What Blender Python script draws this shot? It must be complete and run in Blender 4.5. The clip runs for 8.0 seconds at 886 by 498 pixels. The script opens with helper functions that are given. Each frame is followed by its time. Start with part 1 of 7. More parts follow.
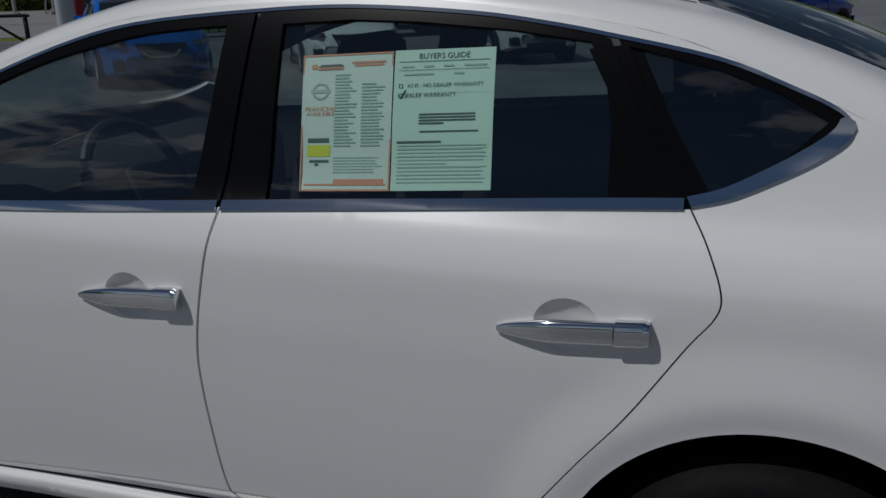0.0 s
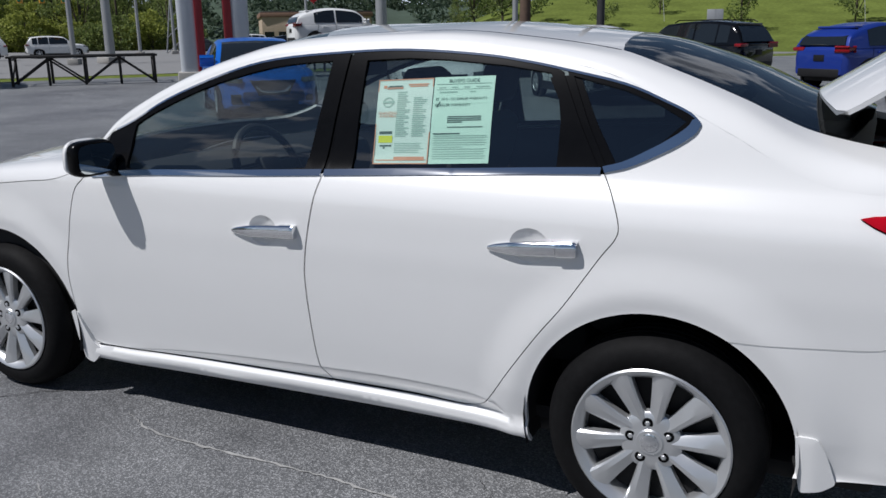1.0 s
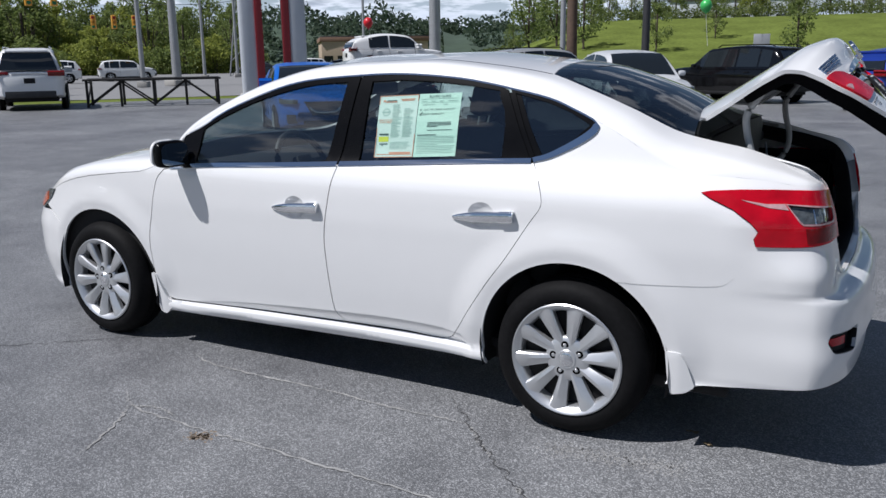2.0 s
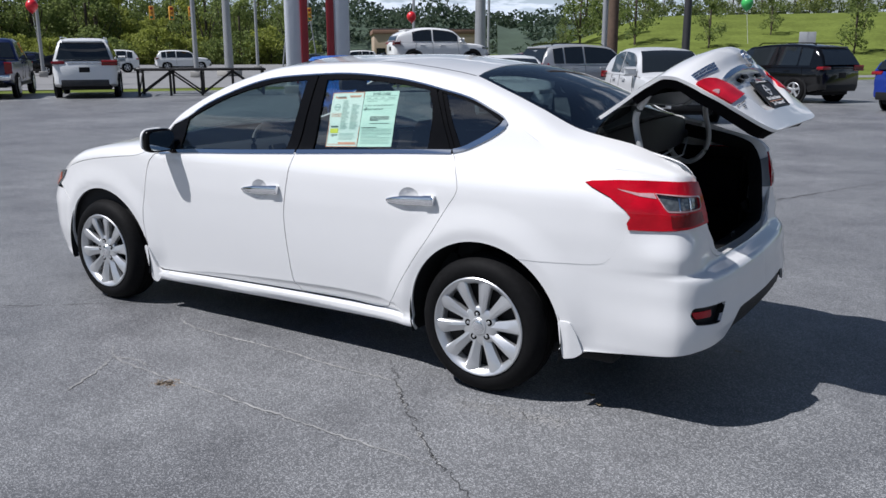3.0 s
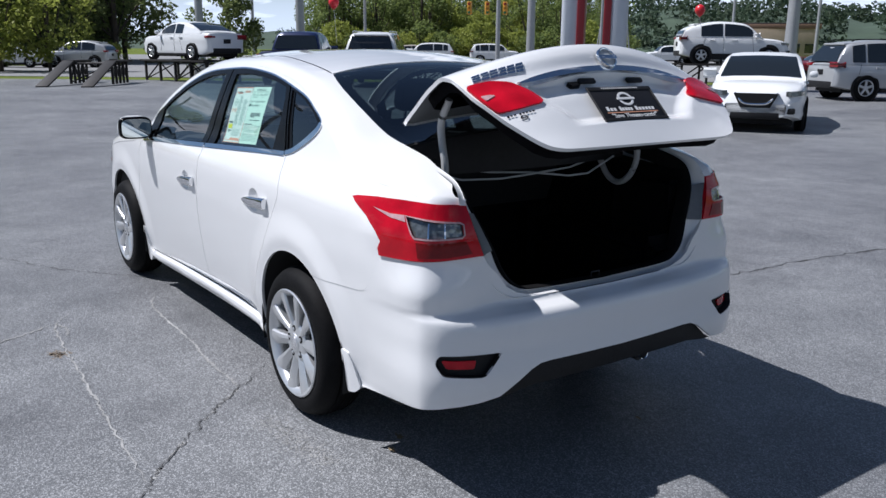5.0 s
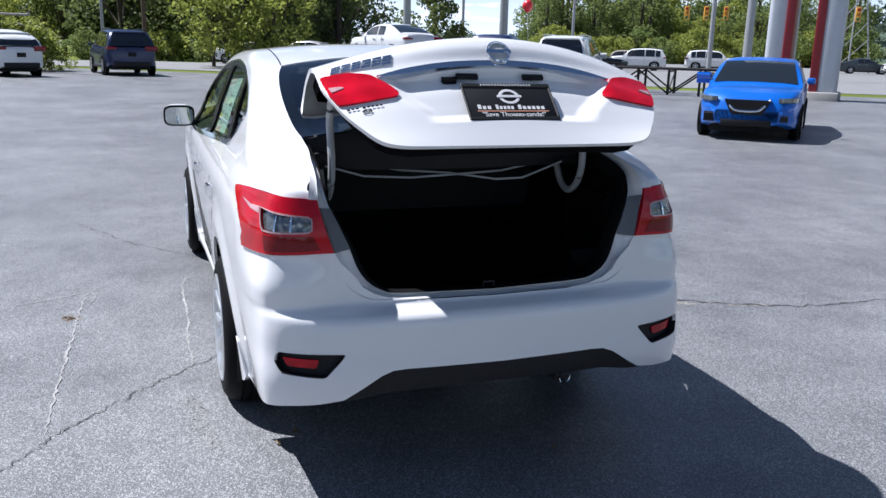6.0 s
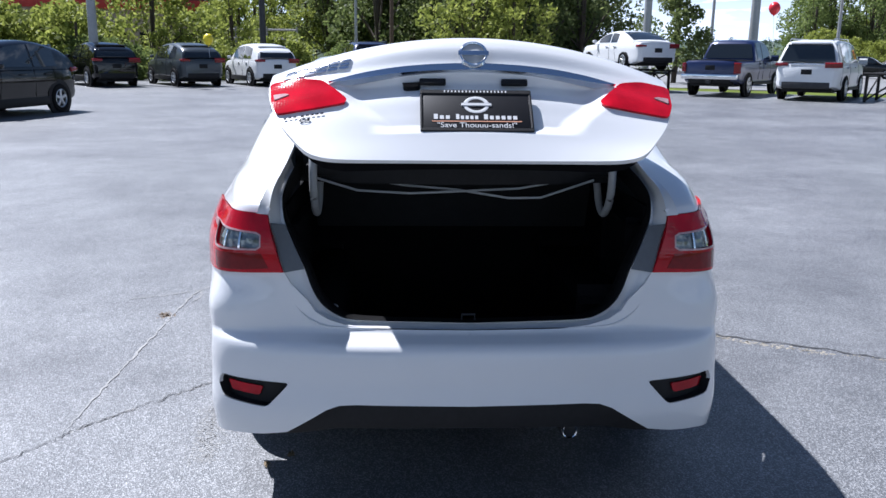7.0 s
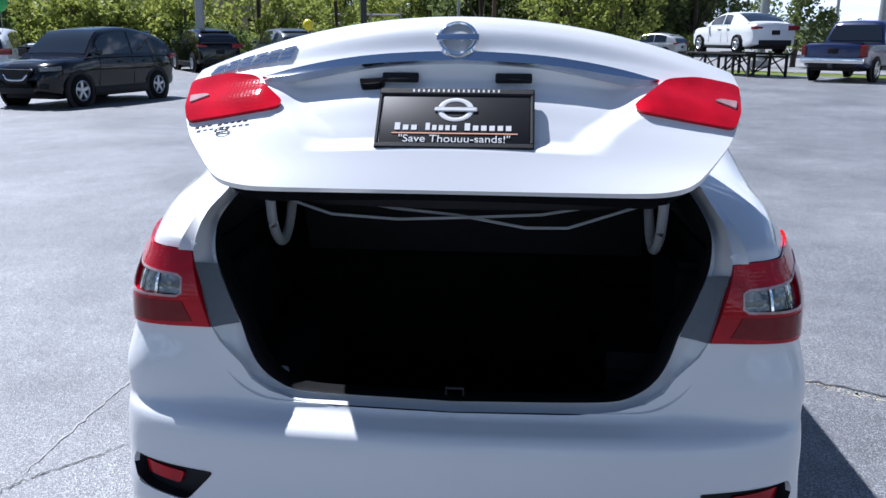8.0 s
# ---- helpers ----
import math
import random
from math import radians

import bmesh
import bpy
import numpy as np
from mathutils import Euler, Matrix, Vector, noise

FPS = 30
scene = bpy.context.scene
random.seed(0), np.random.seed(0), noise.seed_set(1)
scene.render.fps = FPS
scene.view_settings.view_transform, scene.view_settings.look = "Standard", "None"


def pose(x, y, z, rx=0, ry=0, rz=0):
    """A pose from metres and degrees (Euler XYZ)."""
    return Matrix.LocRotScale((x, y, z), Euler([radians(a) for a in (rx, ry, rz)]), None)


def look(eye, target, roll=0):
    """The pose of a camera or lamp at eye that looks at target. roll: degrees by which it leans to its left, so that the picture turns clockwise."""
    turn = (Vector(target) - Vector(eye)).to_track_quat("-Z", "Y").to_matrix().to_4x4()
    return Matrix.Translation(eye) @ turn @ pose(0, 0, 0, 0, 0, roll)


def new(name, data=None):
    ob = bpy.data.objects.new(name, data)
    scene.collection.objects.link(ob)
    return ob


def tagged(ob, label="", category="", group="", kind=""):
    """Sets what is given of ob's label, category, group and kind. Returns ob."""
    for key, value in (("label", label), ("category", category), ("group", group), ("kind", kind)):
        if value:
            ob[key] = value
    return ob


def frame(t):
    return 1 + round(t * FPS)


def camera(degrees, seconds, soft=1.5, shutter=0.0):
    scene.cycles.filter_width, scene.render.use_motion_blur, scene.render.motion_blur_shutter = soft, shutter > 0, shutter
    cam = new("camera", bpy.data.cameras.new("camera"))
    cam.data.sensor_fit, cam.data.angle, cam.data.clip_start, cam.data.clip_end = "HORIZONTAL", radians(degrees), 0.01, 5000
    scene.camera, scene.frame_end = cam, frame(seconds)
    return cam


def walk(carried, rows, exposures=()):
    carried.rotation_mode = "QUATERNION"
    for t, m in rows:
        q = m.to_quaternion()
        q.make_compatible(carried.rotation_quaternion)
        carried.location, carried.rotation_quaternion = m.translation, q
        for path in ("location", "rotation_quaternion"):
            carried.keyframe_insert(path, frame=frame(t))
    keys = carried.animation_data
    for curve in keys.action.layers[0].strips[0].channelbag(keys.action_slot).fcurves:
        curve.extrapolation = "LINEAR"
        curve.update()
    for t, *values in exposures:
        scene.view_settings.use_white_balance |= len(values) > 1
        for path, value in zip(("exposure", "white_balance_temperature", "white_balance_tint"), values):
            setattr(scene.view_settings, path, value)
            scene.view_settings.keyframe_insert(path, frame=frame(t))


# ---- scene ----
cam = camera(56.5, 8.0)
PATH = [
    (0, (-0.123, -2.205, 1.429), (-0.759, -0.406, 0.831), -1.3),
    (0.5, (0.13, -2.613, 1.441), (-0.635, -0.849, 0.89), -1.2),
    (1, (0.415, -3.031, 1.444), (-0.434, -1.291, 0.944), -0.8),
    (1.2, (0.535, -3.2, 1.442), (-0.349, -1.47, 0.965), -0.8),
    (2.3, (1.288, -3.864, 1.48), (0.301, -2.182, 1.036), -0.5),
    (2.5, (1.399, -3.914, 1.496), (0.401, -2.239, 1.052), -0.2),
    (3, (1.795, -3.862, 1.495), (0.724, -2.237, 1.035), -0.1),
    (3.5, (2.056, -3.59, 1.475), (0.874, -2.049, 0.999), 0.2),
    (4, (2.361, -3.165, 1.495), (1.023, -1.756, 1.023), 0.6),
    (4.5, (2.741, -2.724, 1.504), (1.265, -1.46, 1.031), 1.4),
    (5, (3.01, -2.188, 1.508), (1.412, -1.083, 1.033), 0.5),
    (5.2, (3.12, -1.989, 1.505), (1.475, -0.956, 1.026), 0.3),
    (6.3, (3.472, -0.786, 1.484), (1.589, -0.293, 1.014), 1.6),
    (6.5, (3.452, -0.586, 1.49), (1.541, -0.214, 1.023), 1.3),
    (7, (3.301, -0.2, 1.481), (1.355, -0.105, 1.017), 0.7),
    (7.5, (3.028, 0.022, 1.486), (1.086, -0.041, 1.001), 0.2),
    (8, (2.632, 0.112, 1.483), (0.699, -0.042, 0.982), 0.3),
]
EXPOSURES = [(0.0, -1.34, 6050, 10), (0.5, -0.46, 6100, 11), (1.0, -0.18, 6050, 12), (2.3, 0.16, 6000, 13), (4.0, 0.22, 5950, 13), (5.2, 0.42, 5850, 13), (6.5, 0.92, 5750, 14), (8.0, 0.88, 5550, 14)]
walk(cam, [(t, look(eye, target, roll)) for t, eye, target, roll in PATH], EXPOSURES)

# ---- world and light ----
SUN_FROM = Vector((-0.375, -0.42, 0.826)).normalized()
world = bpy.data.worlds.new("sky")
scene.world = world
world.use_nodes = True


def build_sky(tree):
    n, l = tree.nodes, tree.links
    sky = n.new("ShaderNodeTexSky")
    sky.sky_type, sky.sun_disc = "NISHITA", False
    sky.sun_elevation = math.asin(SUN_FROM.z)
    sky.sun_rotation = math.atan2(SUN_FROM.x, SUN_FROM.y)
    sky.air_density, sky.dust_density, sky.ozone_density = 1.0, 0.1, 1.6
    co = n.new("ShaderNodeTexCoord")
    sep = n.new("ShaderNodeSeparateXYZ")
    l.new(co.outputs["Generated"], sep.inputs[0])
    # fair-weather clouds laid out on a flat layer overhead
    add = n.new("ShaderNodeMath"); add.operation = "ADD"; add.inputs[1].default_value = 0.13
    l.new(sep.outputs["Z"], add.inputs[0])
    mx = n.new("ShaderNodeMath"); mx.operation = "MAXIMUM"; mx.inputs[1].default_value = 0.03
    l.new(add.outputs[0], mx.inputs[0])
    div = n.new("ShaderNodeVectorMath"); div.operation = "DIVIDE"
    comb = n.new("ShaderNodeCombineXYZ")
    for k in range(3):
        l.new(mx.outputs[0], comb.inputs[k])
    l.new(co.outputs["Generated"], div.inputs[0])
    l.new(comb.outputs[0], div.inputs[1])
    noise_tex = n.new("ShaderNodeTexNoise")
    noise_tex.inputs["Scale"].default_value = 1.9
    noise_tex.inputs["Detail"].default_value = 8
    noise_tex.inputs["Roughness"].default_value = 0.56
    l.new(div.outputs[0], noise_tex.inputs["Vector"])
    ramp = n.new("ShaderNodeValToRGB")
    ramp.color_ramp.elements[0].position, ramp.color_ramp.elements[1].position = 0.505, 0.575
    thin = n.new("ShaderNodeMath"); thin.operation = "MULTIPLY_ADD"; thin.inputs[1].default_value = -0.17
    l.new(sep.outputs["Z"], thin.inputs[0]); l.new(noise_tex.outputs["Fac"], thin.inputs[2])
    l.new(thin.outputs[0], ramp.inputs[0])
    shade = n.new("ShaderNodeValToRGB")
    shade.color_ramp.elements[0].position, shade.color_ramp.elements[1].position = 0.53, 0.70
    shade.color_ramp.elements[0].color = (27.0, 27.2, 27.6, 1)
    shade.color_ramp.elements[1].color = (5.0, 5.4, 6.2, 1)
    l.new(noise_tex.outputs["Fac"], shade.inputs[0])
    mix = n.new("ShaderNodeMix"); mix.data_type = "RGBA"
    l.new(ramp.outputs[0], mix.inputs["Factor"])
    l.new(sky.outputs[0], mix.inputs[6])
    l.new(shade.outputs[0], mix.inputs[7])
    # pale haze low over the horizon
    low = n.new("ShaderNodeMapRange"); low.interpolation_type = "SMOOTHSTEP"
    low.inputs["From Min"].default_value, low.inputs["From Max"].default_value = 0.0, 0.13
    low.inputs["To Min"].default_value, low.inputs["To Max"].default_value = 0.9, 0.0
    l.new(sep.outputs["Z"], low.inputs["Value"])
    haze = n.new("ShaderNodeMix"); haze.data_type = "RGBA"
    haze.inputs[7].default_value = (15.0, 17.0, 19.5, 1)
    l.new(low.outputs[0], haze.inputs["Factor"])
    l.new(mix.outputs[2], haze.inputs[6])
    l.new(haze.outputs[2], n["Background"].inputs[0])
    n["Background"].inputs[1].default_value = 0.043


build_sky(world.node_tree)
sun = new("sun", bpy.data.lights.new("sun", "SUN"))
sun.data.energy, sun.data.angle, sun.data.color = 5.0, radians(0.53), (1.0, 0.955, 0.89)
sun.matrix_world = look(SUN_FROM * 50, (0, 0, 0))

# ---- materials ----
def material(name, color=(0.5, 0.5, 0.5), rough=0.5, metal=0.0, coat=0.0, vary=0.0, scale=30.0, bump=0.0, bump_scale=200.0, spec=0.5, per_object=0.0):
    """A Principled material with colour variation at two scales and a fine bump."""
    m = bpy.data.materials.new(name)
    m.use_nodes = True
    n, l = m.node_tree.nodes, m.node_tree.links
    p = n["Principled BSDF"]
    p.inputs["Roughness"].default_value, p.inputs["Metallic"].default_value = rough, metal
    p.inputs["Base Color"].default_value = (*color, 1)
    p.inputs["Coat Weight"].default_value, p.inputs["Coat Roughness"].default_value = coat, 0.02
    p.inputs["Specular IOR Level"].default_value = spec
    co = n.new("ShaderNodeTexCoord")
    if vary:
        a, b = n.new("ShaderNodeTexNoise"), n.new("ShaderNodeTexNoise")
        a.inputs["Scale"].default_value, b.inputs["Scale"].default_value = scale, scale / 9
        a.inputs["Detail"].default_value = b.inputs["Detail"].default_value = 5
        for t in (a, b):
            l.new(co.outputs["Object"], t.inputs["Vector"])
        both = n.new("ShaderNodeMath"); both.operation = "ADD"
        l.new(a.outputs["Fac"], both.inputs[0]); l.new(b.outputs["Fac"], both.inputs[1])
        last = both
        if per_object:
            info = n.new("ShaderNodeObjectInfo")
            more = n.new("ShaderNodeMath"); more.operation = "MULTIPLY_ADD"; more.inputs[1].default_value = per_object
            l.new(info.outputs["Random"], more.inputs[0]); l.new(both.outputs[0], more.inputs[2])
            last = more
        r = n.new("ShaderNodeMapRange")
        r.inputs["From Min"].default_value, r.inputs["From Max"].default_value = 0.6, 1.4 + per_object
        r.inputs["To Min"].default_value, r.inputs["To Max"].default_value = 1 - vary, 1 + vary
        l.new(last.outputs[0], r.inputs["Value"])
        mul = n.new("ShaderNodeMix"); mul.data_type, mul.blend_type = "RGBA", "MULTIPLY"
        mul.inputs["Factor"].default_value = 1
        mul.inputs[6].default_value = (*color, 1)
        l.new(r.outputs[0], mul.inputs[7])
        l.new(mul.outputs[2], p.inputs["Base Color"])
    if bump:
        t = n.new("ShaderNodeTexNoise"); t.inputs["Scale"].default_value = bump_scale; t.inputs["Detail"].default_value = 4
        l.new(co.outputs["Object"], t.inputs["Vector"])
        bp = n.new("ShaderNodeBump"); bp.inputs["Strength"].default_value = bump; bp.inputs["Distance"].default_value = 0.01
        l.new(t.outputs["Fac"], bp.inputs["Height"])
        l.new(bp.outputs[0], p.inputs["Normal"])
    return m


def facets(m, scale, depth):
    """Adds the small moulded prisms of a lamp lens as a bump."""
    n, l = m.node_tree.nodes, m.node_tree.links
    co, cell, bp = n.new("ShaderNodeTexCoord"), n.new("ShaderNodeTexVoronoi"), n.new("ShaderNodeBump")
    cell.inputs["Scale"].default_value, cell.inputs["Randomness"].default_value = scale, 0.35
    bp.inputs["Strength"].default_value, bp.inputs["Distance"].default_value = depth, 0.01
    l.new(co.outputs["Object"], cell.inputs["Vector"])
    l.new(cell.outputs["Distance"], bp.inputs["Height"])
    l.new(bp.outputs[0], n["Principled BSDF"].inputs["Normal"])


def glass(name, tint, ior=1.74):
    """Clear or tinted pane: transparent, with the mirror sheen of its two faces growing at grazing angles."""
    m = bpy.data.materials.new(name)
    m.use_nodes = True
    n, l = m.node_tree.nodes, m.node_tree.links
    n.remove(n["Principled BSDF"])
    tr, gl, lw, mix = n.new("ShaderNodeBsdfTransparent"), n.new("ShaderNodeBsdfGlossy"), n.new("ShaderNodeLayerWeight"), n.new("ShaderNodeMixShader")
    tr.inputs[0].default_value = (*tint, 1)
    gl.inputs["Roughness"].default_value = 0.0
    f0 = 2 * ((ior - 1) / (ior + 1)) ** 2
    power, gain = n.new("ShaderNodeMath"), n.new("ShaderNodeMath")
    power.operation, power.inputs[1].default_value = "POWER", 5
    gain.operation, gain.inputs[1].default_value, gain.inputs[2].default_value, gain.use_clamp = "MULTIPLY_ADD", 1 - f0, f0, True
    l.new(lw.outputs["Facing"], power.inputs[0])
    l.new(power.outputs[0], gain.inputs[0])
    l.new(gain.outputs[0], mix.inputs[0]); l.new(tr.outputs[0], mix.inputs[1]); l.new(gl.outputs[0], mix.inputs[2])
    l.new(mix.outputs[0], n["Material Output"].inputs["Surface"])
    return m


WHITE = material("white_paint", (0.76, 0.76, 0.755), 0.32, coat=1.0, vary=0.015, scale=4)
BLACKTRIM = material("black_trim", (0.004, 0.004, 0.0045), 0.22, vary=0.2, scale=40, spec=0.12)
BLACKPLASTIC = material("black_plastic", (0.013, 0.013, 0.014), 0.55, vary=0.25, scale=60, bump=0.1, bump_scale=500, spec=0.25)
RUBBER = material("tyre_rubber", (0.008, 0.008, 0.0085), 0.62, vary=0.3, scale=50, bump=0.15, bump_scale=300, spec=0.07)
CHROME = material("chrome", (0.78, 0.79, 0.81), 0.07, 1.0)
ALLOY = material("silver_alloy", (0.60, 0.61, 0.62), 0.34, 0.75, coat=0.3, vary=0.03, scale=30)
DARKMETAL = material("dark_metal", (0.05, 0.05, 0.052), 0.6, 0.5, vary=0.3, scale=40)
UNDERSEAL = material("underseal", (0.010, 0.010, 0.011), 0.85, vary=0.3, scale=30)
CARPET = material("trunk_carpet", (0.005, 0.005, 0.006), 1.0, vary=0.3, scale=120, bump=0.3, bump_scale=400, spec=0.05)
GREYPLASTIC = material("grey_plastic", (0.13, 0.14, 0.15), 0.5, vary=0.1, scale=50)
GREYTUBE = material("grey_paint", (0.42, 0.43, 0.43), 0.45, vary=0.08, scale=60)
SEATCLOTH = material("seat_cloth", (0.016, 0.017, 0.019), 0.9, vary=0.25, scale=160, bump=0.25, bump_scale=600)
DASH = material("dash_plastic", (0.016, 0.0165, 0.018), 0.6, vary=0.15, scale=80)
HEADLINER = material("headliner", (0.11, 0.11, 0.105), 0.95, vary=0.05, scale=100)
MIRRORGLASS = material("mirror_glass", (0.62, 0.66, 0.66), 0.01, 1.0)
GLASS = glass("tinted_glass", (0.60, 0.70, 0.69))
DARKGLASS = glass("dark_glass", (0.30, 0.36, 0.37))
QUARTERGLASS = glass("quarter_glass", (0.10, 0.125, 0.135))
REDLENS = material("red_lens", (0.45, 0.003, 0.013), 0.06, vary=0.40, scale=15, spec=0.35)
facets(REDLENS, 120, 0.03)
DARKRED = material("dark_red_lens", (0.17, 0.003, 0.006), 0.10, coat=0.15, vary=0.3, scale=60, spec=0.3)
CLEARLENS = material("clear_lens", (0.15, 0.165, 0.165), 0.10, 0.6, coat=0.5, vary=0.9, scale=50)
PALELENS = material("pale_lens", (0.44, 0.27, 0.275), 0.10, coat=0.5, vary=0.35, scale=60)
facets(CLEARLENS, 45, 0.3)
AMBER = material("amber_lens", (0.55, 0.10, 0.02), 0.12, coat=1.0, vary=0.1, scale=50)
PAPER = material("mint_paper", (0.66, 0.90, 0.76), 0.6, vary=0.02, scale=30)
PAPERWHITE = material("pale_paper", (0.74, 0.88, 0.79), 0.6, vary=0.02, scale=30)
INK = material("black_ink", (0.10, 0.15, 0.13), 0.7)
GREYINK = material("grey_ink", (0.44, 0.60, 0.52), 0.7)
REDINK = material("red_ink", (0.76, 0.36, 0.22), 0.7)
YELLOWINK = material("yellow_ink", (0.75, 0.80, 0.05), 0.7)
WHITEINK = material("white_ink", (0.62, 0.62, 0.62), 0.6)
PLATEBLACK = material("plate_black", (0.012, 0.012, 0.014), 0.5, vary=0.15, scale=80, spec=0.2)

# ---- helpers for meshes ----
def empty(name, label, category, group="", kind=""):
    return tagged(new(name), label, category, group, kind)


def to_mesh(bm, name, smooth=False, angle=None):
    me = bpy.data.meshes.new(name)
    bm.normal_update()
    if angle is not None:
        for e in bm.edges:
            e.smooth = len(e.link_faces) == 2 and e.calc_face_angle(0) < radians(angle)
    for f in bm.faces:
        f.smooth = smooth or angle is not None
    bm.to_mesh(me)
    bm.free()
    return me


def part(name, data, mat, parent=None, label="", angle=30, kind=""):
    """Links a bmesh or a mesh as one object under a thing or part."""
    me = to_mesh(data, name, angle=angle) if isinstance(data, bmesh.types.BMesh) else data
    if mat and not me.materials:
        me.materials.append(mat)
    ob = new(name, me)
    if parent:
        ob.parent = parent
    return tagged(ob, label, kind=kind)


def shape(name, data, mat, label, category, group="", kind="", angle=30):
    """A top-level thing that is one mesh."""
    return tagged(part(name, data, mat, None, angle=angle), label, category, group, kind)


def cuboid(a, b, bevel=0.0, bm=None, m=None, seg=2):
    """A box from corner a to corner b with bevelled edges."""
    own = bmesh.new()
    bmesh.ops.create_cube(own, size=1)
    for v in own.verts:
        v.co = [a[i] + (b[i] - a[i]) * (v.co[i] + 0.5) for i in range(3)]
    if bevel:
        bmesh.ops.bevel(own, geom=own.edges[:], offset=bevel, segments=seg, affect="EDGES", profile=0.5)
    if m is not None:
        own.transform(m)
    return join(bm, own)


def join(bm, other):
    """Adds the mesh of other to bm."""
    if bm is None:
        return other
    me = bpy.data.meshes.new("tmp")
    other.to_mesh(me)
    other.free()
    bm.from_mesh(me)
    bpy.data.meshes.remove(me)
    return bm


def rod(p, q, r0, r1=None, n=10, bm=None):
    """A round bar from p to q."""
    own = bmesh.new()
    p, q = Vector(p), Vector(q)
    d = q - p
    m = Matrix.Translation((p + q) / 2) @ d.to_track_quat("Z", "Y").to_matrix().to_4x4()
    bmesh.ops.create_cone(own, cap_ends=True, segments=n, radius1=r0, radius2=r0 if r1 is None else r1, depth=d.length, matrix=m)
    return join(bm, own)


def tube(points, r, n=8, bm=None, closed=False):
    """A round tube along a chain of points."""
    bm = bm or bmesh.new()
    pts = [Vector(p) for p in points]
    rings = []
    for i, p in enumerate(pts):
        d = (pts[min(i + 1, len(pts) - 1)] - pts[max(i - 1, 0)]).normalized()
        up = Vector((0, 0, 1)) if abs(d.z) < 0.9 else Vector((1, 0, 0))
        a = d.cross(up).normalized()
        b = d.cross(a)
        rings.append([bm.verts.new(p + r * (math.cos(2 * math.pi * k / n) * a + math.sin(2 * math.pi * k / n) * b)) for k in range(n)])
    for r0, r1 in zip(rings, rings[1:]):
        for k in range(n):
            bm.faces.new((r0[k], r0[(k + 1) % n], r1[(k + 1) % n], r1[k]))
    bm.faces.new(rings[0][::-1])
    bm.faces.new(rings[-1])
    return bm


def smooth_chain(points, steps=8):
    """Catmull-Rom through points."""
    P = [Vector(p) for p in points]
    P = [2 * P[0] - P[1]] + P + [2 * P[-1] - P[-2]]
    out = []
    for i in range(1, len(P) - 2):
        for k in range(steps):
            t = k / steps
            a, b, c, d = P[i - 1:i + 3]
            out.append(0.5 * (2 * b + (c - a) * t + (2 * a - 5 * b + 4 * c - d) * t * t + (3 * b - a - 3 * c + d) * t ** 3))
    return out + [P[-2]]


def lathe(profile, n=48, axis="y"):
    """Turns a profile of (radius, along) about the y axis."""
    bm = bmesh.new()
    rings = []
    for r, y in profile:
        if r < 1e-5:
            rings.append([bm.verts.new((0, y, 0))] * n)
        else:
            rings.append([bm.verts.new((r * math.cos(2 * math.pi * k / n), y, r * math.sin(2 * math.pi * k / n))) for k in range(n)])
    for a, b in zip(rings, rings[1:]):
        for k in range(n):
            vs = []
            for v in (a[k], a[(k + 1) % n], b[(k + 1) % n], b[k]):
                if v not in vs:
                    vs.append(v)
            if len(vs) > 2:
                bm.faces.new(vs)
    bmesh.ops.recalc_face_normals(bm, faces=bm.faces[:])
    return bm


def spline(pts):
    """A cubic through (x, y) pairs that does not overshoot."""
    p = np.array(sorted(pts), float)
    X, Y = p[:, 0], p[:, 1]
    h = np.diff(X)
    d = np.diff(Y) / h
    m = np.zeros(len(X))
    m[0], m[-1] = d[0], d[-1]
    for i in range(1, len(X) - 1):
        if d[i - 1] * d[i] > 0:
            m[i] = 3 * (h[i - 1] + h[i]) / ((2 * h[i] + h[i - 1]) / d[i - 1] + (h[i] + 2 * h[i - 1]) / d[i])

    def f(x):
        x = np.clip(x, X[0], X[-1])
        i = np.clip(np.searchsorted(X, x) - 1, 0, len(h) - 1)
        t = (x - X[i]) / h[i]
        return Y[i] * (1 + 2 * t) * (1 - t) ** 2 + m[i] * h[i] * t * (1 - t) ** 2 + Y[i + 1] * t * t * (3 - 2 * t) + m[i + 1] * h[i] * t * t * (t - 1)
    return f


def smoothstep(x, a, b):
    t = np.clip((x - a) / (b - a), 0, 1)
    return t * t * (3 - 2 * t)


def inside(poly, pts):
    """Which of pts lie in the polygon."""
    poly = np.asarray(poly, float)
    x, y = pts[:, 0], pts[:, 1]
    res = np.zeros(len(pts), bool)
    for (x0, y0), (x1, y1) in zip(poly, np.roll(poly, -1, axis=0)):
        if y0 == y1:
            continue
        cross = ((y0 > y) != (y1 > y)) & (x < (x1 - x0) * (y - y0) / (y1 - y0) + x0)
        res ^= cross
    return res


def dense(poly, step):
    """The polygon with no edge longer than step."""
    poly = np.asarray(poly, float)
    out = []
    for a, b in zip(poly, np.roll(poly, -1, axis=0)):
        k = max(1, int(np.ceil(np.hypot(*(b - a)) / step)))
        out += [a + (b - a) * i / k for i in range(k)]
    return np.array(out)


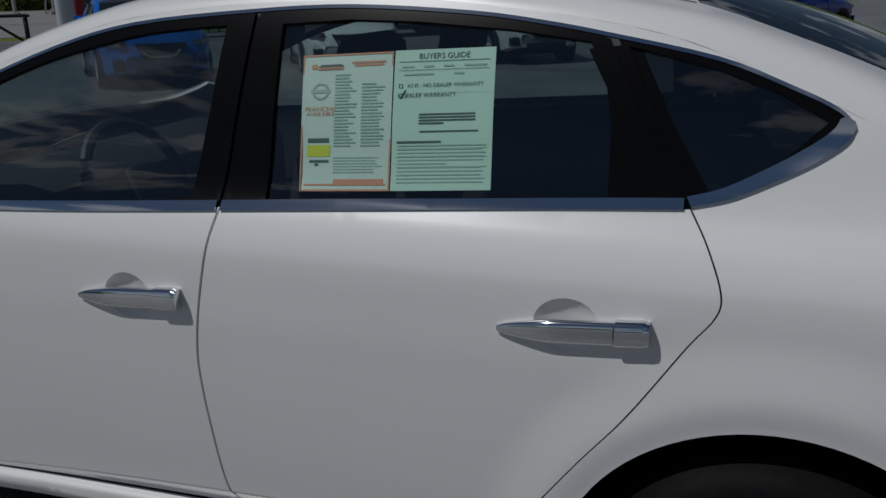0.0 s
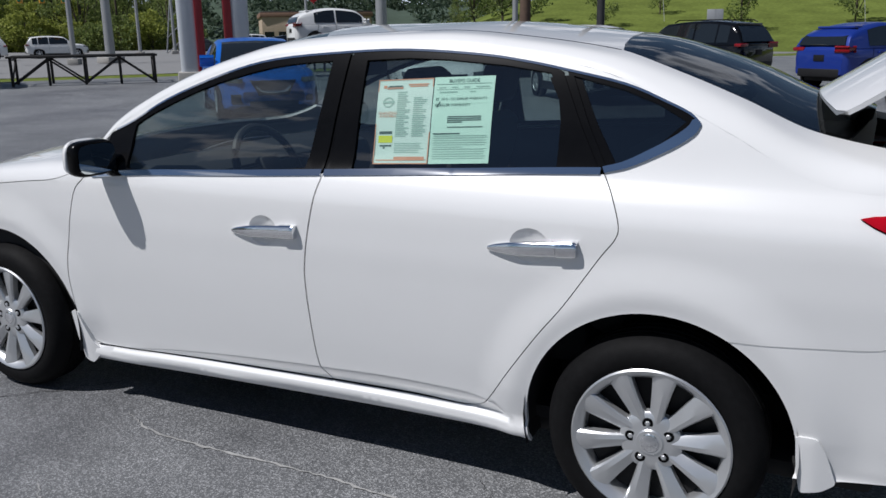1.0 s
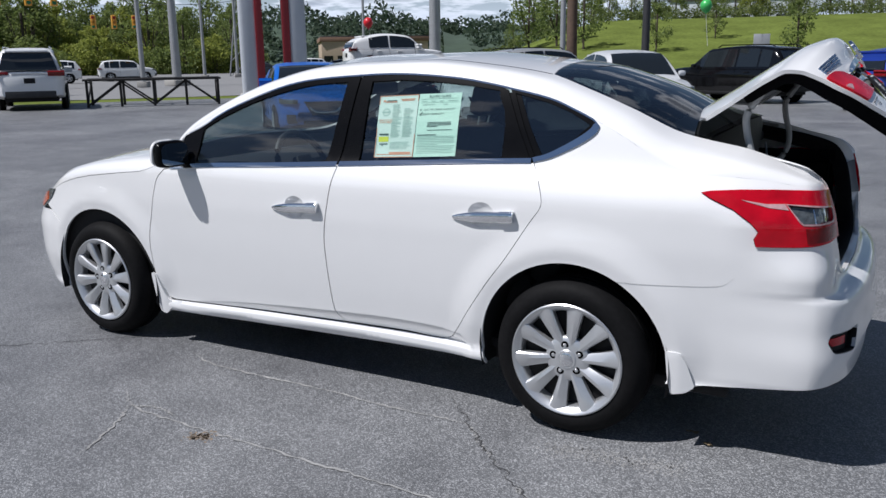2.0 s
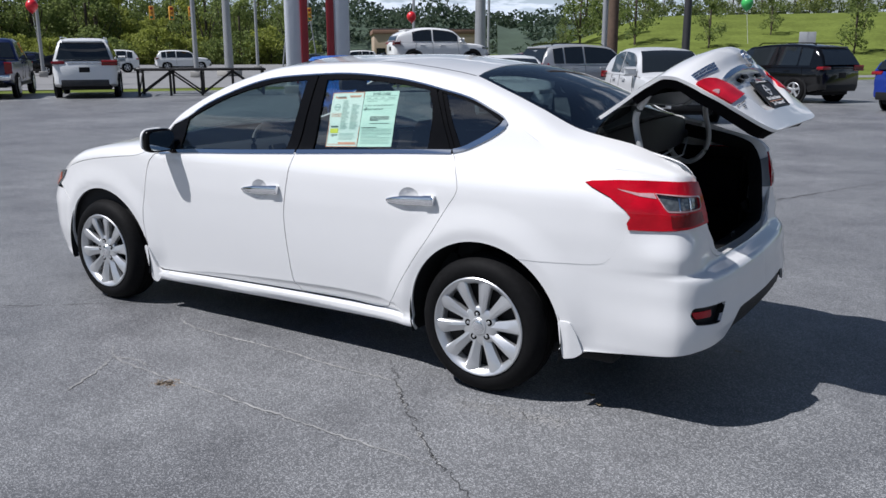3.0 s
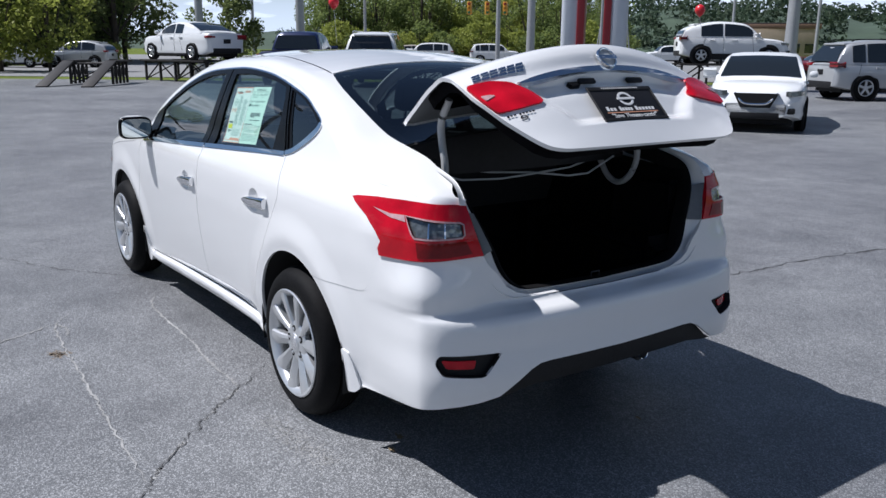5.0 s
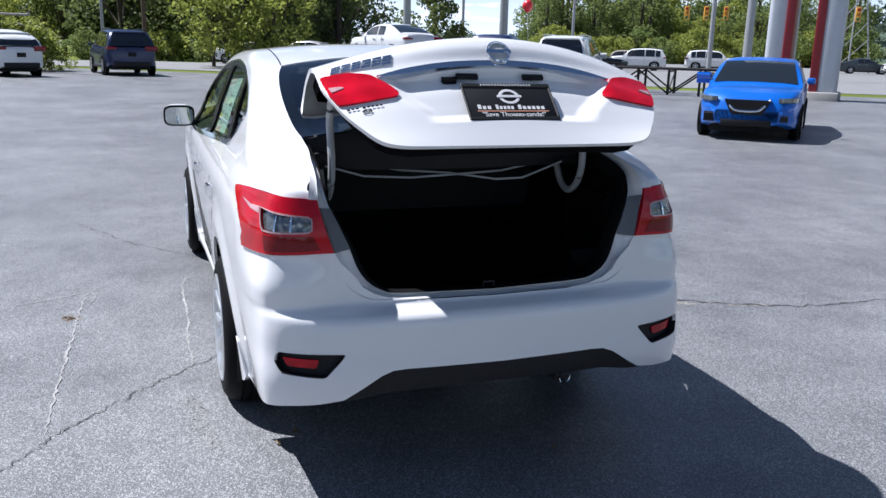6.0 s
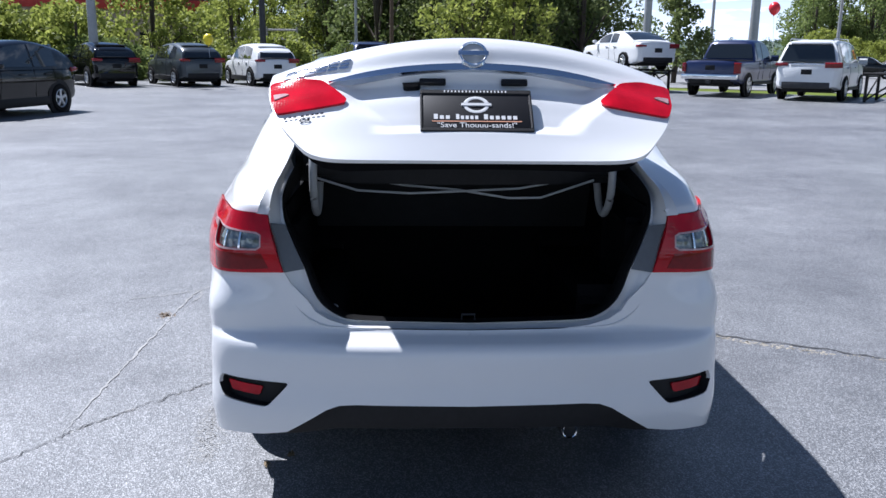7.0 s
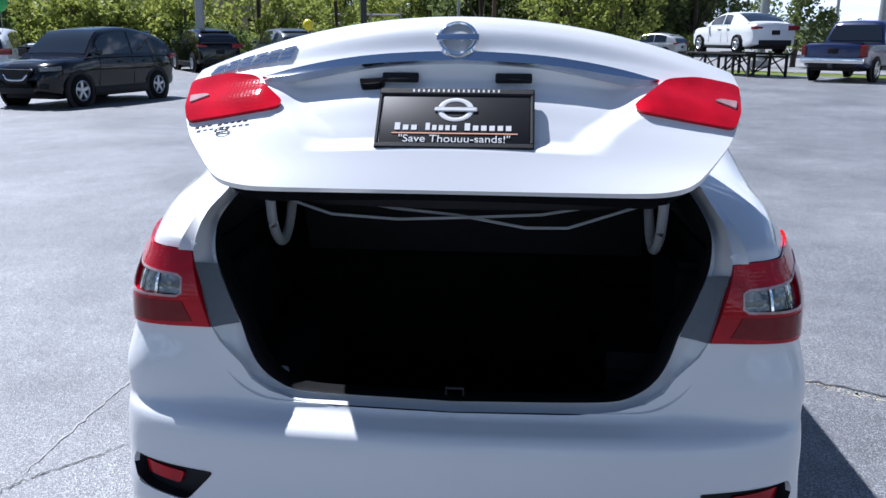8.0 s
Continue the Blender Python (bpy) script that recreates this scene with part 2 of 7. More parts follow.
def rounded(poly, r, n=4):
    """The polygon with its corners rounded by up to r."""
    poly = [Vector(p) for p in poly]
    out = []
    for i, c in enumerate(poly):
        a, b = poly[i - 1] - c, poly[(i + 1) % len(poly)] - c
        k = min(r, a.length * 0.45, b.length * 0.45)
        s, e = c + a.normalized() * k, c + b.normalized() * k
        for j in range(n + 1):
            t = j / n
            out.append((1 - t) ** 2 * s + 2 * t * (1 - t) * c + t * t * e)
    return [tuple(p) for p in out]


def panel(name, outline, surf, step=0.03, holes=(), mirror=False, rim=0.012, centre=(-1.3, 0, 0.6), lift=0.0, both=False, extra=()):
    """A sheet on the surface surf(u, v), trimmed to the outline with holes cut through, its edges turned in by rim."""
    from mathutils.geometry import delaunay_2d_cdt
    loops = [dense(outline, step * 0.7)] + [dense(h, step * 0.7) for h in holes]
    edge_pts = np.vstack(loops)
    lo, hi = loops[0].min(0), loops[0].max(0)
    gu, gv = np.meshgrid(np.arange(lo[0] + step / 2, hi[0], step), np.arange(lo[1] + step / 2, hi[1], step))
    grid = np.column_stack([gu.ravel(), gv.ravel()])
    keep = inside(loops[0], grid)
    for h in loops[1:]:
        keep &= ~inside(h, grid)
    grid = grid[keep]
    if len(grid):
        near = np.array([np.min(np.hypot(*(edge_pts - g).T)) for g in grid])
        grid = grid[near > step * 0.35]
    if len(extra):
        more = np.array(extra)
        more = more[inside(loops[0], more)]
        more = more[[np.min(np.hypot(*(edge_pts - g).T)) > 0.003 for g in more]]
        grid = grid[[np.min(np.hypot(*(more - g).T)) > 0.008 for g in grid]]
        grid = np.vstack([grid, more])
    pts = [Vector(p) for p in np.vstack([edge_pts, grid])]
    edges, k = [], 0
    for lp in loops:
        edges += [(k + i, k + (i + 1) % len(lp)) for i in range(len(lp))]
        k += len(lp)
    vs, _, fs, *_ = delaunay_2d_cdt(pts, edges, [], 0, 1e-6)
    uv = np.array([tuple(v) for v in vs])
    tri = np.array([f for f in fs if len(f) == 3])
    mid = uv[tri].mean(1)
    keep = inside(loops[0], mid)
    for h in loops[1:]:
        keep &= ~inside(h, mid)
    tri = tri[keep]
    u, v = uv[:, 0], uv[:, 1]
    P = np.column_stack(surf(u, v))
    e = 2e-3
    N = np.cross(np.column_stack(surf(u + e, v)) - np.column_stack(surf(u - e, v)), np.column_stack(surf(u, v + e)) - np.column_stack(surf(u, v - e)))
    N /= np.maximum(np.linalg.norm(N, axis=1), 1e-12)[:, None]
    if (np.einsum("ij,ij->i", N, P - np.array(centre))).sum() < 0:
        N = -N
    P = P + lift * N
    tn = np.cross(P[tri[:, 1]] - P[tri[:, 0]], P[tri[:, 2]] - P[tri[:, 0]])
    if (tn * N[tri[:, 0]]).sum() < 0:
        tri = tri[:, ::-1]
    verts, norms, faces = [P], [N], [tuple(t) for t in tri]
    if rim:
        count = {}
        for t in tri:
            for a, b in ((t[0], t[1]), (t[1], t[2]), (t[2], t[0])):
                count[(a, b)] = 1
        border = [(a, b) for a, b in count if (b, a) not in count]
        ring = sorted({a for ab in border for a in ab})
        at = {a: len(P) + i for i, a in enumerate(ring)}
        verts.append(P[ring] - rim * N[ring])
        norms.append(N[ring])
        faces += [(b, a, at[a], at[b]) for a, b in border]
    V, NN = np.vstack(verts), np.vstack(norms)
    if both:
        V2, N2 = V * (1, -1, 1), NN * (1, -1, 1)
        faces = faces + [tuple(i + len(V) for i in f)[::-1] for f in faces]
        V, NN = np.vstack([V, V2]), np.vstack([NN, N2])
    if mirror:
        V, NN = V * (1, -1, 1), NN * (1, -1, 1)
        faces = [f[::-1] for f in faces]
    me = bpy.data.meshes.new(name)
    me.from_pydata(V.tolist(), [], [tuple(int(i) for i in f) for f in faces])
    me.update()
    me.polygons.foreach_set("use_smooth", [True] * len(me.polygons))
    loop_n = np.zeros((len(me.loops), 3))
    for pg in me.polygons:
        for li in pg.loop_indices:
            loop_n[li] = NN[me.loops[li].vertex_index] if len(pg.vertices) == 3 else pg.normal
    me.normals_split_custom_set(loop_n.tolist())
    return me


def bars(rows, surf, mat_of, parent, name="printed_bar", lift=0.003):
    """Flat printed bars: rows of (u0, v0, u1, v1, material) on a surface, one mesh for each material."""
    for mat in {r[4].name: r[4] for r in rows}.values():
        bm = bmesh.new()
        for u0, v0, u1, v1, mm in rows:
            if mm is mat:
                q = np.column_stack(surf(np.array([u0, u1, u1, u0]), np.array([v0, v0, v1, v1])))
                bm.faces.new([bm.verts.new(p) for p in q])
        part(name, bm, mat, parent, "printed lines of small text", kind="stuff")


def text_mesh(body, size, name="lettering", align="CENTER", extrude=0.0006):
    cu = bpy.data.curves.new(name, "FONT")
    cu.body, cu.size, cu.align_x, cu.align_y, cu.extrude = body, size, align, "CENTER", extrude
    ob = bpy.data.objects.new(name, cu)
    scene.collection.objects.link(ob)
    dg = bpy.context.evaluated_depsgraph_get()
    me = bpy.data.meshes.new_from_object(ob.evaluated_get(dg))
    bpy.data.objects.remove(ob)
    return me

# ---- the white sedan: surfaces ----
# The car stands along x with its nose to -x; the rear axle is over the origin.
BASE_X = spline([(-4.15, -3.62), (-3.94, -3.61), (-3.72, -3.56), (-3.54, -3.48), (-3.36, -3.34), (-3.2, -3.195), (-3.0, -3.0), (-2.7, -2.7), (0.2, 0.2), (0.55, 0.55), (0.75, 0.75), (0.865, 0.862), (0.945, 0.92), (1.04, 0.96), (1.15, 0.984), (1.3, 1.001), (1.5, 1.012), (1.7, 1.016)])
BASE_Y = spline([(-4.15, 0), (-3.94, -0.21), (-3.72, -0.44), (-3.54, -0.625), (-3.36, -0.755), (-3.2, -0.812), (-3.0, -0.836), (-2.7, -0.840), (-2.0, -0.848), (-1.2, -0.853), (-0.4, -0.855), (0.2, -0.853), (0.55, -0.839), (0.75, -0.821), (0.865, -0.799), (0.945, -0.754), (1.04, -0.668), (1.15, -0.55), (1.3, -0.40), (1.5, -0.2), (1.7, 0)])
INSET_TURN = spline([(-4.15, -90), (-3.7, -75), (-3.2, -25), (-2.7, 0), (0.45, 0), (0.75, 20), (0.95, 50), (1.15, 75), (1.4, 88), (1.7, 90)])
TUCK_SIDE = spline([(0.12, 0.125), (0.18, 0.074), (0.21, 0.050), (0.228, 0.038), (0.245, 0.030), (0.262, 0.030), (0.270, 0.033), (0.279, 0.042), (0.29, 0.0435), (0.32, 0.0405), (0.345, 0.0378), (0.36, 0.0360), (0.40, 0.0305), (0.45, 0.0240), (0.5, 0.0185), (0.6, 0.0095), (0.7, 0.0030), (0.8, -0.0015), (0.88, -0.001), (0.93, 0.002), (0.955, 0.008), (0.98, 0.018), (1.0, 0.028), (1.03, 0.048), (1.056, 0.065), (1.2, 0.118), (1.323, 0.168), (1.4, 0.205), (1.5, 0.26)])
TUCK_REAR = spline([(0.2, 0.07), (0.27, 0.03), (0.33, 0.0), (0.42, -0.012), (0.52, 0), (0.59, 0.005), (0.615, 0.011), (0.632, 0.024), (0.646, 0.056), (0.659, 0.083), (0.67, 0.088), (0.71, 0.089), (0.833, 0.092), (0.93, 0.105), (1.0, 0.125), (1.06, 0.15)])
TUCK_FRONT = spline([(0.18, 0.07), (0.3, 0.02), (0.42, 0.0), (0.55, 0.0), (0.65, 0.03), (0.75, 0.09), (0.85, 0.2)])
CORNER_Z = spline([(-3.6, 0.66), (-3.3, 0.755), (-3.1, 0.845), (-2.8, 0.93), (-2.5, 0.97), (-2.25, 1.0), (-2.17, 1.05), (-2.08, 1.145), (-1.95, 1.225), (-1.82, 1.287), (-1.587, 1.37), (-1.365, 1.422), (-1.07, 1.445), (-0.78, 1.450), (-0.44, 1.420), (-0.2, 1.378), (0, 1.308), (0.15, 1.240), (0.351, 1.135), (0.45, 1.108), (0.6, 1.088), (0.75, 1.062), (0.85, 1.043), (0.95, 1.03), (1.06, 1.022)])
CROWN = spline([(-3.6, 0.1), (-2.4, 0.1), (-2.1, 0.16), (-1.4, 0.16), (-1.0, 0.12), (-0.4, 0.12), (-0.1, 0.16), (0.4, 0.2), (1.1, 0.05)])
FILLET = spline([(-3.6, 0.05), (-2.4, 0.06), (-2.1, 0.035), (-1.6, 0.033), (-0.8, 0.034), (-0.3, 0.038), (0, 0.055), (0.35, 0.06), (0.6, 0.04), (0.85, 0.022), (1.06, 0.012)])
BELT = spline([(-2.2, 0.945), (-2.035, 0.958), (-1.882, 0.971), (-1.494, 0.991), (-1.085, 1.014), (-0.647, 1.040), (-0.294, 1.061), (-0.176, 1.067)])


DOOR_LOW = spline([(-4.2, 0.25), (-2.6, 0.25), (-2.21, 0.250), (-1.7, 0.265), (-1.122, 0.280), (-0.786, 0.285), (-0.5, 0.285), (1.8, 0.285)])
CREASE = spline([(-4.2, 0), (-2.3, 0), (-2.1, 0.004), (-1.9, 0.020), (-1.6, 0.040), (-1.2, 0.055), (-0.8, 0.064), (-0.6, 0.060), (-0.5, 0.040), (-0.42, 0.0), (-0.3, 0), (1.8, 0)])


def body(s, z):
    """The side skin, wrapped round nose and tail: s runs along x on the flanks and round the corners, z is height."""
    s, z = np.asarray(s, float), np.asarray(z, float)
    k, f = smoothstep(s, 0.45, 1.1), smoothstep(-s, 2.9, 3.6)
    k = k + (smoothstep(s, 0.56, 1.13) - k) * smoothstep(z, 0.60, 0.67) * (1 - smoothstep(z, 0.88, 0.99))
    k = k + (smoothstep(s, 0.76, 1.20) - k) * smoothstep(z, 0.56, 0.67) * (1 - smoothstep(z, 0.70, 0.84))
    low = DOOR_LOW(s)
    zs = z + (0.283 - low) * (1 - smoothstep(z, 0.30, 0.50))
    cr = np.maximum(CREASE(s), 0)
    turn = 0.62 * np.clip(cr - (z - low), 0, cr) * (0.62 + 0.38 * smoothstep(zs, 0.268, 0.281))
    t = (TUCK_SIDE(zs) + turn) * (1 - k - f) + TUCK_REAR(z) * k + TUCK_FRONT(z) * f
    for cx in (0.0, -2.70):
        r = np.hypot(s - cx, z - 0.315)
        t = t - (0.016 * (1 - smoothstep(r, 0.40, 0.56)) - 0.006 * smoothstep(0.45 - r, 0, 0.07)) * smoothstep(z, 0.24, 0.40)
    a = np.radians(INSET_TURN(s))
    return BASE_X(s) - np.sin(a) * t, BASE_Y(s) + np.cos(a) * t, z


def top_corner(s):
    y = np.full_like(s, -0.6)
    zc = CORNER_Z(s)
    for _ in range(3):
        x, y, _ = body(s, zc)
    return x, y, zc


FLAT = 0.06


def top(s, v):
    """The upper skin: v from 0 at the side over the rounded shoulder (0.06) to the centre line (0.66)."""
    s, v = np.asarray(s, float), np.asarray(v, float)
    x, y, z = top_corner(s)
    cr, r = CROWN(s), FILLET(s)
    zmid = z + cr * y * y
    sx, sy, sz = body(s, z - r)
    ey = y + 1.2 * r
    ez = zmid - cr * ey * ey
    q = np.clip(v / FLAT, 0, 1)
    fx = (1 - q) ** 2 * sx + 2 * q * (1 - q) * x + q * q * x
    fy = (1 - q) ** 2 * sy + 2 * q * (1 - q) * y + q * q * ey
    fz = (1 - q) ** 2 * sz + 2 * q * (1 - q) * z + q * q * ez
    p = np.clip((v - FLAT) / 0.6, 0, 1.05)
    ty = ey * (1 - p)
    tz = zmid - cr * ty * ty
    flat = v > FLAT
    return np.where(flat, x, fx), np.where(flat, ty, fy), np.where(flat, tz, fz)


def v_at(s, y):
    """The v of the upper skin at a half-width y (negative) for station s."""
    s = np.asarray(s, float)
    _, cy, _ = top_corner(s)
    ey = cy + 1.2 * FILLET(s)
    return FLAT + 0.6 * np.clip(1 - np.asarray(y, float) / ey, 0, 1)


def shoulder(s):
    """Height where the side skin passes into the rounded shoulder."""
    return float(CORNER_Z(s) - FILLET(s))


def s_at(x, y, z):
    """The s of the side skin nearest to a point of the tail."""
    s = np.linspace(0.3, 1.7, 700)
    px, py, _ = body(s, np.full_like(s, z))
    return float(s[np.argmin((px - x) ** 2 + (py - y) ** 2)])


def shrink(poly, d):
    """The polygon drawn in by d on all sides."""
    p = np.asarray(poly, float)
    a, b = np.roll(p, 1, axis=0), np.roll(p, -1, axis=0)
    area = np.sum(p[:, 0] * b[:, 1] - b[:, 0] * p[:, 1])
    e1 = (p - a) / np.maximum(np.linalg.norm(p - a, axis=1), 1e-9)[:, None]
    e2 = (b - p) / np.maximum(np.linalg.norm(b - p, axis=1), 1e-9)[:, None]
    n = np.column_stack([-(e1 + e2)[:, 1], (e1 + e2)[:, 0]])
    n /= np.maximum(np.linalg.norm(n, axis=1), 1e-9)[:, None]
    return p + n * d * (1 if area > 0 else -1)


def curve2(pts, steps=5):
    return [tuple(p)[:2] for p in smooth_chain([(a, b, 0) for a, b in pts], steps)]


def arc(cx, cz, r, a0, a1, n=24):
    return [(cx + r * math.cos(radians(a0 + (a1 - a0) * i / n)), cz + r * math.sin(radians(a0 + (a1 - a0) * i / n))) for i in range(n + 1)]


# ---- outlines of the panels, as (s, z) ----
SEAM_B = curve2([(-1.095, 1.020), (-1.117, 0.931), (-1.145, 0.814), (-1.165, 0.705), (-1.168, 0.629), (-1.163, 0.502), (-1.152, 0.36), (-1.122, 0.280)])
SEAM_F = curve2([(-2.165, 0.945), (-2.227, 0.877), (-2.290, 0.688), (-2.311, 0.598), (-2.317, 0.475), (-2.312, 0.345), (-2.27, 0.268), (-2.21, 0.250)])
SEAM_R = curve2([(-0.176, 1.067), (-0.141, 1.008), (-0.115, 0.940), (-0.121, 0.897), (-0.164, 0.837), (-0.260, 0.692), (-0.344, 0.582), (-0.442, 0.442), (-0.505, 0.346), (-0.545, 0.302), (-0.590, 0.284), (-0.650, 0.280)])
ROOFLINE = curve2([(-2.08, 1.108), (-1.966, 1.157), (-1.821, 1.235), (-1.58, 1.324), (-1.370, 1.373), (-1.08, 1.396), (-0.85, 1.402), (-0.60, 1.387), (-0.45, 1.367), (-0.335, 1.346), (-0.15, 1.307), (-0.03, 1.262), (0.04, 1.230), (0.069, 1.203)], 4)
DLO_LOW = curve2([(0.069, 1.203), (0.055, 1.178), (0.01, 1.145), (-0.057, 1.109), (-0.117, 1.082), (-0.176, 1.067)], 4)
ARCH_R, ARCH_F = 0.384, 0.386
TL_S_TOP, TL_S_LOW = s_at(0.843, -0.605, 1.004), s_at(0.893, -0.559, 0.833)
TAIL_TOP = [(0.470, 0.996), (0.50, 1.004), (0.60, 1.011), (0.72, 1.013), (0.85, 1.012), (TL_S_TOP - 0.06, 1.008), (TL_S_TOP, 1.002)]
TAIL_LOW = [(TL_S_LOW, 0.833), (0.95, 0.829), (0.80, 0.823), (0.663, 0.822)]
TAIL_FRONT = [(0.663, 0.822), (0.655, 0.848), (0.668, 0.874), (0.64, 0.903), (0.58, 0.944), (0.50, 0.978), (0.470, 0.996)]
SEAM_BUMPER = [(0.663, 0.822), (0.615, 0.735), (0.59, 0.695), (0.545, 0.670), (0.40, 0.656), (0.192, 0.6476)]


def chain_top(s0, s1, n=40):
    return [(s0 + (s1 - s0) * i / n, shoulder(s0 + (s1 - s0) * i / n)) for i in range(n + 1)]


sedan = empty("sedan", "white four-door sedan with its trunk lid wide open", "car")
BX0, BX1 = -0.384, 0.19
side_outline = (chain_top(-2.13, TL_S_TOP - 0.005) + TAIL_TOP[::-1] + TAIL_FRONT[::-1][1:-1] + SEAM_BUMPER
                + arc(0, 0.315, ARCH_R, 60, 195, 30) + [(-0.40, 0.228), (-0.72, 0.222), (-1.5, 0.204), (-2.28, 0.186), (-2.32, 0.235), (-2.25, 0.243)]
                + [(-2.18, 0.247), (-1.7, 0.262), (-1.122, 0.276), (-0.786, 0.281)] + SEAM_R[::-1] + DLO_LOW[::-1][1:-1] + ROOFLINE[::-1])
front_low = [(-2.21, 0.250), (-1.7, 0.265), (-1.122, 0.280)]
front_door_outline = SEAM_F + front_low[1:-1] + SEAM_B[::-1] + [(x, float(BELT(x))) for x in np.linspace(-1.12, -2.14, 16)]
rear_door_outline = SEAM_B + [(-0.786, 0.285)] + SEAM_R[::-1] + [(x, float(BELT(x))) for x in np.linspace(-0.20, -1.07, 14)]
fender_outline = (chain_top(-3.28, -2.13) + [(-2.10, 1.085), (-2.09, 1.0), (-2.14, 0.948)] + SEAM_F[:-1] + [(-2.335, 0.235)] + arc(-2.70, 0.312, ARCH_F, -12, 142, 30) + [(-3.05, 0.60), (-3.16, 0.66)])
bumper_front_outline = [(-3.045, 0.597)] + arc(-2.70, 0.312, ARCH_F, 142, 196, 12) + [(-3.12, 0.19), (-3.5, 0.2), (-4.15, 0.2), (-4.15, 0.66), (-3.62, 0.656), (-3.17, 0.657)]
headlight_outline = [(-3.27, 0.66), (-3.62, 0.665), (-3.6, 0.70), (-3.42, 0.735), (-3.26, 0.765), (-3.10, 0.782), (-3.15, 0.735)]
fog_outline = rounded([(s_at(0.905, -0.763, 0.50), 0.497), (s_at(0.91, -0.748, 0.52), 0.526), (s_at(0.985, -0.541, 0.52), 0.517), (s_at(0.965, -0.607, 0.44), 0.441), (s_at(0.92, -0.738, 0.455), 0.456)], 0.014)
SILL = [(1.7, 0.662), (1.42, 0.664), (1.33, 0.672), (1.26, 0.69), (1.215, 0.715), (1.19, 0.75), (TL_S_LOW + 0.02, 0.80)]
bumper_rear_outline = SEAM_BUMPER[::-1] + TAIL_LOW[::-1][1:] + SILL[::-1] + [(1.7, 0.455), (1.36, 0.458), (1.31, 0.455), (1.27, 0.44), (1.15, 0.362), (1.08, 0.350), (0.98, 0.342), (0.85, 0.322), (0.6, 0.290), (0.45, 0.275), (0.378, 0.270)] + arc(0, 0.315, ARCH_R, -5, 60, 16)[:-1]

FGLASS = curve2([(-1.955, 0.99), (-1.965, 1.06), (-1.961, 1.125), (-1.94, 1.152), (-1.812, 1.215), (-1.609, 1.292), (-1.388, 1.345), (-1.25, 1.362), (-1.135, 1.369)], 3) + [(-1.15, 1.2), (-1.172, 1.03)]
FGLASS = FGLASS + [(x, float(BELT(x)) + 0.017) for x in np.linspace(-1.25, -1.9, 8)]
RGLASS = [(-0.996, 1.036), (-0.999, 1.2), (-1.003, 1.371), (-0.85, 1.378), (-0.708, 1.373), (-0.517, 1.357), (-0.372, 1.336), (-0.34, 1.28), (-0.322, 1.2), (-0.318, 1.077)] + [(x, float(BELT(x)) + 0.017) for x in np.linspace(-0.4, -0.9, 6)]
QGLASS = [(-0.302, 1.328), (-0.15, 1.292), (-0.05, 1.255), (0.03, 1.212), (-0.03, 1.155), (-0.09, 1.113), (-0.135, 1.094), (-0.178, 1.089), (-0.24, 1.2)]
front_frame = [(-1.100, 1.016), (-1.070, 1.394)] + [p for p in ROOFLINE[::-1] if p[0] < -1.075] + [(x, float(BELT(x))) for x in np.linspace(-2.12, -1.12, 14)]
rear_frame = [(-1.090, 1.018), (-1.060, 1.394)] + [p for p in ROOFLINE if -1.055 < p[0] < -0.34] + [(-0.335, 1.342), (-0.262, 1.2), (-0.19, 1.070)] + [(x, float(BELT(x))) for x in np.linspace(-0.22, -1.06, 12)]
quarter_frame = [(-0.325, 1.343)] + [p for p in ROOFLINE if p[0] > -0.32] + DLO_LOW[1:-1] + [(-0.178, 1.072), (-0.252, 1.2)]


def ellipse(cx, cz, a, b, n=28):
    return [(cx + a * math.cos(2 * math.pi * i / n), cz + b * math.sin(2 * math.pi * i / n)) for i in range(n)]


def sheet(name, outline, surf, mat, parent, mirror, label="", **kw):
    return part(name, panel(name, outline, surf, mirror=mirror, **kw), mat, parent, label)


def cup(cx, cz, mirror, parent):
    """The dished finger recess behind a door handle."""
    bm = bmesh.new()
    n, rings = 28, []
    for k, (f, d) in enumerate([(1.0, 0.0), (0.9, 0.004), (0.7, 0.010), (0.4, 0.015), (0.0, 0.017)]):
        pts = np.array(ellipse(cx, cz, 0.06 * f + 1e-4, 0.051 * f + 1e-4, n))
        x, y, z = body(pts[:, 0], pts[:, 1])
        rings.append([bm.verts.new((x[i], (y[i] + d) * (-1 if mirror else 1), z[i])) for i in range(n)])
    for a, b in zip(rings, rings[1:]):
        for i in range(n):
            q = (a[i], a[(i + 1) % n], b[(i + 1) % n], b[i])
            bm.faces.new(q if mirror else q[::-1])
    bmesh.ops.remove_doubles(bm, verts=bm.verts[:], dist=1e-4)
    return part("finger_recess", bm, WHITE, parent, angle=80)


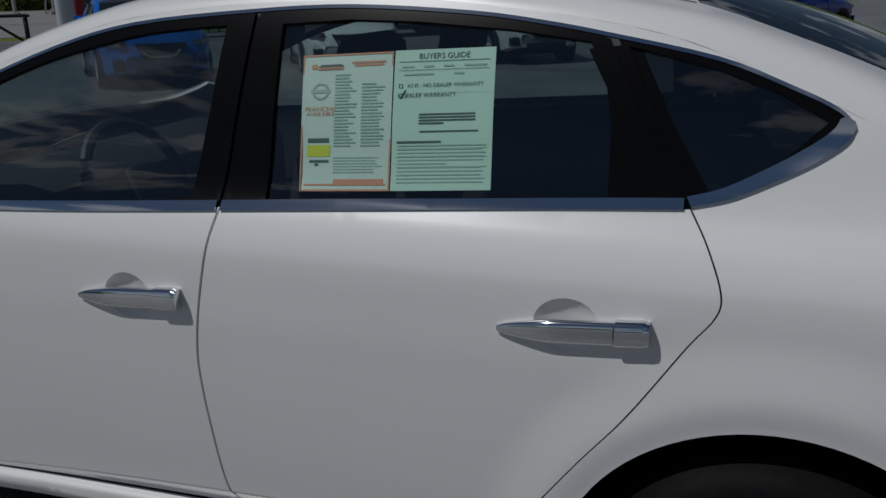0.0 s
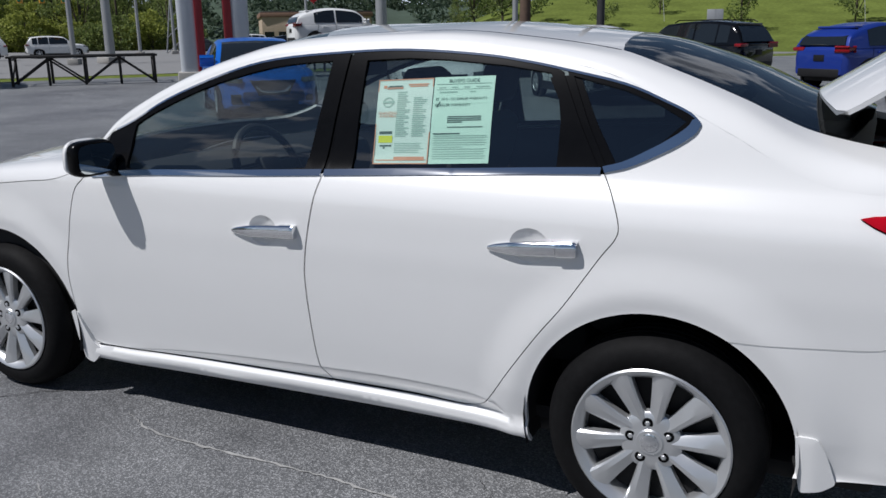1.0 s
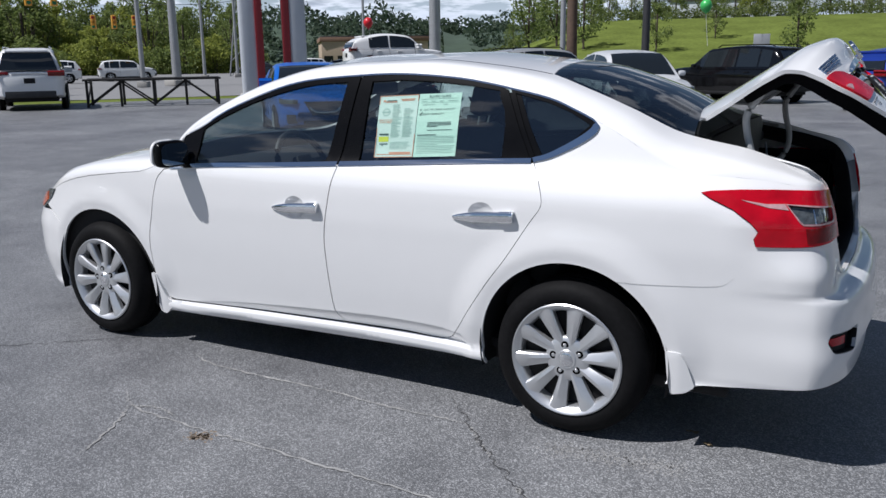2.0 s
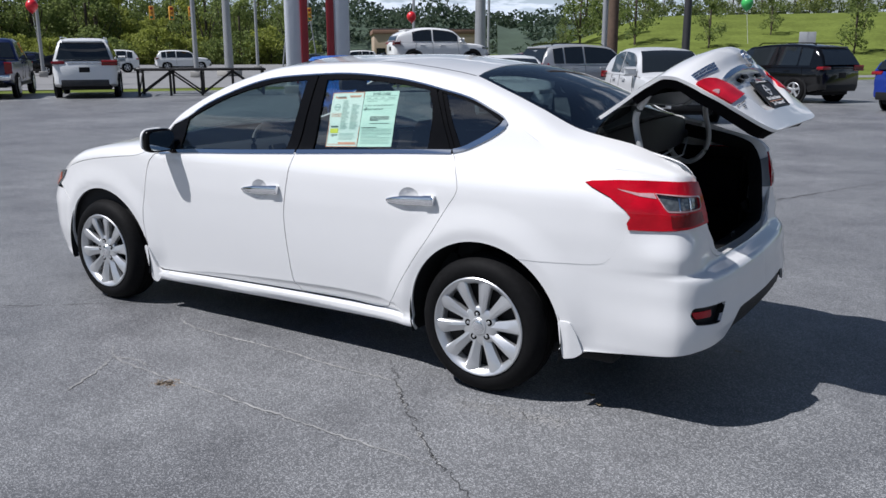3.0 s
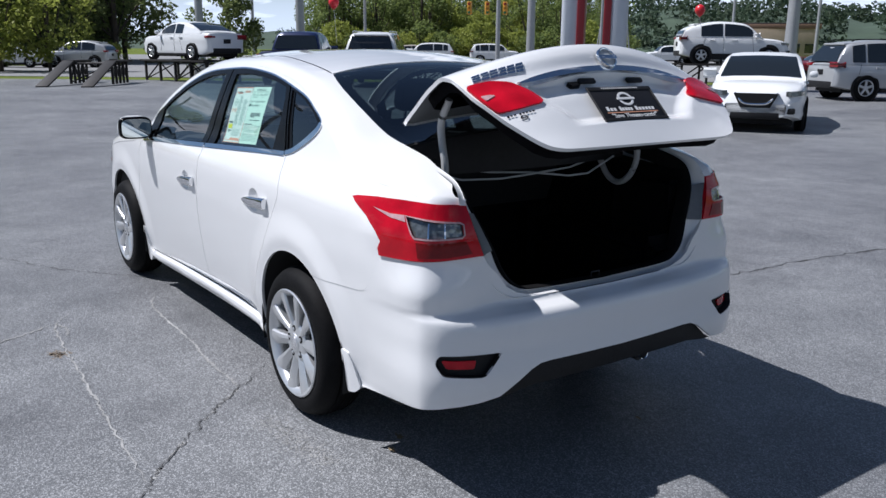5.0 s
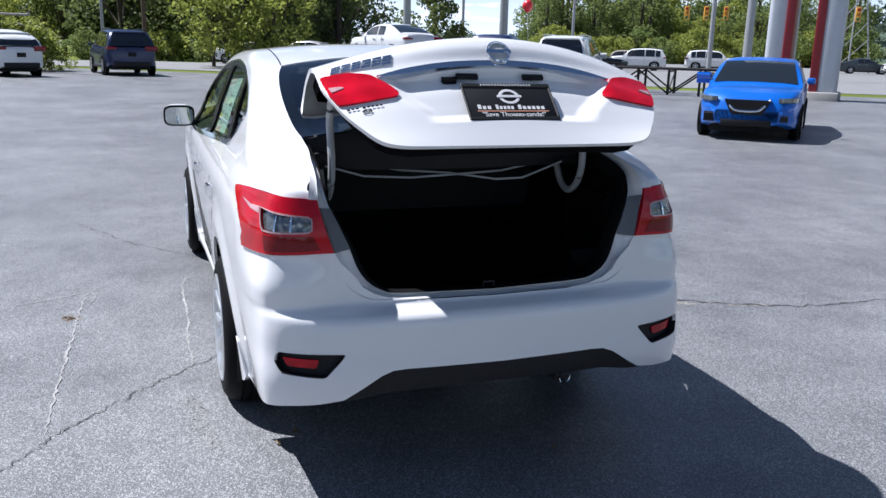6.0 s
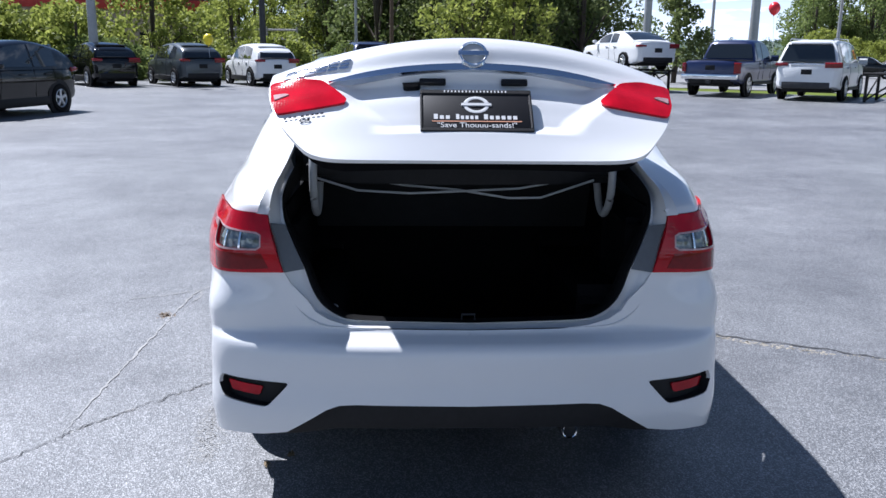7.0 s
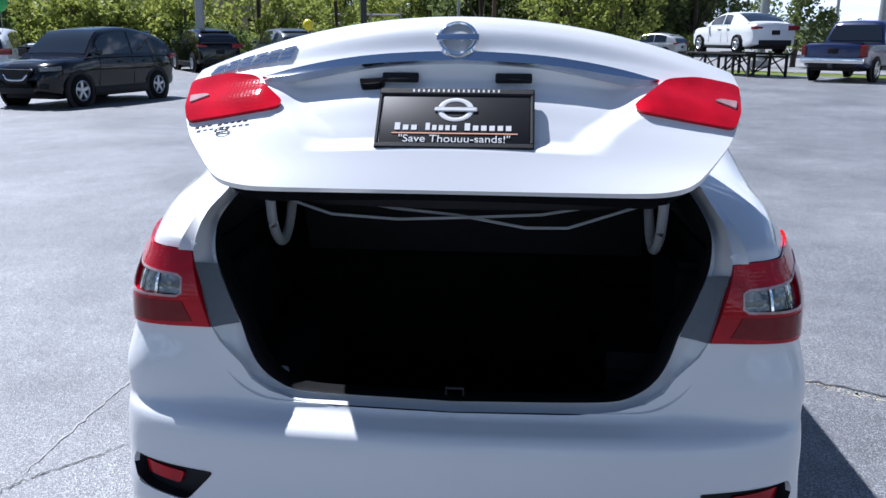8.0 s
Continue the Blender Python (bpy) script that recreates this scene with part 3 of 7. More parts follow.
def pull(x0, z0, x1, z1, mirror, parent, lock):
    """A tapered chrome pull handle with its fixed end cap."""
    for name, a, b in (("handle", 0.0, 0.775), ("handle_cap", 0.785, 1.0)):
        bm = bmesh.new()
        rings = []
        for i in range(15):
            t = a + (b - a) * i / 14
            x, z = x0 + (x1 - x0) * t, z0 + (z1 - z0) * t
            h = 0.005 + 0.017 * min(1, (t / 0.35)) ** 0.6 if t < 0.97 else 0.019
            dep = 0.005 + 0.006 * min(1, t / 0.3)
            off = 0.003 + 0.006 * math.sin(min(1, t / 0.45) * math.pi / 2)
            yb = float(body(x, z)[1])
            ring = []
            for k in range(12):
                an = 2 * math.pi * k / 12
                cy, cz = math.cos(an), math.sin(an)
                sy, sz = abs(cy) ** 0.7 * math.copysign(1, cy), abs(cz) ** 0.7 * math.copysign(1, cz)
                if name == "handle_cap":
                    off2 = max(0.009, off - 0.02 * (t - 0.78) / 0.22)
                    ring.append(bm.verts.new((x, (yb - off2 * 0.8 - (dep + 0.006) * sy) * (-1 if mirror else 1), z + (h + 0.003) * sz)))
                else:
                    ring.append(bm.verts.new((x, (yb - off - dep * sy) * (-1 if mirror else 1), z + h * sz)))
            rings.append(ring)
        for r0, r1 in zip(rings, rings[1:]):
            for k in range(12):
                bm.faces.new((r0[k], r0[(k + 1) % 12], r1[(k + 1) % 12], r1[k]))
        bm.faces.new(rings[0]); bm.faces.new(rings[-1])
        bmesh.ops.recalc_face_normals(bm, faces=bm.faces[:])
        ob = part(name, bm, CHROME, parent, "polished chrome door handle", angle=50)
        if name == "handle_cap" and lock:
            xx, zz = x0 + (x1 - x0) * 0.88, z0 + (z1 - z0) * 0.88
            yy = float(body(xx, zz)[1]) - 0.0215
            part("key_lock", rod((xx, yy + 0.012, zz), (xx, yy - 0.001, zz), 0.008), DARKMETAL, ob, "round key lock")


crease_rows = [(x, float(DOOR_LOW(x)) + max(0.0, float(CREASE(x))) + d) for x in np.arange(-2.08, -0.44, 0.012) for d in (-0.004, 0.004)]
ledge_rows = [(x, float(DOOR_LOW(x)) + d) for x in np.arange(-2.15, -0.45, 0.012) for d in (-0.009, -0.014, -0.020, -0.027)]
for side in (False, True):
    side_ob = sheet("body_side", side_outline, body, WHITE, sedan, side, "white body side with roof pillar and sill", step=0.018, extra=ledge_rows)
    fender = sheet("front_fender", shrink(fender_outline, 0.003), body, WHITE, sedan, side, step=0.03)
    fd_holes = [ellipse(-1.325, 0.817, 0.06, 0.051)]
    rd_holes = [ellipse(-0.372, 0.857, 0.06, 0.051)]
    fdoor = sheet("front_door", shrink(front_door_outline, 0.003), body, WHITE, sedan, side, step=0.025, holes=fd_holes, extra=crease_rows)
    rdoor = sheet("rear_door", shrink(rear_door_outline, 0.003), body, WHITE, sedan, side, step=0.025, holes=rd_holes, extra=crease_rows)
    cup(-1.325, 0.817, side, fdoor)
    cup(-0.372, 0.857, side, rdoor)
    pull(-1.454, 0.806, -1.186, 0.824, side, fdoor, not side)
    pull(-0.498, 0.840, -0.226, 0.860, side, rdoor, False)
    sheet("window_frame", shrink(front_frame, 0.002), body, BLACKTRIM, fdoor, side, "gloss black window surround", step=0.03, holes=[FGLASS], lift=0.001)
    sheet("window_frame", shrink(rear_frame, 0.002), body, BLACKTRIM, rdoor, side, "gloss black window surround", step=0.03, holes=[RGLASS], lift=0.001)
    sheet("window_frame", shrink(quarter_frame, 0.002), body, BLACKTRIM, side_ob, side, "gloss black window surround", step=0.03, holes=[QGLASS], lift=0.001)
    for nm, out, par, mt in (("door_glass", FGLASS, fdoor, GLASS), ("door_glass", RGLASS, rdoor, GLASS), ("quarter_glass", QGLASS, side_ob, QUARTERGLASS)):
        g = sheet(nm, out, body, mt, par, side, "side window glass", step=0.06, rim=0.0, lift=-0.007)
        g.visible_shadow = False
    for par, xa, xb in ((fdoor, -2.12, -1.103), (rdoor, -1.092, -0.188)):
        xs = np.linspace(xa, xb, 24)
        strip = [(x, float(BELT(x)) - 0.004) for x in xs] + [(x, float(BELT(x)) + 0.015) for x in xs[::-1]]
        sheet("belt_moulding", strip, body, CHROME, par, side, "bright chrome belt strip", step=0.012, lift=0.005, rim=0.008)
    for par, poly in ((side_ob, [(-0.375, 1.325), (-0.285, 1.335), (-0.215, 1.2), (-0.145, 1.088), (-0.225, 1.074), (-0.30, 1.2)]), (fdoor, [(-1.135, 1.012), (-1.055, 1.022), (-1.025, 1.385), (-1.11, 1.388)])):
        sheet("pillar_backing", poly, body, BLACKTRIM, par, side, "black pillar backing", step=0.04, rim=0.0, lift=-0.0045)
    low = DLO_LOW[::-1]
    outer = np.array(low)
    inner = np.array([(x - 0.008 - 0.014 * min(1, i / 12), z + 0.0165 + 0.002 * min(1, i / 12)) for i, (x, z) in enumerate(low)])
    tip = [(0.066, 1.212), (0.054, 1.219)]
    sheet("quarter_moulding", [tuple(p) for p in outer] + tip + [tuple(p) for p in inner[::-1][1:]], body, CHROME, side_ob, side, "chrome moulding under the quarter window", step=0.012, lift=0.006, rim=0.008)
    rl = np.array([p for p in ROOFLINE if p[0] > -2.06])
    sheet("roof_moulding", [(x, z + 0.004) for x, z in rl] + [(x, z - 0.003) for x, z in rl[::-1]], body, CHROME, side_ob, side, "thin bright strip over the windows", step=0.01, lift=0.003, rim=0.006)
    # tail lamp: dark core, red lens, clear insert
    tail_outline = TAIL_TOP + TAIL_LOW + TAIL_FRONT[1:-1]
    sb = TL_S_TOP - 0.02
    clear = [(0.762, 0.964), (0.88, 0.958), (sb - 0.012, 0.949), (sb + 0.004, 0.942), (sb + 0.008, 0.908), (sb - 0.006, 0.900), (0.90, 0.898), (0.822, 0.899), (0.808, 0.908)]
    lamp = sheet("tail_lamp", shrink(tail_outline, 0.002), body, REDLENS, sedan, side, "red wraparound tail lamp with clear insert", step=0.025, rim=0.03, lift=0.007, holes=[clear])
    sheet("clear_lens", clear, body, CLEARLENS, lamp, side, "clear reversing lens", step=0.02, rim=0.01, lift=-0.004)
    sheet("lens_frame", shrink(clear, -0.002), body, PALELENS, lamp, side, "pale border of the clear insert", step=0.02, rim=0.003, lift=0.0085, holes=[shrink(clear, 0.0035)])
    for f in (0.40, 0.72):
        u = 0.80 + (sb - 0.80) * f
        sheet("lens_rib", [(u - 0.012, 0.902), (u - 0.004, 0.902), (u - 0.008, 0.950), (u - 0.016, 0.950)], body, CHROME, lamp, side, "bright upright lens rib", step=0.02, rim=0.003, lift=0.001)
    fin = [(0.605, 0.976), (0.69, 0.964), (0.757, 0.965), (0.770, 0.945), (0.70, 0.952), (0.625, 0.970)]
    sheet("lens_bar", fin, body, PALELENS, lamp, side, "pale lens bar", step=0.02, rim=0.004, lift=0.009)
    dark = [(0.83, 0.888), (sb + 0.012, 0.889), (sb + 0.040, 0.846), (0.96, 0.840), (0.84, 0.838)]
    sheet("stop_lens", dark, body, DARKRED, lamp, side, "dark red stop lens", step=0.02, rim=0.003, lift=0.009)
    # rear bumper half lamp pod
    # front lamp
    head = sheet("head_lamp", headlight_outline, body, CLEARLENS, sedan, side, "clear wraparound head lamp", step=0.03, rim=0.02, lift=0.007)
    sheet("side_marker", [(-3.19, 0.715), (-3.28, 0.668), (-3.42, 0.672), (-3.36, 0.732), (-3.22, 0.755)], body, AMBER, head, side, "amber side marker", step=0.02, rim=0.004, lift=0.010)

for side in (False, True):
    joint = np.array(curve2(SEAM_BUMPER, 4))
    sheet("bumper_joint", [tuple(p) for p in joint] + [(p[0] + 0.0010, p[1] + 0.0020) for p in joint[::-1]], body, GREYTUBE, sedan, side, "fine joint above the bumper", step=0.01, rim=0.0, lift=0.0012)
rear_half = panel("bumper", bumper_rear_outline, body, step=0.011, holes=[fog_outline], both=True)
rear_bumper = part("rear_bumper", rear_half, WHITE, sedan, "white moulded rear bumper")
front_half = panel("bumper", bumper_front_outline, body, step=0.03, both=True)
part("front_bumper", front_half, WHITE, sedan, "white front bumper")
part("grille", panel("grille", [(-4.15, 0.655), (-3.63, 0.655), (-3.62, 0.70), (-3.75, 0.725), (-4.15, 0.73)], body, step=0.04, both=True, lift=-0.01), BLACKPLASTIC, sedan, "black front grille")


def diffuser(s, z):
    x, y, zz = body(s, z)
    return x - 0.02, y, zz


part("diffuser", panel("diffuser", [(1.7, 0.458), (1.36, 0.461), (1.31, 0.458), (1.27, 0.443), (1.15, 0.355), (1.12, 0.345), (1.18, 0.350), (1.3, 0.372), (1.7, 0.376)], diffuser, step=0.03, both=True, rim=0.02), BLACKPLASTIC, rear_bumper, "matt black bumper insert")
for side in (False, True):
    def pod(s, z, d=0.03):
        x, y, zz = body(s, z)
        a = np.radians(INSET_TURN(s))
        return x - np.sin(a) * d, y + np.cos(a) * d, zz
    well = sheet("reflector_pod", fog_outline, pod, BLACKPLASTIC, rear_bumper, side, "black recessed reflector pod", step=0.02, rim=-0.03, lift=0.0)
    refl = [(s_at(0.91, -0.742, 0.51), 0.501), (s_at(0.96, -0.632, 0.495), 0.494), (s_at(0.957, -0.640, 0.466), 0.466), (s_at(0.92, -0.728, 0.472), 0.473)]
    sheet("reflector", rounded(refl, 0.008), pod, REDLENS, well, side, "red reflector", step=0.02, rim=0.006, lift=0.008)

# ---- roof, hood and glass ----
def edge_y(pts):
    f = spline(pts)
    return lambda s: float(f(s))


BACK_EDGE = edge_y([(-0.195, -0.548), (-0.11, -0.573), (0.03, -0.594), (0.155, -0.600), (0.35, -0.588), (0.425, -0.580)])
DECK_EDGE = edge_y([(0.425, -0.580), (0.57, -0.581), (0.75, -0.596), (0.90, -0.604)])
SHIELD_EDGE = edge_y([(-2.1, -0.70), (-1.8, -0.655), (-1.5, -0.61), (-1.22, -0.565)])
deck = [(TL_S_TOP, 0.03)] + [(s, float(v_at(s, DECK_EDGE(s)))) for s in np.linspace(0.82, 0.435, 12)]
back = [(s, float(v_at(s, BACK_EDGE(s)))) for s in np.linspace(0.425, -0.195, 15)]
back_top = [(-0.214, float(v_at(-0.214, -0.45))), (-0.236, float(v_at(-0.236, -0.25))), (-0.243, 0.66)]
shield_top = [(-1.36, 0.66), (-1.345, float(v_at(-1.345, -0.25))), (-1.30, float(v_at(-1.30, -0.42)))]
shield = [(s, float(v_at(s, SHIELD_EDGE(s)))) for s in np.linspace(-1.22, -2.1, 18)]
roof_outline = [(s, 0.0) for s in np.linspace(-2.13, TL_S_TOP, 60)] + deck + back + back_top + shield_top + shield
part("roof", panel("roof", roof_outline, top, step=0.022, both=True, rim=0.01, centre=(-0.8, 0, 0.6)), WHITE, sedan, "white roof with slim pillars")
for side in (False, True):
    ditch = [(s, float(v_at(s, -0.548 - 0.016 * (s + 0.2) * (s + 1.2) * 4))) for s in np.linspace(-0.2, -1.22, 24)]
    sheet("roof_seam", ditch + [(s, v - 0.006) for s, v in ditch[::-1]], top, BLACKTRIM, sedan, side, "thin dark roof joint", step=0.02, rim=0.0, lift=0.0012, centre=(-0.8, 0, 0.6))
hood_outline = [(s, 0.0) for s in np.linspace(-3.42, -2.14, 30)] + [(-2.14, 0.1), (-2.3, 0.3), (-2.36, 0.66), (-3.55, 0.66), (-3.5, 0.3)]
part("hood", panel("hood", hood_outline, top, step=0.035, both=True, centre=(-2.8, 0, 0.5)), WHITE, sedan, "white hood")
shield_outline = shield_top + shield + [(-2.14, 0.1), (-2.3, 0.3), (-2.36, 0.66)]
ws = part("windscreen", panel("windscreen", shield_outline, top, step=0.05, both=True, rim=0.0, lift=-0.004, centre=(-0.8, 0, 0.6)), GLASS, sedan, "laminated windscreen")
ws.visible_shadow = False
back_glass = back + back_top + [(0.505, 0.66), (0.488, float(v_at(0.488, -0.3)))]
bl = part("rear_window", panel("rear_window", back_glass, top, step=0.04, both=True, rim=0.0, lift=-0.003, centre=(-0.3, 0, 0.6)), DARKGLASS, sedan, "dark curved rear window")
bl.visible_shadow = False
# black shade band round the rear window
band_in = [(s, float(v_at(s, BACK_EDGE(s) + 0.045))) for s in np.linspace(0.43, -0.16, 14)]
band = back + back_top[:2] + [(-0.245, 0.66), (-0.208, 0.66), (-0.198, float(v_at(-0.198, -0.25)))] + band_in[::-1]
part("window_band", panel("band", band, top, step=0.03, both=True, rim=0.0, lift=-0.007, centre=(-0.3, 0, 0.6)), BLACKTRIM, bl, "black ceramic border")


def inset(fn, d):
    def g(u, v):
        x, y, z = fn(u, v)
        return x * 0.995 - 0.006, y * (1 - d / 0.8), z - d * 0.6
    return g


part("headliner", panel("liner", [(-1.36, 0.02), (-0.2, 0.02), (-0.2, 0.66), (-1.36, 0.66)], inset(top, 0.03), step=0.08, both=True, rim=0), HEADLINER, sedan, "pale cloth headliner")
for side in (False, True):
    def skin(s, z):
        x, y, zz = body(s, z)
        return x, y + 0.045, zz
    sheet("inner_panel", [(-3.1, 0.22), (-2.3, 0.16), (-0.4, 0.21), (-0.4, 0.6), (-0.28, 0.72), (0.3, 0.72), (0.6, 0.80), (0.62, 0.98), (-0.17, 1.05), (-2.1, 0.95), (-2.4, 0.9), (-2.36, 0.68), (-3.1, 0.68)], skin, UNDERSEAL, sedan, side, "dark inner body panel", step=0.07, rim=0)
    # wheel housings
    for cx in (0.0, -2.70):
        bm = bmesh.new()
        pts = arc(cx, 0.315, 0.392, -15, 195, 28)
        y0, y1 = (-0.832, -0.45) if not side else (0.832, 0.45)
        lo = [bm.verts.new((x, y0, z)) for x, z in pts]
        hi = [bm.verts.new((x, y1, z)) for x, z in pts]
        for i in range(len(pts) - 1):
            bm.faces.new((lo[i], lo[i + 1], hi[i + 1], hi[i]))
        bm.faces.new(hi)
        part("wheel_housing", bm, UNDERSEAL, sedan, "black wheel housing")
    # mud flaps
    def flap_skin(s, z):
        x, y, _ = body(s, np.full_like(np.asarray(s, float), 0.41))
        return x, y + 0.10 * np.maximum(0, 0.40 - z), z
    sgn = 1 if side else -1
    for pts in ([(0.376, 0.402), (0.43, 0.404), (0.455, 0.36), (0.485, 0.272), (0.45, 0.245), (0.398, 0.232), (0.385, 0.30)],
                [(-2.345, 0.385), (-2.31, 0.388), (-2.285, 0.33), (-2.25, 0.255), (-2.21, 0.225), (-2.27, 0.165), (-2.315, 0.175), (-2.335, 0.27)]):
        sheet("mud_flap", rounded(pts, 0.012), flap_skin, WHITE, sedan, side, "white moulded splash guard", step=0.025, rim=0.05, lift=0.004)

part("floor_pan", cuboid((-3.35, -0.70, 0.20), (0.58, 0.70, 0.26), 0.02), UNDERSEAL, sedan, "dark underbody")
part("firewall", cuboid((-2.32, -0.72, 0.26), (-2.22, 0.72, 0.92), 0.02), UNDERSEAL, sedan)
for a, b in (((-3.3, -0.42, 0.26), (-2.3, 0.42, 0.62)), ((-0.42, -0.42, 0.24), (0.42, 0.42, 0.36))):
    part("underbody_block", cuboid(a, b, 0.04), UNDERSEAL, sedan)

# exhaust
part("exhaust_pipe", tube([(0.2, 0.34, 0.27), (0.6, 0.345, 0.27), (0.80, 0.345, 0.265)], 0.028, 12), DARKMETAL, sedan, "exhaust pipe")
part("exhaust_tip", lathe([(0.021, 0.0), (0.024, 0.002), (0.024, -0.09), (0.021, -0.09), (0.021, 0.0)], 20), CHROME, sedan, "chrome exhaust tip").matrix_basis = pose(0.826, 0.345, 0.276, 0, 0, 90) @ pose(0, 0, 0, 0, 0, 180)
part("rear_silencer", cuboid((0.35, 0.05, 0.24), (0.72, 0.52, 0.36), 0.05), DARKMETAL, sedan)


# ---- wheels ----
def make_wheel(x, y, out):
    """A steel wheel with a ten-spoke silver cover; out is -1 on the driver's flank."""
    R = 0.316
    tyre = lathe([(0.216, 0.090), (0.231, 0.101), (0.254, 0.105), (0.276, 0.100), (0.294, 0.088), (0.306, 0.071), (0.3135, 0.053), (R, 0.042), (0.309, 0.040), (0.309, 0.034), (R, 0.032), (R, 0.006), (0.309, 0.004), (0.309, -0.004), (R, -0.006), (R, -0.032), (0.309, -0.034), (0.309, -0.040), (R, -0.042), (0.3135, -0.053), (0.306, -0.071), (0.294, -0.088), (0.262, -0.106), (0.236, -0.101), (0.216, -0.090)], 64)
    wheel = part("wheel", tyre, RUBBER, sedan, "black road tyre on a silver ten-spoke wheel", angle=40)
    part("rim", lathe([(0.224, 0.096), (0.228, 0.104), (0.223, 0.108), (0.216, 0.105), (0.206, 0.096), (0.198, 0.088), (0.195, 0.078), (0.193, 0.05), (0.20, 0.0), (0.21, -0.06), (0.216, -0.09)], 64), ALLOY, wheel, "silver wheel rim", angle=40)
    part("backing", lathe([(0.0, 0.040), (0.08, 0.038), (0.196, 0.045)], 48), BLACKPLASTIC, wheel, "dark wheel centre behind the spokes")
    spoke = bmesh.new()
    prof = [(0.045, 0.021, 0.086), (0.075, 0.0205, 0.089), (0.105, 0.022, 0.094), (0.14, 0.0255, 0.099), (0.175, 0.030, 0.102), (0.200, 0.034, 0.104), (0.214, 0.037, 0.104)]
    rows = []
    for r, hw, d in prof:
        rows.append([spoke.verts.new(p) for p in ((-hw, d - 0.034, r), (-hw, d - 0.010, r), (-hw * 0.80, d - 0.003, r), (-hw * 0.25, d, r), (hw * 0.62, d - 0.009, r), (hw, d - 0.015, r), (hw, d - 0.034, r))])
    for a, b in zip(rows, rows[1:]):
        for k in range(6):
            spoke.faces.new((a[k], a[k + 1], b[k + 1], b[k]))
    bmesh.ops.recalc_face_normals(spoke, faces=spoke.faces[:])
    me = to_mesh(spoke, "spoke", angle=28)
    me.materials.append(ALLOY)
    for i in range(10):
        part("spoke", me, None, wheel, "silver spoke").matrix_basis = pose(0, 0, 0, 0, 36 * i + 18, 0)
    part("hub", lathe([(0.0, 0.094), (0.036, 0.093), (0.040, 0.089), (0.060, 0.087), (0.082, 0.084), (0.090, 0.078), (0.092, 0.06)], 40), ALLOY, wheel, "silver wheel hub", angle=35)
    part("centre_cap", lathe([(0.0, 0.098), (0.020, 0.0975), (0.027, 0.095), (0.028, 0.09)], 28), CHROME, wheel, "round cap with a plain emblem")
    nut = lathe([(0.0, 0.089), (0.006, 0.089), (0.008, 0.086), (0.009, 0.074)], 6)
    me = to_mesh(nut, "nut")
    me.materials.append(ALLOY)
    well = to_mesh(lathe([(0.0, 0.0875), (0.0155, 0.0876), (0.0165, 0.084)], 20), "nut_well")
    well.materials.append(BLACKTRIM)
    for i in range(5):
        a = radians(72 * i + 90)
        part("nut_well", well, None, wheel, "dark wheel nut well").matrix_basis = pose(0.057 * math.cos(a), 0.0005, 0.057 * math.sin(a))
        part("wheel_nut", me, None, wheel, "steel wheel nut").matrix_basis = pose(0.057 * math.cos(a), 0.003, 0.057 * math.sin(a))
    wheel.matrix_basis = Matrix.Translation((x, y, R - 0.004)) @ (Matrix.Rotation(math.pi, 4, "Z") if out < 0 else Matrix.Identity(4)) @ pose(0, 0, 0, 0, 9, 0)
    return wheel


for wx in (0.0, -2.70):
    make_wheel(wx, -0.762, -1)
    make_wheel(wx, 0.762, 1)


# ---- door mirrors ----
def door_mirror(side):
    bm = bmesh.new()
    bmesh.ops.create_uvsphere(bm, u_segments=28, v_segments=18, radius=1)
    for v in bm.verts:
        x, y, z = v.co
        k = 0.62
        f = lambda c: math.copysign(abs(c) ** k, c)
        px = f(x) * (0.034 if x < 0 else 0.01)
        v.co = (-2.062 + px, -0.910 + f(y) * (0.093 - 0.014 * max(0.0, -x)) * (1 - 0.10 * z), 1.035 + f(z) * 0.064 + (0.004 if x < 0 else 0))
    shell = part("door_mirror", bm, WHITE, sedan, "white door mirror with black rear rim", angle=60)
    rim = bmesh.new()
    bmesh.ops.create_uvsphere(rim, u_segments=28, v_segments=14, radius=1)
    for v in rim.verts:
        x, y, z = v.co
        f = lambda c: math.copysign(abs(c) ** 0.5, c)
        v.co = (-2.032 + f(x) * 0.030, -0.910 + f(y) * 0.094, 1.034 + f(z) * 0.065)
    part("mirror_rim", rim, BLACKTRIM, shell, "black mirror rim", angle=50)
    gl = bmesh.new()
    vs = [gl.verts.new((-2.0005, -0.910 + 0.083 * c, 1.034 + 0.053 * d)) for c, d in [(math.copysign(abs(math.cos(t)) ** 0.5, math.cos(t)), math.copysign(abs(math.sin(t)) ** 0.5, math.sin(t))) for t in np.linspace(0, 2 * math.pi, 32, endpoint=False)]]
    gl.faces.new(vs)
    bmesh.ops.recalc_face_normals(gl, faces=gl.faces[:])
    part("mirror_glass", gl, MIRRORGLASS, shell, "mirror glass")
    part("mirror_foot", cuboid((-2.09, -0.84, 0.965), (-2.0, -0.755, 1.0), 0.014), BLACKTRIM, shell, "black mirror foot")
    if side:
        for ob in (shell, *shell.children):
            ob.data.transform(Matrix.Diagonal((1, -1, 1, 1)))
            ob.data.flip_normals()


door_mirror(False)
door_mirror(True)


# ---- trunk lid, standing open ----
LID_B = [0, 0.12, 0.25, 0.34, 0.40, 0.44, 0.48, 0.53, 0.6, 0.75, 0.9, 1.0]


def along(vals):
    return spline(list(zip(LID_B, vals)))


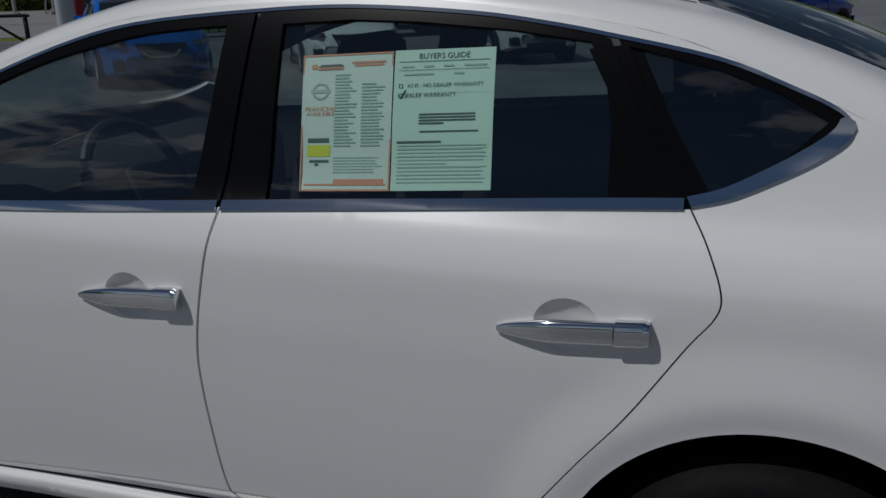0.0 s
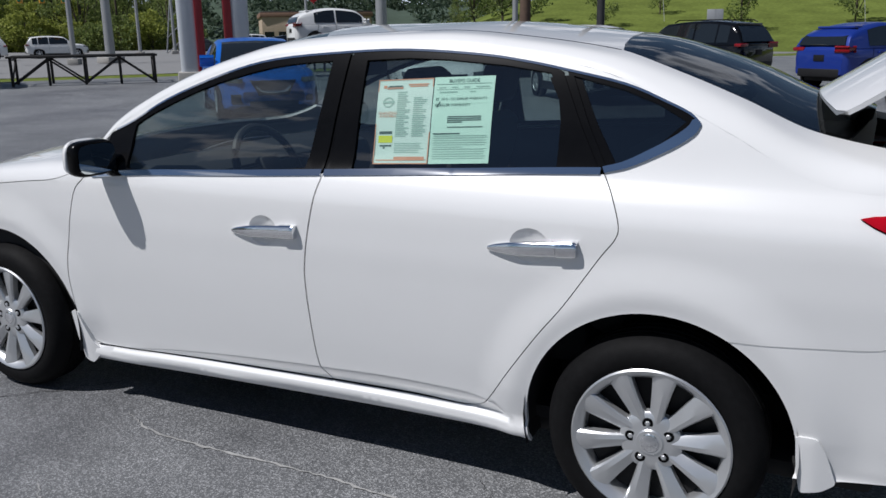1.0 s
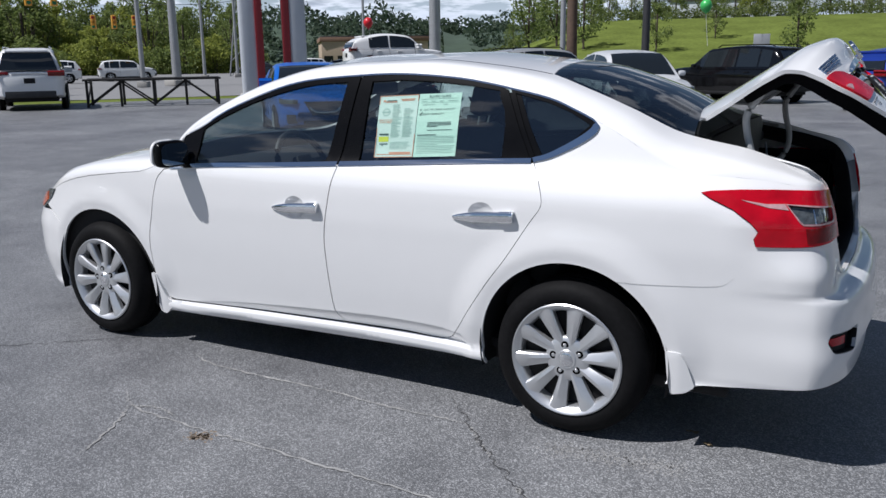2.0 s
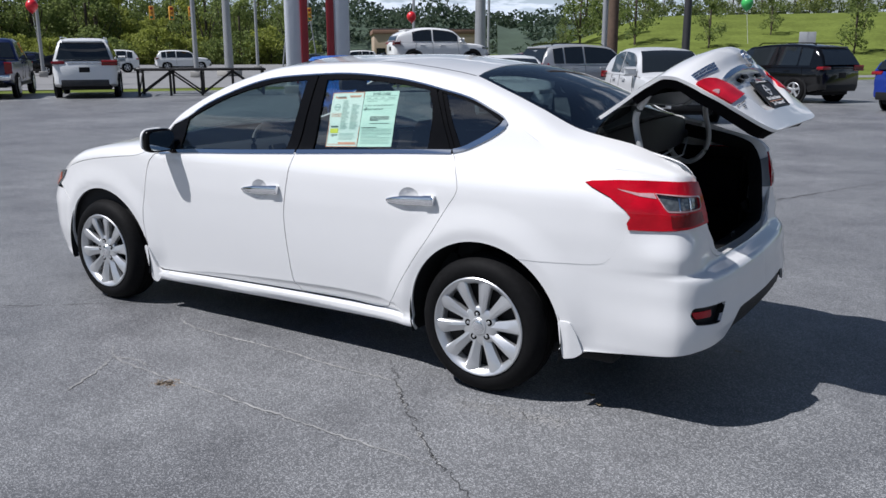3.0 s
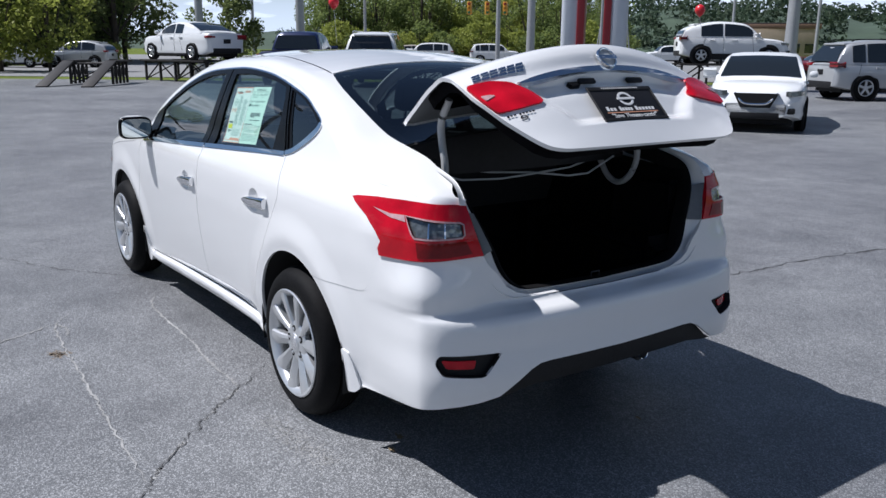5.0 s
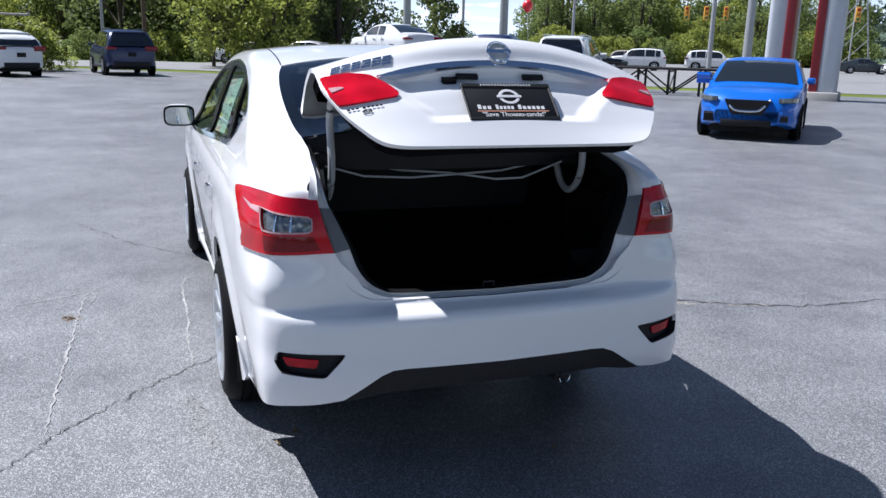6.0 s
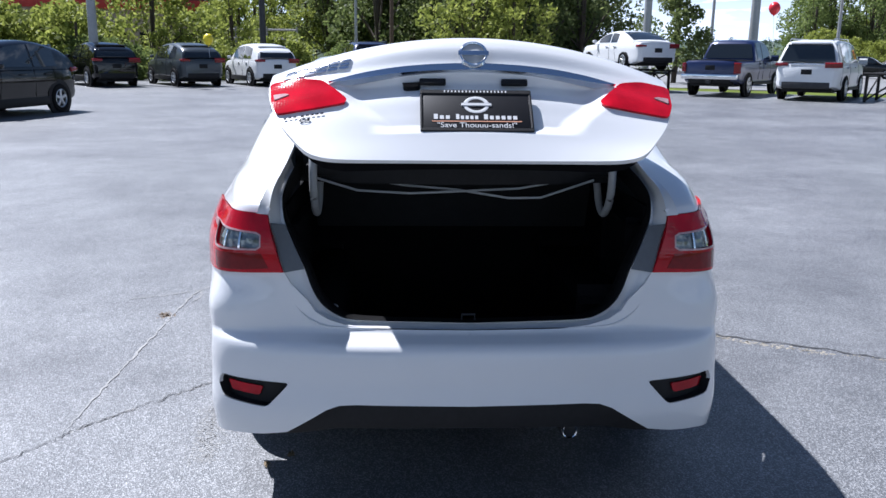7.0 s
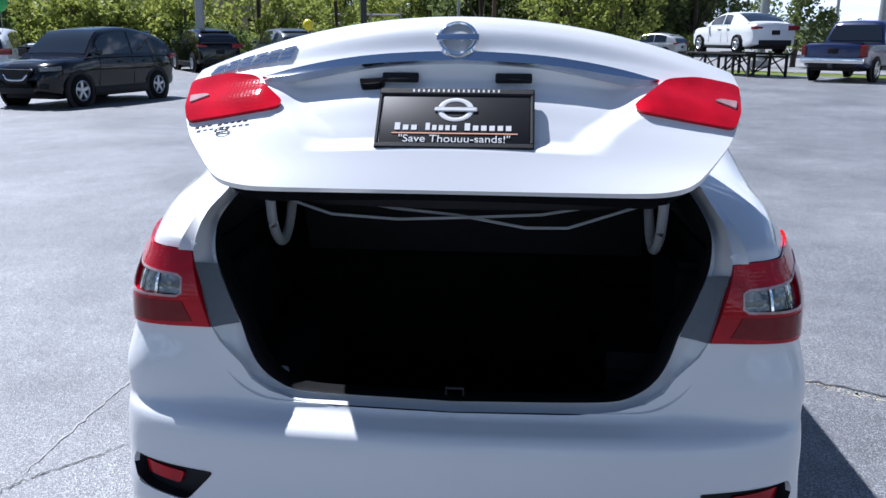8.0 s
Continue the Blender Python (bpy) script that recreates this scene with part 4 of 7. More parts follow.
LID_XC = along([0.33, 0.45, 0.60, 0.715, 0.785, 0.828, 0.855, 0.885, 0.925, 0.978, 1.045, 1.090])
LID_ZC = along([1.262, 1.338, 1.436, 1.506, 1.524, 1.498, 1.455, 1.415, 1.388, 1.330, 1.250, 1.198])
LID_XE = along([0.404, 0.505, 0.622, 0.690, 0.735, 0.775, 0.812, 0.852, 0.902, 0.975, 1.05, 1.105])
LID_ZE = along([1.222, 1.294, 1.377, 1.408, 1.404, 1.391, 1.375, 1.353, 1.325, 1.274, 1.226, 1.203])
LID_HALF = along([0.578, 0.588, 0.594, 0.594, 0.594, 0.595, 0.594, 0.590, 0.577, 0.545, 0.488, 0.445])


def lid_skin(y, v, deep=True, back=0.0):
    """The lid: y across, v from the hinge edge (0) over the crest to the lower edge (1)."""
    y, b = np.asarray(y, float), np.asarray(v, float)
    k = np.minimum((y / 0.6) ** 2, 1.15)
    x = LID_XC(b) + (LID_XE(b) - LID_XC(b)) * k
    z = LID_ZC(b) + (LID_ZE(b) - LID_ZC(b)) * k
    if deep:
        w = 0.365 - 0.10 * smoothstep(b, 0.6, 0.86)
        d = 0.026 * (1 - smoothstep(np.abs(y), w - 0.05, w + 0.045)) * smoothstep(b, 0.505, 0.545) * (1 - smoothstep(b, 0.80, 0.87))
        x, z = x - 0.74 * d, z - 0.67 * d
    return x - 0.66 * back, y, z - 0.75 * back


def half(b):
    return float(LID_HALF(b))


lid_outline = [(0, 0.0), (-0.3, 0.0), (-0.52, 0.004), (-0.575, 0.02)] + [(-half(b), b) for b in np.linspace(0.05, 0.90, 26)] + curve2([(-0.472, 0.935), (-0.452, 0.965), (-0.425, 0.985), (-0.385, 0.997), (-0.33, 1.0)], 4) + [(0, 1.0)]
LC = (0.45, 0, 1.0)
lamp_cut = rounded([(-0.590, 0.478), (-0.50, 0.484), (-0.43, 0.510), (-0.362, 0.632), (-0.368, 0.680), (-0.46, 0.690), (-0.556, 0.690), (-0.576, 0.60)], 0.02)
lid_half = panel("lid", lid_outline, lid_skin, step=0.0062, both=True, rim=0.014, centre=LC)
trunk_lid = part("trunk_lid", lid_half, WHITE, sedan, "white trunk lid swung fully open")
trunk_lid.shadow_terminator_geometry_offset = 0.06
liner = [(0, 0.17), (-0.5, 0.17), (-0.555, 0.19)] + [(-half(b) + 0.030, b) for b in np.linspace(0.22, 0.9, 22)] + [(-0.42, 0.945), (-0.36, 0.97), (0, 0.97)]
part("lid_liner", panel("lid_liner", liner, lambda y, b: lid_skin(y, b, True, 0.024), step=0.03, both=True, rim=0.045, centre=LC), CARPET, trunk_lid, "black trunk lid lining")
inner = [(0, 0.008), (-0.55, 0.012)] + [(-half(b) + 0.006, b) for b in np.linspace(0.04, 0.9, 20)] + [(-0.44, 0.955), (-0.38, 0.99), (0, 0.99)]
part("lid_inner", panel("lid_inner", inner, lambda y, b: lid_skin(y, b, True, 0.017), step=0.02, both=True, rim=0, centre=LC), GREYPLASTIC, trunk_lid, "grey inner face of the lid")
for side in (False, True):
    lm = sheet("lid_lamp", lamp_cut, lid_skin, REDLENS, trunk_lid, side, "red lamp on the trunk lid", step=0.02, rim=0.012, lift=0.008, centre=LC)
    pale = rounded([(-0.572, 0.556), (-0.538, 0.560), (-0.524, 0.571), (-0.566, 0.590)], 0.005)
    sheet("clear_lens", pale, lid_skin, PALELENS, lm, side, "pale reversing lens", step=0.02, rim=0.004, lift=0.011, centre=LC)
# chrome strip under the crest
strip = curve2([(0.0, 0.489), (-0.2, 0.493), (-0.33, 0.505), (-0.416, 0.524)], 6) + curve2([(-0.40, 0.532), (-0.34, 0.532), (-0.2, 0.516), (0, 0.511)], 6)
part("chrome_strip", panel("strip", strip, lambda y, b: lid_skin(y, b, False), step=0.015, both=True, lift=0.012, rim=0.02, centre=LC), CHROME, trunk_lid, "wide chrome strip over the plate")
lx, _, lz = (float(c) for c in lid_skin(0.0, 0.548))
for yy in (-0.118, 0.118):
    part("plate_lamp", cuboid((-0.012, yy - 0.038, -0.006), (0.008, yy + 0.038, 0.006), 0.003, m=pose(lx + 0.010, 0, lz + 0.008, 0, 45, 0)), BLACKPLASTIC, trunk_lid, "small black plate lamp")
part("rear_camera", panel("camera_lens", rounded([(-0.205, 0.542), (-0.15, 0.542), (-0.155, 0.578), (-0.20, 0.578)], 0.012), lid_skin, step=0.015, lift=0.016, rim=0.018, centre=LC), BLACKTRIM, trunk_lid, "small black reversing camera")

# round emblem on the crest
EMB = Matrix(((0, 0.80, 0.60, 0.859), (1, 0, 0, 0), (0, 0.60, -0.80, 1.477), (0, 0, 0, 1)))
emb = part("emblem", lathe([(0.033, 0.0), (0.034, 0.006), (0.037, 0.008), (0.041, 0.006), (0.043, -0.004)], 44), CHROME, trunk_lid, "round chrome emblem", angle=40)
emb.matrix_basis = EMB
part("emblem_ground", lathe([(0.0, 0.004), (0.02, 0.0035), (0.034, 0.001)], 40), GREYTUBE, emb, "grey emblem ground", angle=40)
part("emblem_bar", cuboid((-0.045, 0.001, -0.0085), (0.045, 0.009, 0.0085), 0.003), CHROME, emb, "plain chrome bar")
# badge: six plain slanted chrome shapes, each of three level bars
for i in range(6):
    u, b0 = -0.548 + 0.0325 * i, 0.438 + 0.001 * i
    bm = bmesh.new()
    for k, (lo, hi) in enumerate(((0.0, 0.0085), (0.0115, 0.0195), (0.0225, 0.031))):
        lean = 0.0035 * (1 - k)
        q = [(u + lean + (0.012 if i in (1, 3) and k == 1 else 0.0), b0 + lo), (u + 0.0285 + lean, b0 + lo), (u + 0.0265 + lean, b0 + hi), (u - 0.002 + lean, b0 + hi)]
        low, up = [], []
        for a, b in q:
            p = np.array([float(c) for c in lid_skin(a, b)])
            low.append(bm.verts.new(p))
            up.append(bm.verts.new(p + np.array([0.0035, 0, 0.0038])))
        bm.faces.new(up)
        for a in range(4):
            bm.faces.new((low[a], low[(a + 1) % 4], up[(a + 1) % 4], up[a]))
    bmesh.ops.recalc_face_normals(bm, faces=bm.faces[:])
    part("badge_letter", bm, CHROME, trunk_lid, "plain chrome badge shape")
# dealer decal, as plain bars
rows = []
for i in range(8):
    u = -0.535 + 0.0135 * i + (0.008 if i > 2 else 0)
    rows.append((u, 0.722, u + 0.009, 0.733 + (0.004 if i in (0, 3) else 0), INK))
for i in range(14):
    a = 2 * math.pi * i / 14
    u, v = -0.475 + 0.013 * math.cos(a), 0.757 + 0.013 * math.sin(a)
    rows.append((u - 0.0025, v - 0.0025, u + 0.0025, v + 0.0025, INK))
rows.append((-0.491, 0.754, -0.459, 0.760, INK))


def lifted(fn, d):
    def g(u, v):
        x, y, z = fn(u, v)
        return x + 0.66 * d, y, z + 0.75 * d
    return g


bars([(*r[:4], BLACKTRIM) for r in rows], lifted(lid_skin, 0.004), None, trunk_lid, "decal")

# licence plate with its frame
PLATE = Matrix.Translation((0.969, 0.003, 1.320)) @ Matrix.Rotation(radians(90), 4, "Z") @ Matrix.Rotation(radians(45), 4, "X")
frame_bm = bmesh.new()
for a, b in (((-0.158, -0.076, 0), (0.158, -0.062, 0.008)), ((-0.158, 0.060, 0), (0.158, 0.078, 0.008)), ((-0.158, -0.064, 0), (-0.150, 0.062, 0.008)), ((0.150, -0.064, 0), (0.158, 0.062, 0.008))):
    cuboid(a, b, 0.003, frame_bm, seg=1)
plate = part("plate", cuboid((-0.15, -0.07, -0.002), (0.15, 0.07, 0.005), 0.003), PLATEBLACK, trunk_lid, "black dealer plate in a dark frame")
plate.matrix_basis = PLATE
part("plate_frame", frame_bm, BLACKPLASTIC, plate, "dark plastic plate frame")
bm = bmesh.new()
for x0, w, n in ((-0.120, 0.05, 3), (-0.058, 0.066, 5), (0.020, 0.098, 6)):
    for j in range(n):
        x = x0 + j * w / n
        cuboid((x, -0.031, 0.005), (x + w / n * 0.66, -0.031 + (0.018 if j == 0 else 0.0125), 0.0062), 0, bm)
part("printed_bar", bm, WHITEINK, plate, "white printed line as plain bars", kind="stuff")
part("printed_rule", cuboid((-0.125, -0.040, 0.005), (0.125, -0.0375, 0.0062)), REDINK, plate, "thin red rule")
bm = bmesh.new()
for j in range(18):
    cuboid((-0.09 + 0.0102 * j, 0.0655, 0.008), (-0.0862 + 0.0102 * j, 0.0725, 0.0088), 0, bm)
part("frame_lettering", bm, WHITEINK, plate, "white frame lettering as plain bars", kind="stuff")
em = lathe([(0.022, 0.0), (0.027, 0.0012), (0.032, 0.0)], 36)
em.transform(Matrix.Translation((0, 0.022, 0.0055)) @ Matrix.Rotation(radians(90), 4, "X") @ Matrix.Diagonal((1.15, 1, 0.95, 1)))
cuboid((-0.043, 0.0165, 0.0055), (0.043, 0.0275, 0.008), 0.002, em, seg=1)
part("printed_emblem", em, WHITEINK, plate, "plain white emblem ring and bar")
slogan = text_mesh('"Save Thouuu-sands!"', 0.0255)
ob = part("slogan", slogan, WHITEINK, plate, "white slogan lettering")
ob.matrix_basis = pose(0, -0.0535, 0.0062)

# ---- trunk opening ----
RIM_K = [0, 0.12, 0.24, 0.34, 0.42, 0.52, 0.60, 0.68, 0.75, 0.82, 0.88, 1.0]


def rim_curve(xs, ys, zs):
    f = [spline(list(zip(RIM_K, c))) for c in (xs, ys, zs)]
    return lambda k: Vector([float(g(k)) for g in f])


RIM_OUT = rim_curve([0.425, 0.54, 0.68, 0.79, 0.852, 0.872, 0.893, 0.899, 0.904, 0.912, 0.920, 0.930], [-0.578, -0.580, -0.590, -0.598, -0.604, -0.582, -0.559, -0.545, -0.520, -0.480, -0.42, 0.0], [1.152, 1.132, 1.104, 1.072, 1.008, 0.92, 0.833, 0.775, 0.728, 0.692, 0.672, 0.664])
RIM_IN = rim_curve([0.44, 0.55, 0.68, 0.77, 0.815, 0.845, 0.862, 0.872, 0.882, 0.888, 0.892, 0.895], [-0.552, -0.558, -0.566, -0.570, -0.560, -0.527, -0.490, -0.470, -0.445, -0.405, -0.35, 0.0], [1.130, 1.110, 1.082, 1.048, 0.992, 0.915, 0.838, 0.785, 0.742, 0.708, 0.688, 0.676])


def rim_strip(name, prof, mat, label, k0=0.0, k1=1.0, n=70, sides=(1, -1)):
    """A moulded strip between the outer and inner edge of the trunk opening: prof is (share inward, depth) pairs."""
    bm = bmesh.new()
    for sgn in sides:
        rows = []
        for i in range(n + 1):
            k = k0 + (k1 - k0) * i / n
            a, b = RIM_OUT(k), RIM_IN(k)
            w = float(smoothstep(k, 0.25, 0.5))
            up = Vector((0.3 + 0.7 * w, 0, 1 - 0.85 * w)).normalized()
            row = []
            for f, d in prof:
                p = a + (b - a) * f - up * d
                row.append(bm.verts.new((p.x, p.y * sgn, p.z)))
            rows.append(row)
        for r0, r1 in zip(rows, rows[1:]):
            for j in range(len(prof) - 1):
                q = (r0[j], r0[j + 1], r1[j + 1], r1[j])
                bm.faces.new(q if sgn < 0 else q[::-1])
    bmesh.ops.remove_doubles(bm, verts=bm.verts[:], dist=0.0004)
    bmesh.ops.recalc_face_normals(bm, faces=bm.faces[:])
    return part(name, bm, mat, sedan, label, angle=50)


rim_strip("trunk_gutter", [(-0.16, 0.022), (-0.02, 0.003), (0.10, 0.010), (0.30, 0.024), (0.62, 0.026), (0.85, 0.014), (0.93, 0.03)], WHITE, "white rain channel round the trunk opening", 0.10)
for sd in (1, -1):
    rim_strip("gutter_flange", [(-0.75, 0.024), (-0.30, 0.014), (-0.04, 0.006)], WHITE, "white flange beside the rain channel", 0.24, 0.425, 24, (sd,))
rim_strip("trunk_seal", [(0.86, 0.030), (0.84, 0.008), (0.92, -0.002), (1.02, 0.0), (1.08, 0.014), (1.08, 0.06)], RUBBER, "black rubber trunk seal")
for sd in (1, -1):
    rim_strip("lamp_trim", [(-0.08, 0.008), (0.05, -0.002), (0.35, 0.006), (0.84, 0.002)], GREYPLASTIC, "grey trim beside the tail lamp", 0.455, 0.60, 16, (sd,))

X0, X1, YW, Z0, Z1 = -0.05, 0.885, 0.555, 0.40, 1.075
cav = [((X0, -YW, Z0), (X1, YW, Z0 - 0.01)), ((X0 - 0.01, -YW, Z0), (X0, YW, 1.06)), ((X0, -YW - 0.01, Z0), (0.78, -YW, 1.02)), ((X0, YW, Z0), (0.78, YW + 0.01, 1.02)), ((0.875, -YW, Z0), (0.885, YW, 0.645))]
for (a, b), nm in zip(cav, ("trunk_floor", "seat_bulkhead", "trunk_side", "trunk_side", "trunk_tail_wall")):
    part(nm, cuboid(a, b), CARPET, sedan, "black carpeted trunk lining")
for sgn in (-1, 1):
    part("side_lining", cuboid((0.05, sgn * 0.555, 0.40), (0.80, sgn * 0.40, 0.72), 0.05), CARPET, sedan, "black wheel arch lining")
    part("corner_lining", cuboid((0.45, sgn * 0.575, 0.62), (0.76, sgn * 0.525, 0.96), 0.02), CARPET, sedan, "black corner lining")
part("parcel_shelf", cuboid((-0.25, -0.56, 1.035), (0.37, 0.56, 1.062), 0.008), DASH, sedan, "dark parcel shelf under the rear window")
part("shelf_beam", cuboid((0.33, -0.54, 1.06), (0.46, 0.54, 1.105), 0.012), BLACKPLASTIC, sedan, "black cross beam under the window")
cowl = bmesh.new()
cowl_rows = []
for yy in np.linspace(-0.575, 0.575, 25):
    s0 = 0.495 - 0.075 * (yy / 0.575) ** 2
    tx, _, tz = (float(c) for c in top(np.array(s0), v_at(np.array(s0), -abs(yy) - 1e-4)))
    cowl_rows.append([cowl.verts.new(p) for p in ((tx - 0.03, yy, tz - 0.004), (tx + 0.004, yy, tz - 0.012), (tx + 0.012, yy, tz - 0.05), (tx + 0.004, yy, 1.04))])
for r0, r1 in zip(cowl_rows, cowl_rows[1:]):
    for k in range(3):
        cowl.faces.new((r0[k], r0[k + 1], r1[k + 1], r1[k]))
part("window_cowl", cowl, BLACKPLASTIC, sedan, "black cowl under the rear window", angle=60)
part("sill_trim", cuboid((0.845, -0.36, 0.640), (0.880, 0.36, 0.668), 0.008), BLACKPLASTIC, sedan, "black sill trim")
part("lid_striker", tube([(0.86, -0.02, 0.665), (0.86, -0.02, 0.69), (0.86, 0.02, 0.69), (0.86, 0.02, 0.665)], 0.004), DARKMETAL, sedan, "lid striker loop")
part("trim_clip", cuboid((0.80, -0.440, 0.66), (0.835, -0.405, 0.71), 0.010), GREYTUBE, sedan, "pale trim piece in the trunk corner")
for sgn in (-1, 1):
    neck = smooth_chain([(0.36, sgn * 0.50, 1.03), (0.41, sgn * 0.50, 0.962), (0.475, sgn * 0.50, 0.938), (0.535, sgn * 0.50, 0.968), (0.572, sgn * 0.50, 1.03), (0.576, sgn * 0.50, 1.10), (0.556, sgn * 0.50, 1.18), (0.553, sgn * 0.50, 1.25), (0.60, sgn * 0.50, 1.33)], 7)
    part("lid_hinge", tube(neck, 0.0135, 10), GREYTUBE, sedan, "grey gooseneck lid hinge")
rods = [[(0.46, -0.50, 1.055), (0.49, -0.36, 1.018), (0.50, -0.18, 1.01), (0.50, 0.0, 1.018), (0.48, 0.20, 1.025), (0.45, 0.42, 1.06)],
        [(0.43, -0.42, 1.062), (0.46, -0.20, 1.032), (0.49, -0.02, 1.022), (0.52, 0.16, 0.998), (0.52, 0.27, 1.0), (0.48, 0.46, 1.055)]]
for r in rods:
    part("torsion_rod", tube(r, 0.0042, 6), GREYTUBE, sedan, "thin steel torsion rod")

# ---- cabin seen through the glass ----
def seat(x, y, parent):
    base = part("seat", cuboid((x - 0.50, y - 0.24, 0.42), (x + 0.05, y + 0.24, 0.60), 0.06), SEATCLOTH, parent, "dark cloth seat cushion")
    back_m = pose(x, y, 0.55, 0, 14, 0)
    b = cuboid((-0.07, -0.235, 0.0), (0.06, 0.235, 0.58), 0.055, m=back_m)
    part("seat_back", b, SEATCLOTH, base, "dark cloth seat back")
    h = cuboid((-0.055, -0.13, 0.63), (0.045, 0.13, 0.81), 0.04, m=back_m)
    part("headrest", h, SEATCLOTH, base, "dark cloth headrest")
    for dy in (-0.06, 0.06):
        part("headrest_post", rod(back_m @ Vector((0, dy, 0.55)), back_m @ Vector((0, dy, 0.66)), 0.007), CHROME, base, "steel headrest post")


for sy in (-0.36, 0.36):
    seat(-1.12, sy, sedan)
bench = part("rear_bench", cuboid((-0.80, -0.62, 0.40), (-0.25, 0.62, 0.58), 0.06), SEATCLOTH, sedan, "dark cloth rear bench")
bm_m = pose(-0.22, 0, 0.52, 0, 22, 0)
part("bench_back", cuboid((-0.08, -0.62, 0.0), (0.06, 0.62, 0.53), 0.05, m=bm_m), SEATCLOTH, bench, "dark cloth bench back")
for sy in (-0.36, 0.0, 0.36):
    part("headrest", cuboid((-0.05, sy - 0.12, 0.50), (0.05, sy + 0.12, 0.62), 0.04, m=bm_m), SEATCLOTH, bench, "dark cloth headrest")
part("dashboard", cuboid((-2.25, -0.70, 0.62), (-1.78, 0.70, 0.965), 0.09), DASH, sedan, "dark dashboard")
wheel_bm = bmesh.new()
tube([(0.185 * math.cos(a), 0, 0.185 * math.sin(a)) for a in np.linspace(0, 2 * math.pi, 33)], 0.016, 8, wheel_bm)
cuboid((-0.17, -0.012, -0.02), (0.17, 0.012, 0.03), 0.008, wheel_bm)
cuboid((-0.06, -0.03, -0.06), (0.06, 0.02, 0.06), 0.02, wheel_bm)
sw = part("steering_wheel", wheel_bm, DASH, sedan, "dark three-spoke steering wheel")
sw.matrix_basis = pose(-1.66, -0.36, 0.93, 0, 0, 90) @ pose(0, 0, 0, -24, 0, 0)
part("rear_view_mirror", cuboid((-1.40, -0.12, 1.29), (-1.37, 0.12, 1.35), 0.012), DASH, sedan, "interior mirror")
part("cabin_floor", cuboid((-2.2, -0.72, 0.26), (-0.1, 0.72, 0.30)), UNDERSEAL, sedan, "dark cabin floor")

# ---- window stickers on the rear door glass ----
def sticker_skin(x, z):
    sx, sy, sz = body(x, z)
    return sx, sy + 0.0125, sz


def quad(p00, p10, p11, p01):
    def g(u, v):
        u, v = np.asarray(u, float), np.asarray(v, float)
        x = (1 - u) * (1 - v) * p00[0] + u * (1 - v) * p10[0] + u * v * p11[0] + (1 - u) * v * p01[0]
        z = (1 - u) * (1 - v) * p00[1] + u * (1 - v) * p10[1] + u * v * p11[1] + (1 - u) * v * p01[1]
        return sticker_skin(x, z)
    return g


def print_on(skin, d):
    def g(u, v):
        x, y, z = skin(u, v)
        return x, y - d, z
    return g


STL = quad((-0.930, 1.052), (-0.737, 1.062), (-0.755, 1.318), (-0.951, 1.309))
STR = quad((-0.735, 1.062), (-0.535, 1.074), (-0.549, 1.327), (-0.752, 1.319))


def sticker(name, skin, mat, label):
    me = panel(name, [(0, 0), (1, 0), (1, 1), (0, 1)], skin, step=0.2, rim=0.0006, centre=(-0.7, 0, 1.0))
    return shape(name, me, mat, label, "paper sheet")


def flat_text(body_text, size, skin, u, v, parent, mat, width=None):
    """Lettering laid on a sheet's skin about (u, v)."""
    me = text_mesh(body_text, size, extrude=0.0)
    me.materials.append(mat)
    o = np.array([float(c) for c in skin(u, v)])
    ux = np.array([float(c) for c in skin(u + 0.01, v)]) - o
    vx = np.array([float(c) for c in skin(u, v + 0.01)]) - o
    ux, vx = Vector(ux).normalized(), Vector(vx).normalized()
    n = ux.cross(vx).normalized()
    vx = n.cross(ux)
    m = Matrix((ux, vx, n)).transposed().to_4x4()
    m.translation = Vector(o)
    ob = part("lettering", me, None, parent, "printed words")
    ob.matrix_basis = m
    return ob


left_sheet = sticker("price_sheet", STL, PAPERWHITE, "pale window price sheet with an orange-red border")
right_sheet = sticker("warranty_sheet", STR, PAPER, "mint green printed warranty form behind the glass")
rng = random.Random(4)
rows = [(0.0, 0.0, 1.0, 0.012, REDINK), (0.0, 0.988, 1.0, 1.0, REDINK), (0.0, 0.0, 0.016, 1.0, REDINK), (0.984, 0.0, 1.0, 1.0, REDINK), (0.05, 0.04, 0.96, 0.052, REDINK),
        (0.10, 0.895, 0.16, 0.93, REDINK), (0.17, 0.885, 0.46, 0.905, REDINK), (0.17, 0.908, 0.46, 0.915, INK), (0.20, 0.89, 0.44, 0.925, INK), (0.55, 0.925, 0.92, 0.94, REDINK), (0.58, 0.905, 0.9, 0.918, REDINK),
        (0.07, 0.25, 0.33, 0.335, YELLOWINK), (0.10, 0.285, 0.3, 0.30, GREYINK), (0.08, 0.355, 0.32, 0.385, INK), (0.10, 0.205, 0.32, 0.225, INK), (0.16, 0.18, 0.2, 0.20, INK), (0.38, 0.052, 0.93, 0.085, REDINK)]
for i in range(20):
    a = 2 * math.pi * i / 20
    rows.append((0.21 + 0.085 * math.cos(a) - 0.012, 0.73 + 0.055 * math.sin(a) - 0.008, 0.21 + 0.085 * math.cos(a) + 0.012, 0.73 + 0.055 * math.sin(a) + 0.008, GREYINK))
rows.append((0.10, 0.718, 0.32, 0.744, GREYINK))
for i in range(24):
    v = 0.84 - 0.0235 * i
    for u0, u1 in ((0.37, 0.63), (0.67, 0.93)):
        if v > 0.30 and not (v > 0.78 and u0 > 0.5):
            rows.append((u0, v, u0 + (u1 - u0) * rng.uniform(0.55, 1.0), v + 0.011, GREYINK))
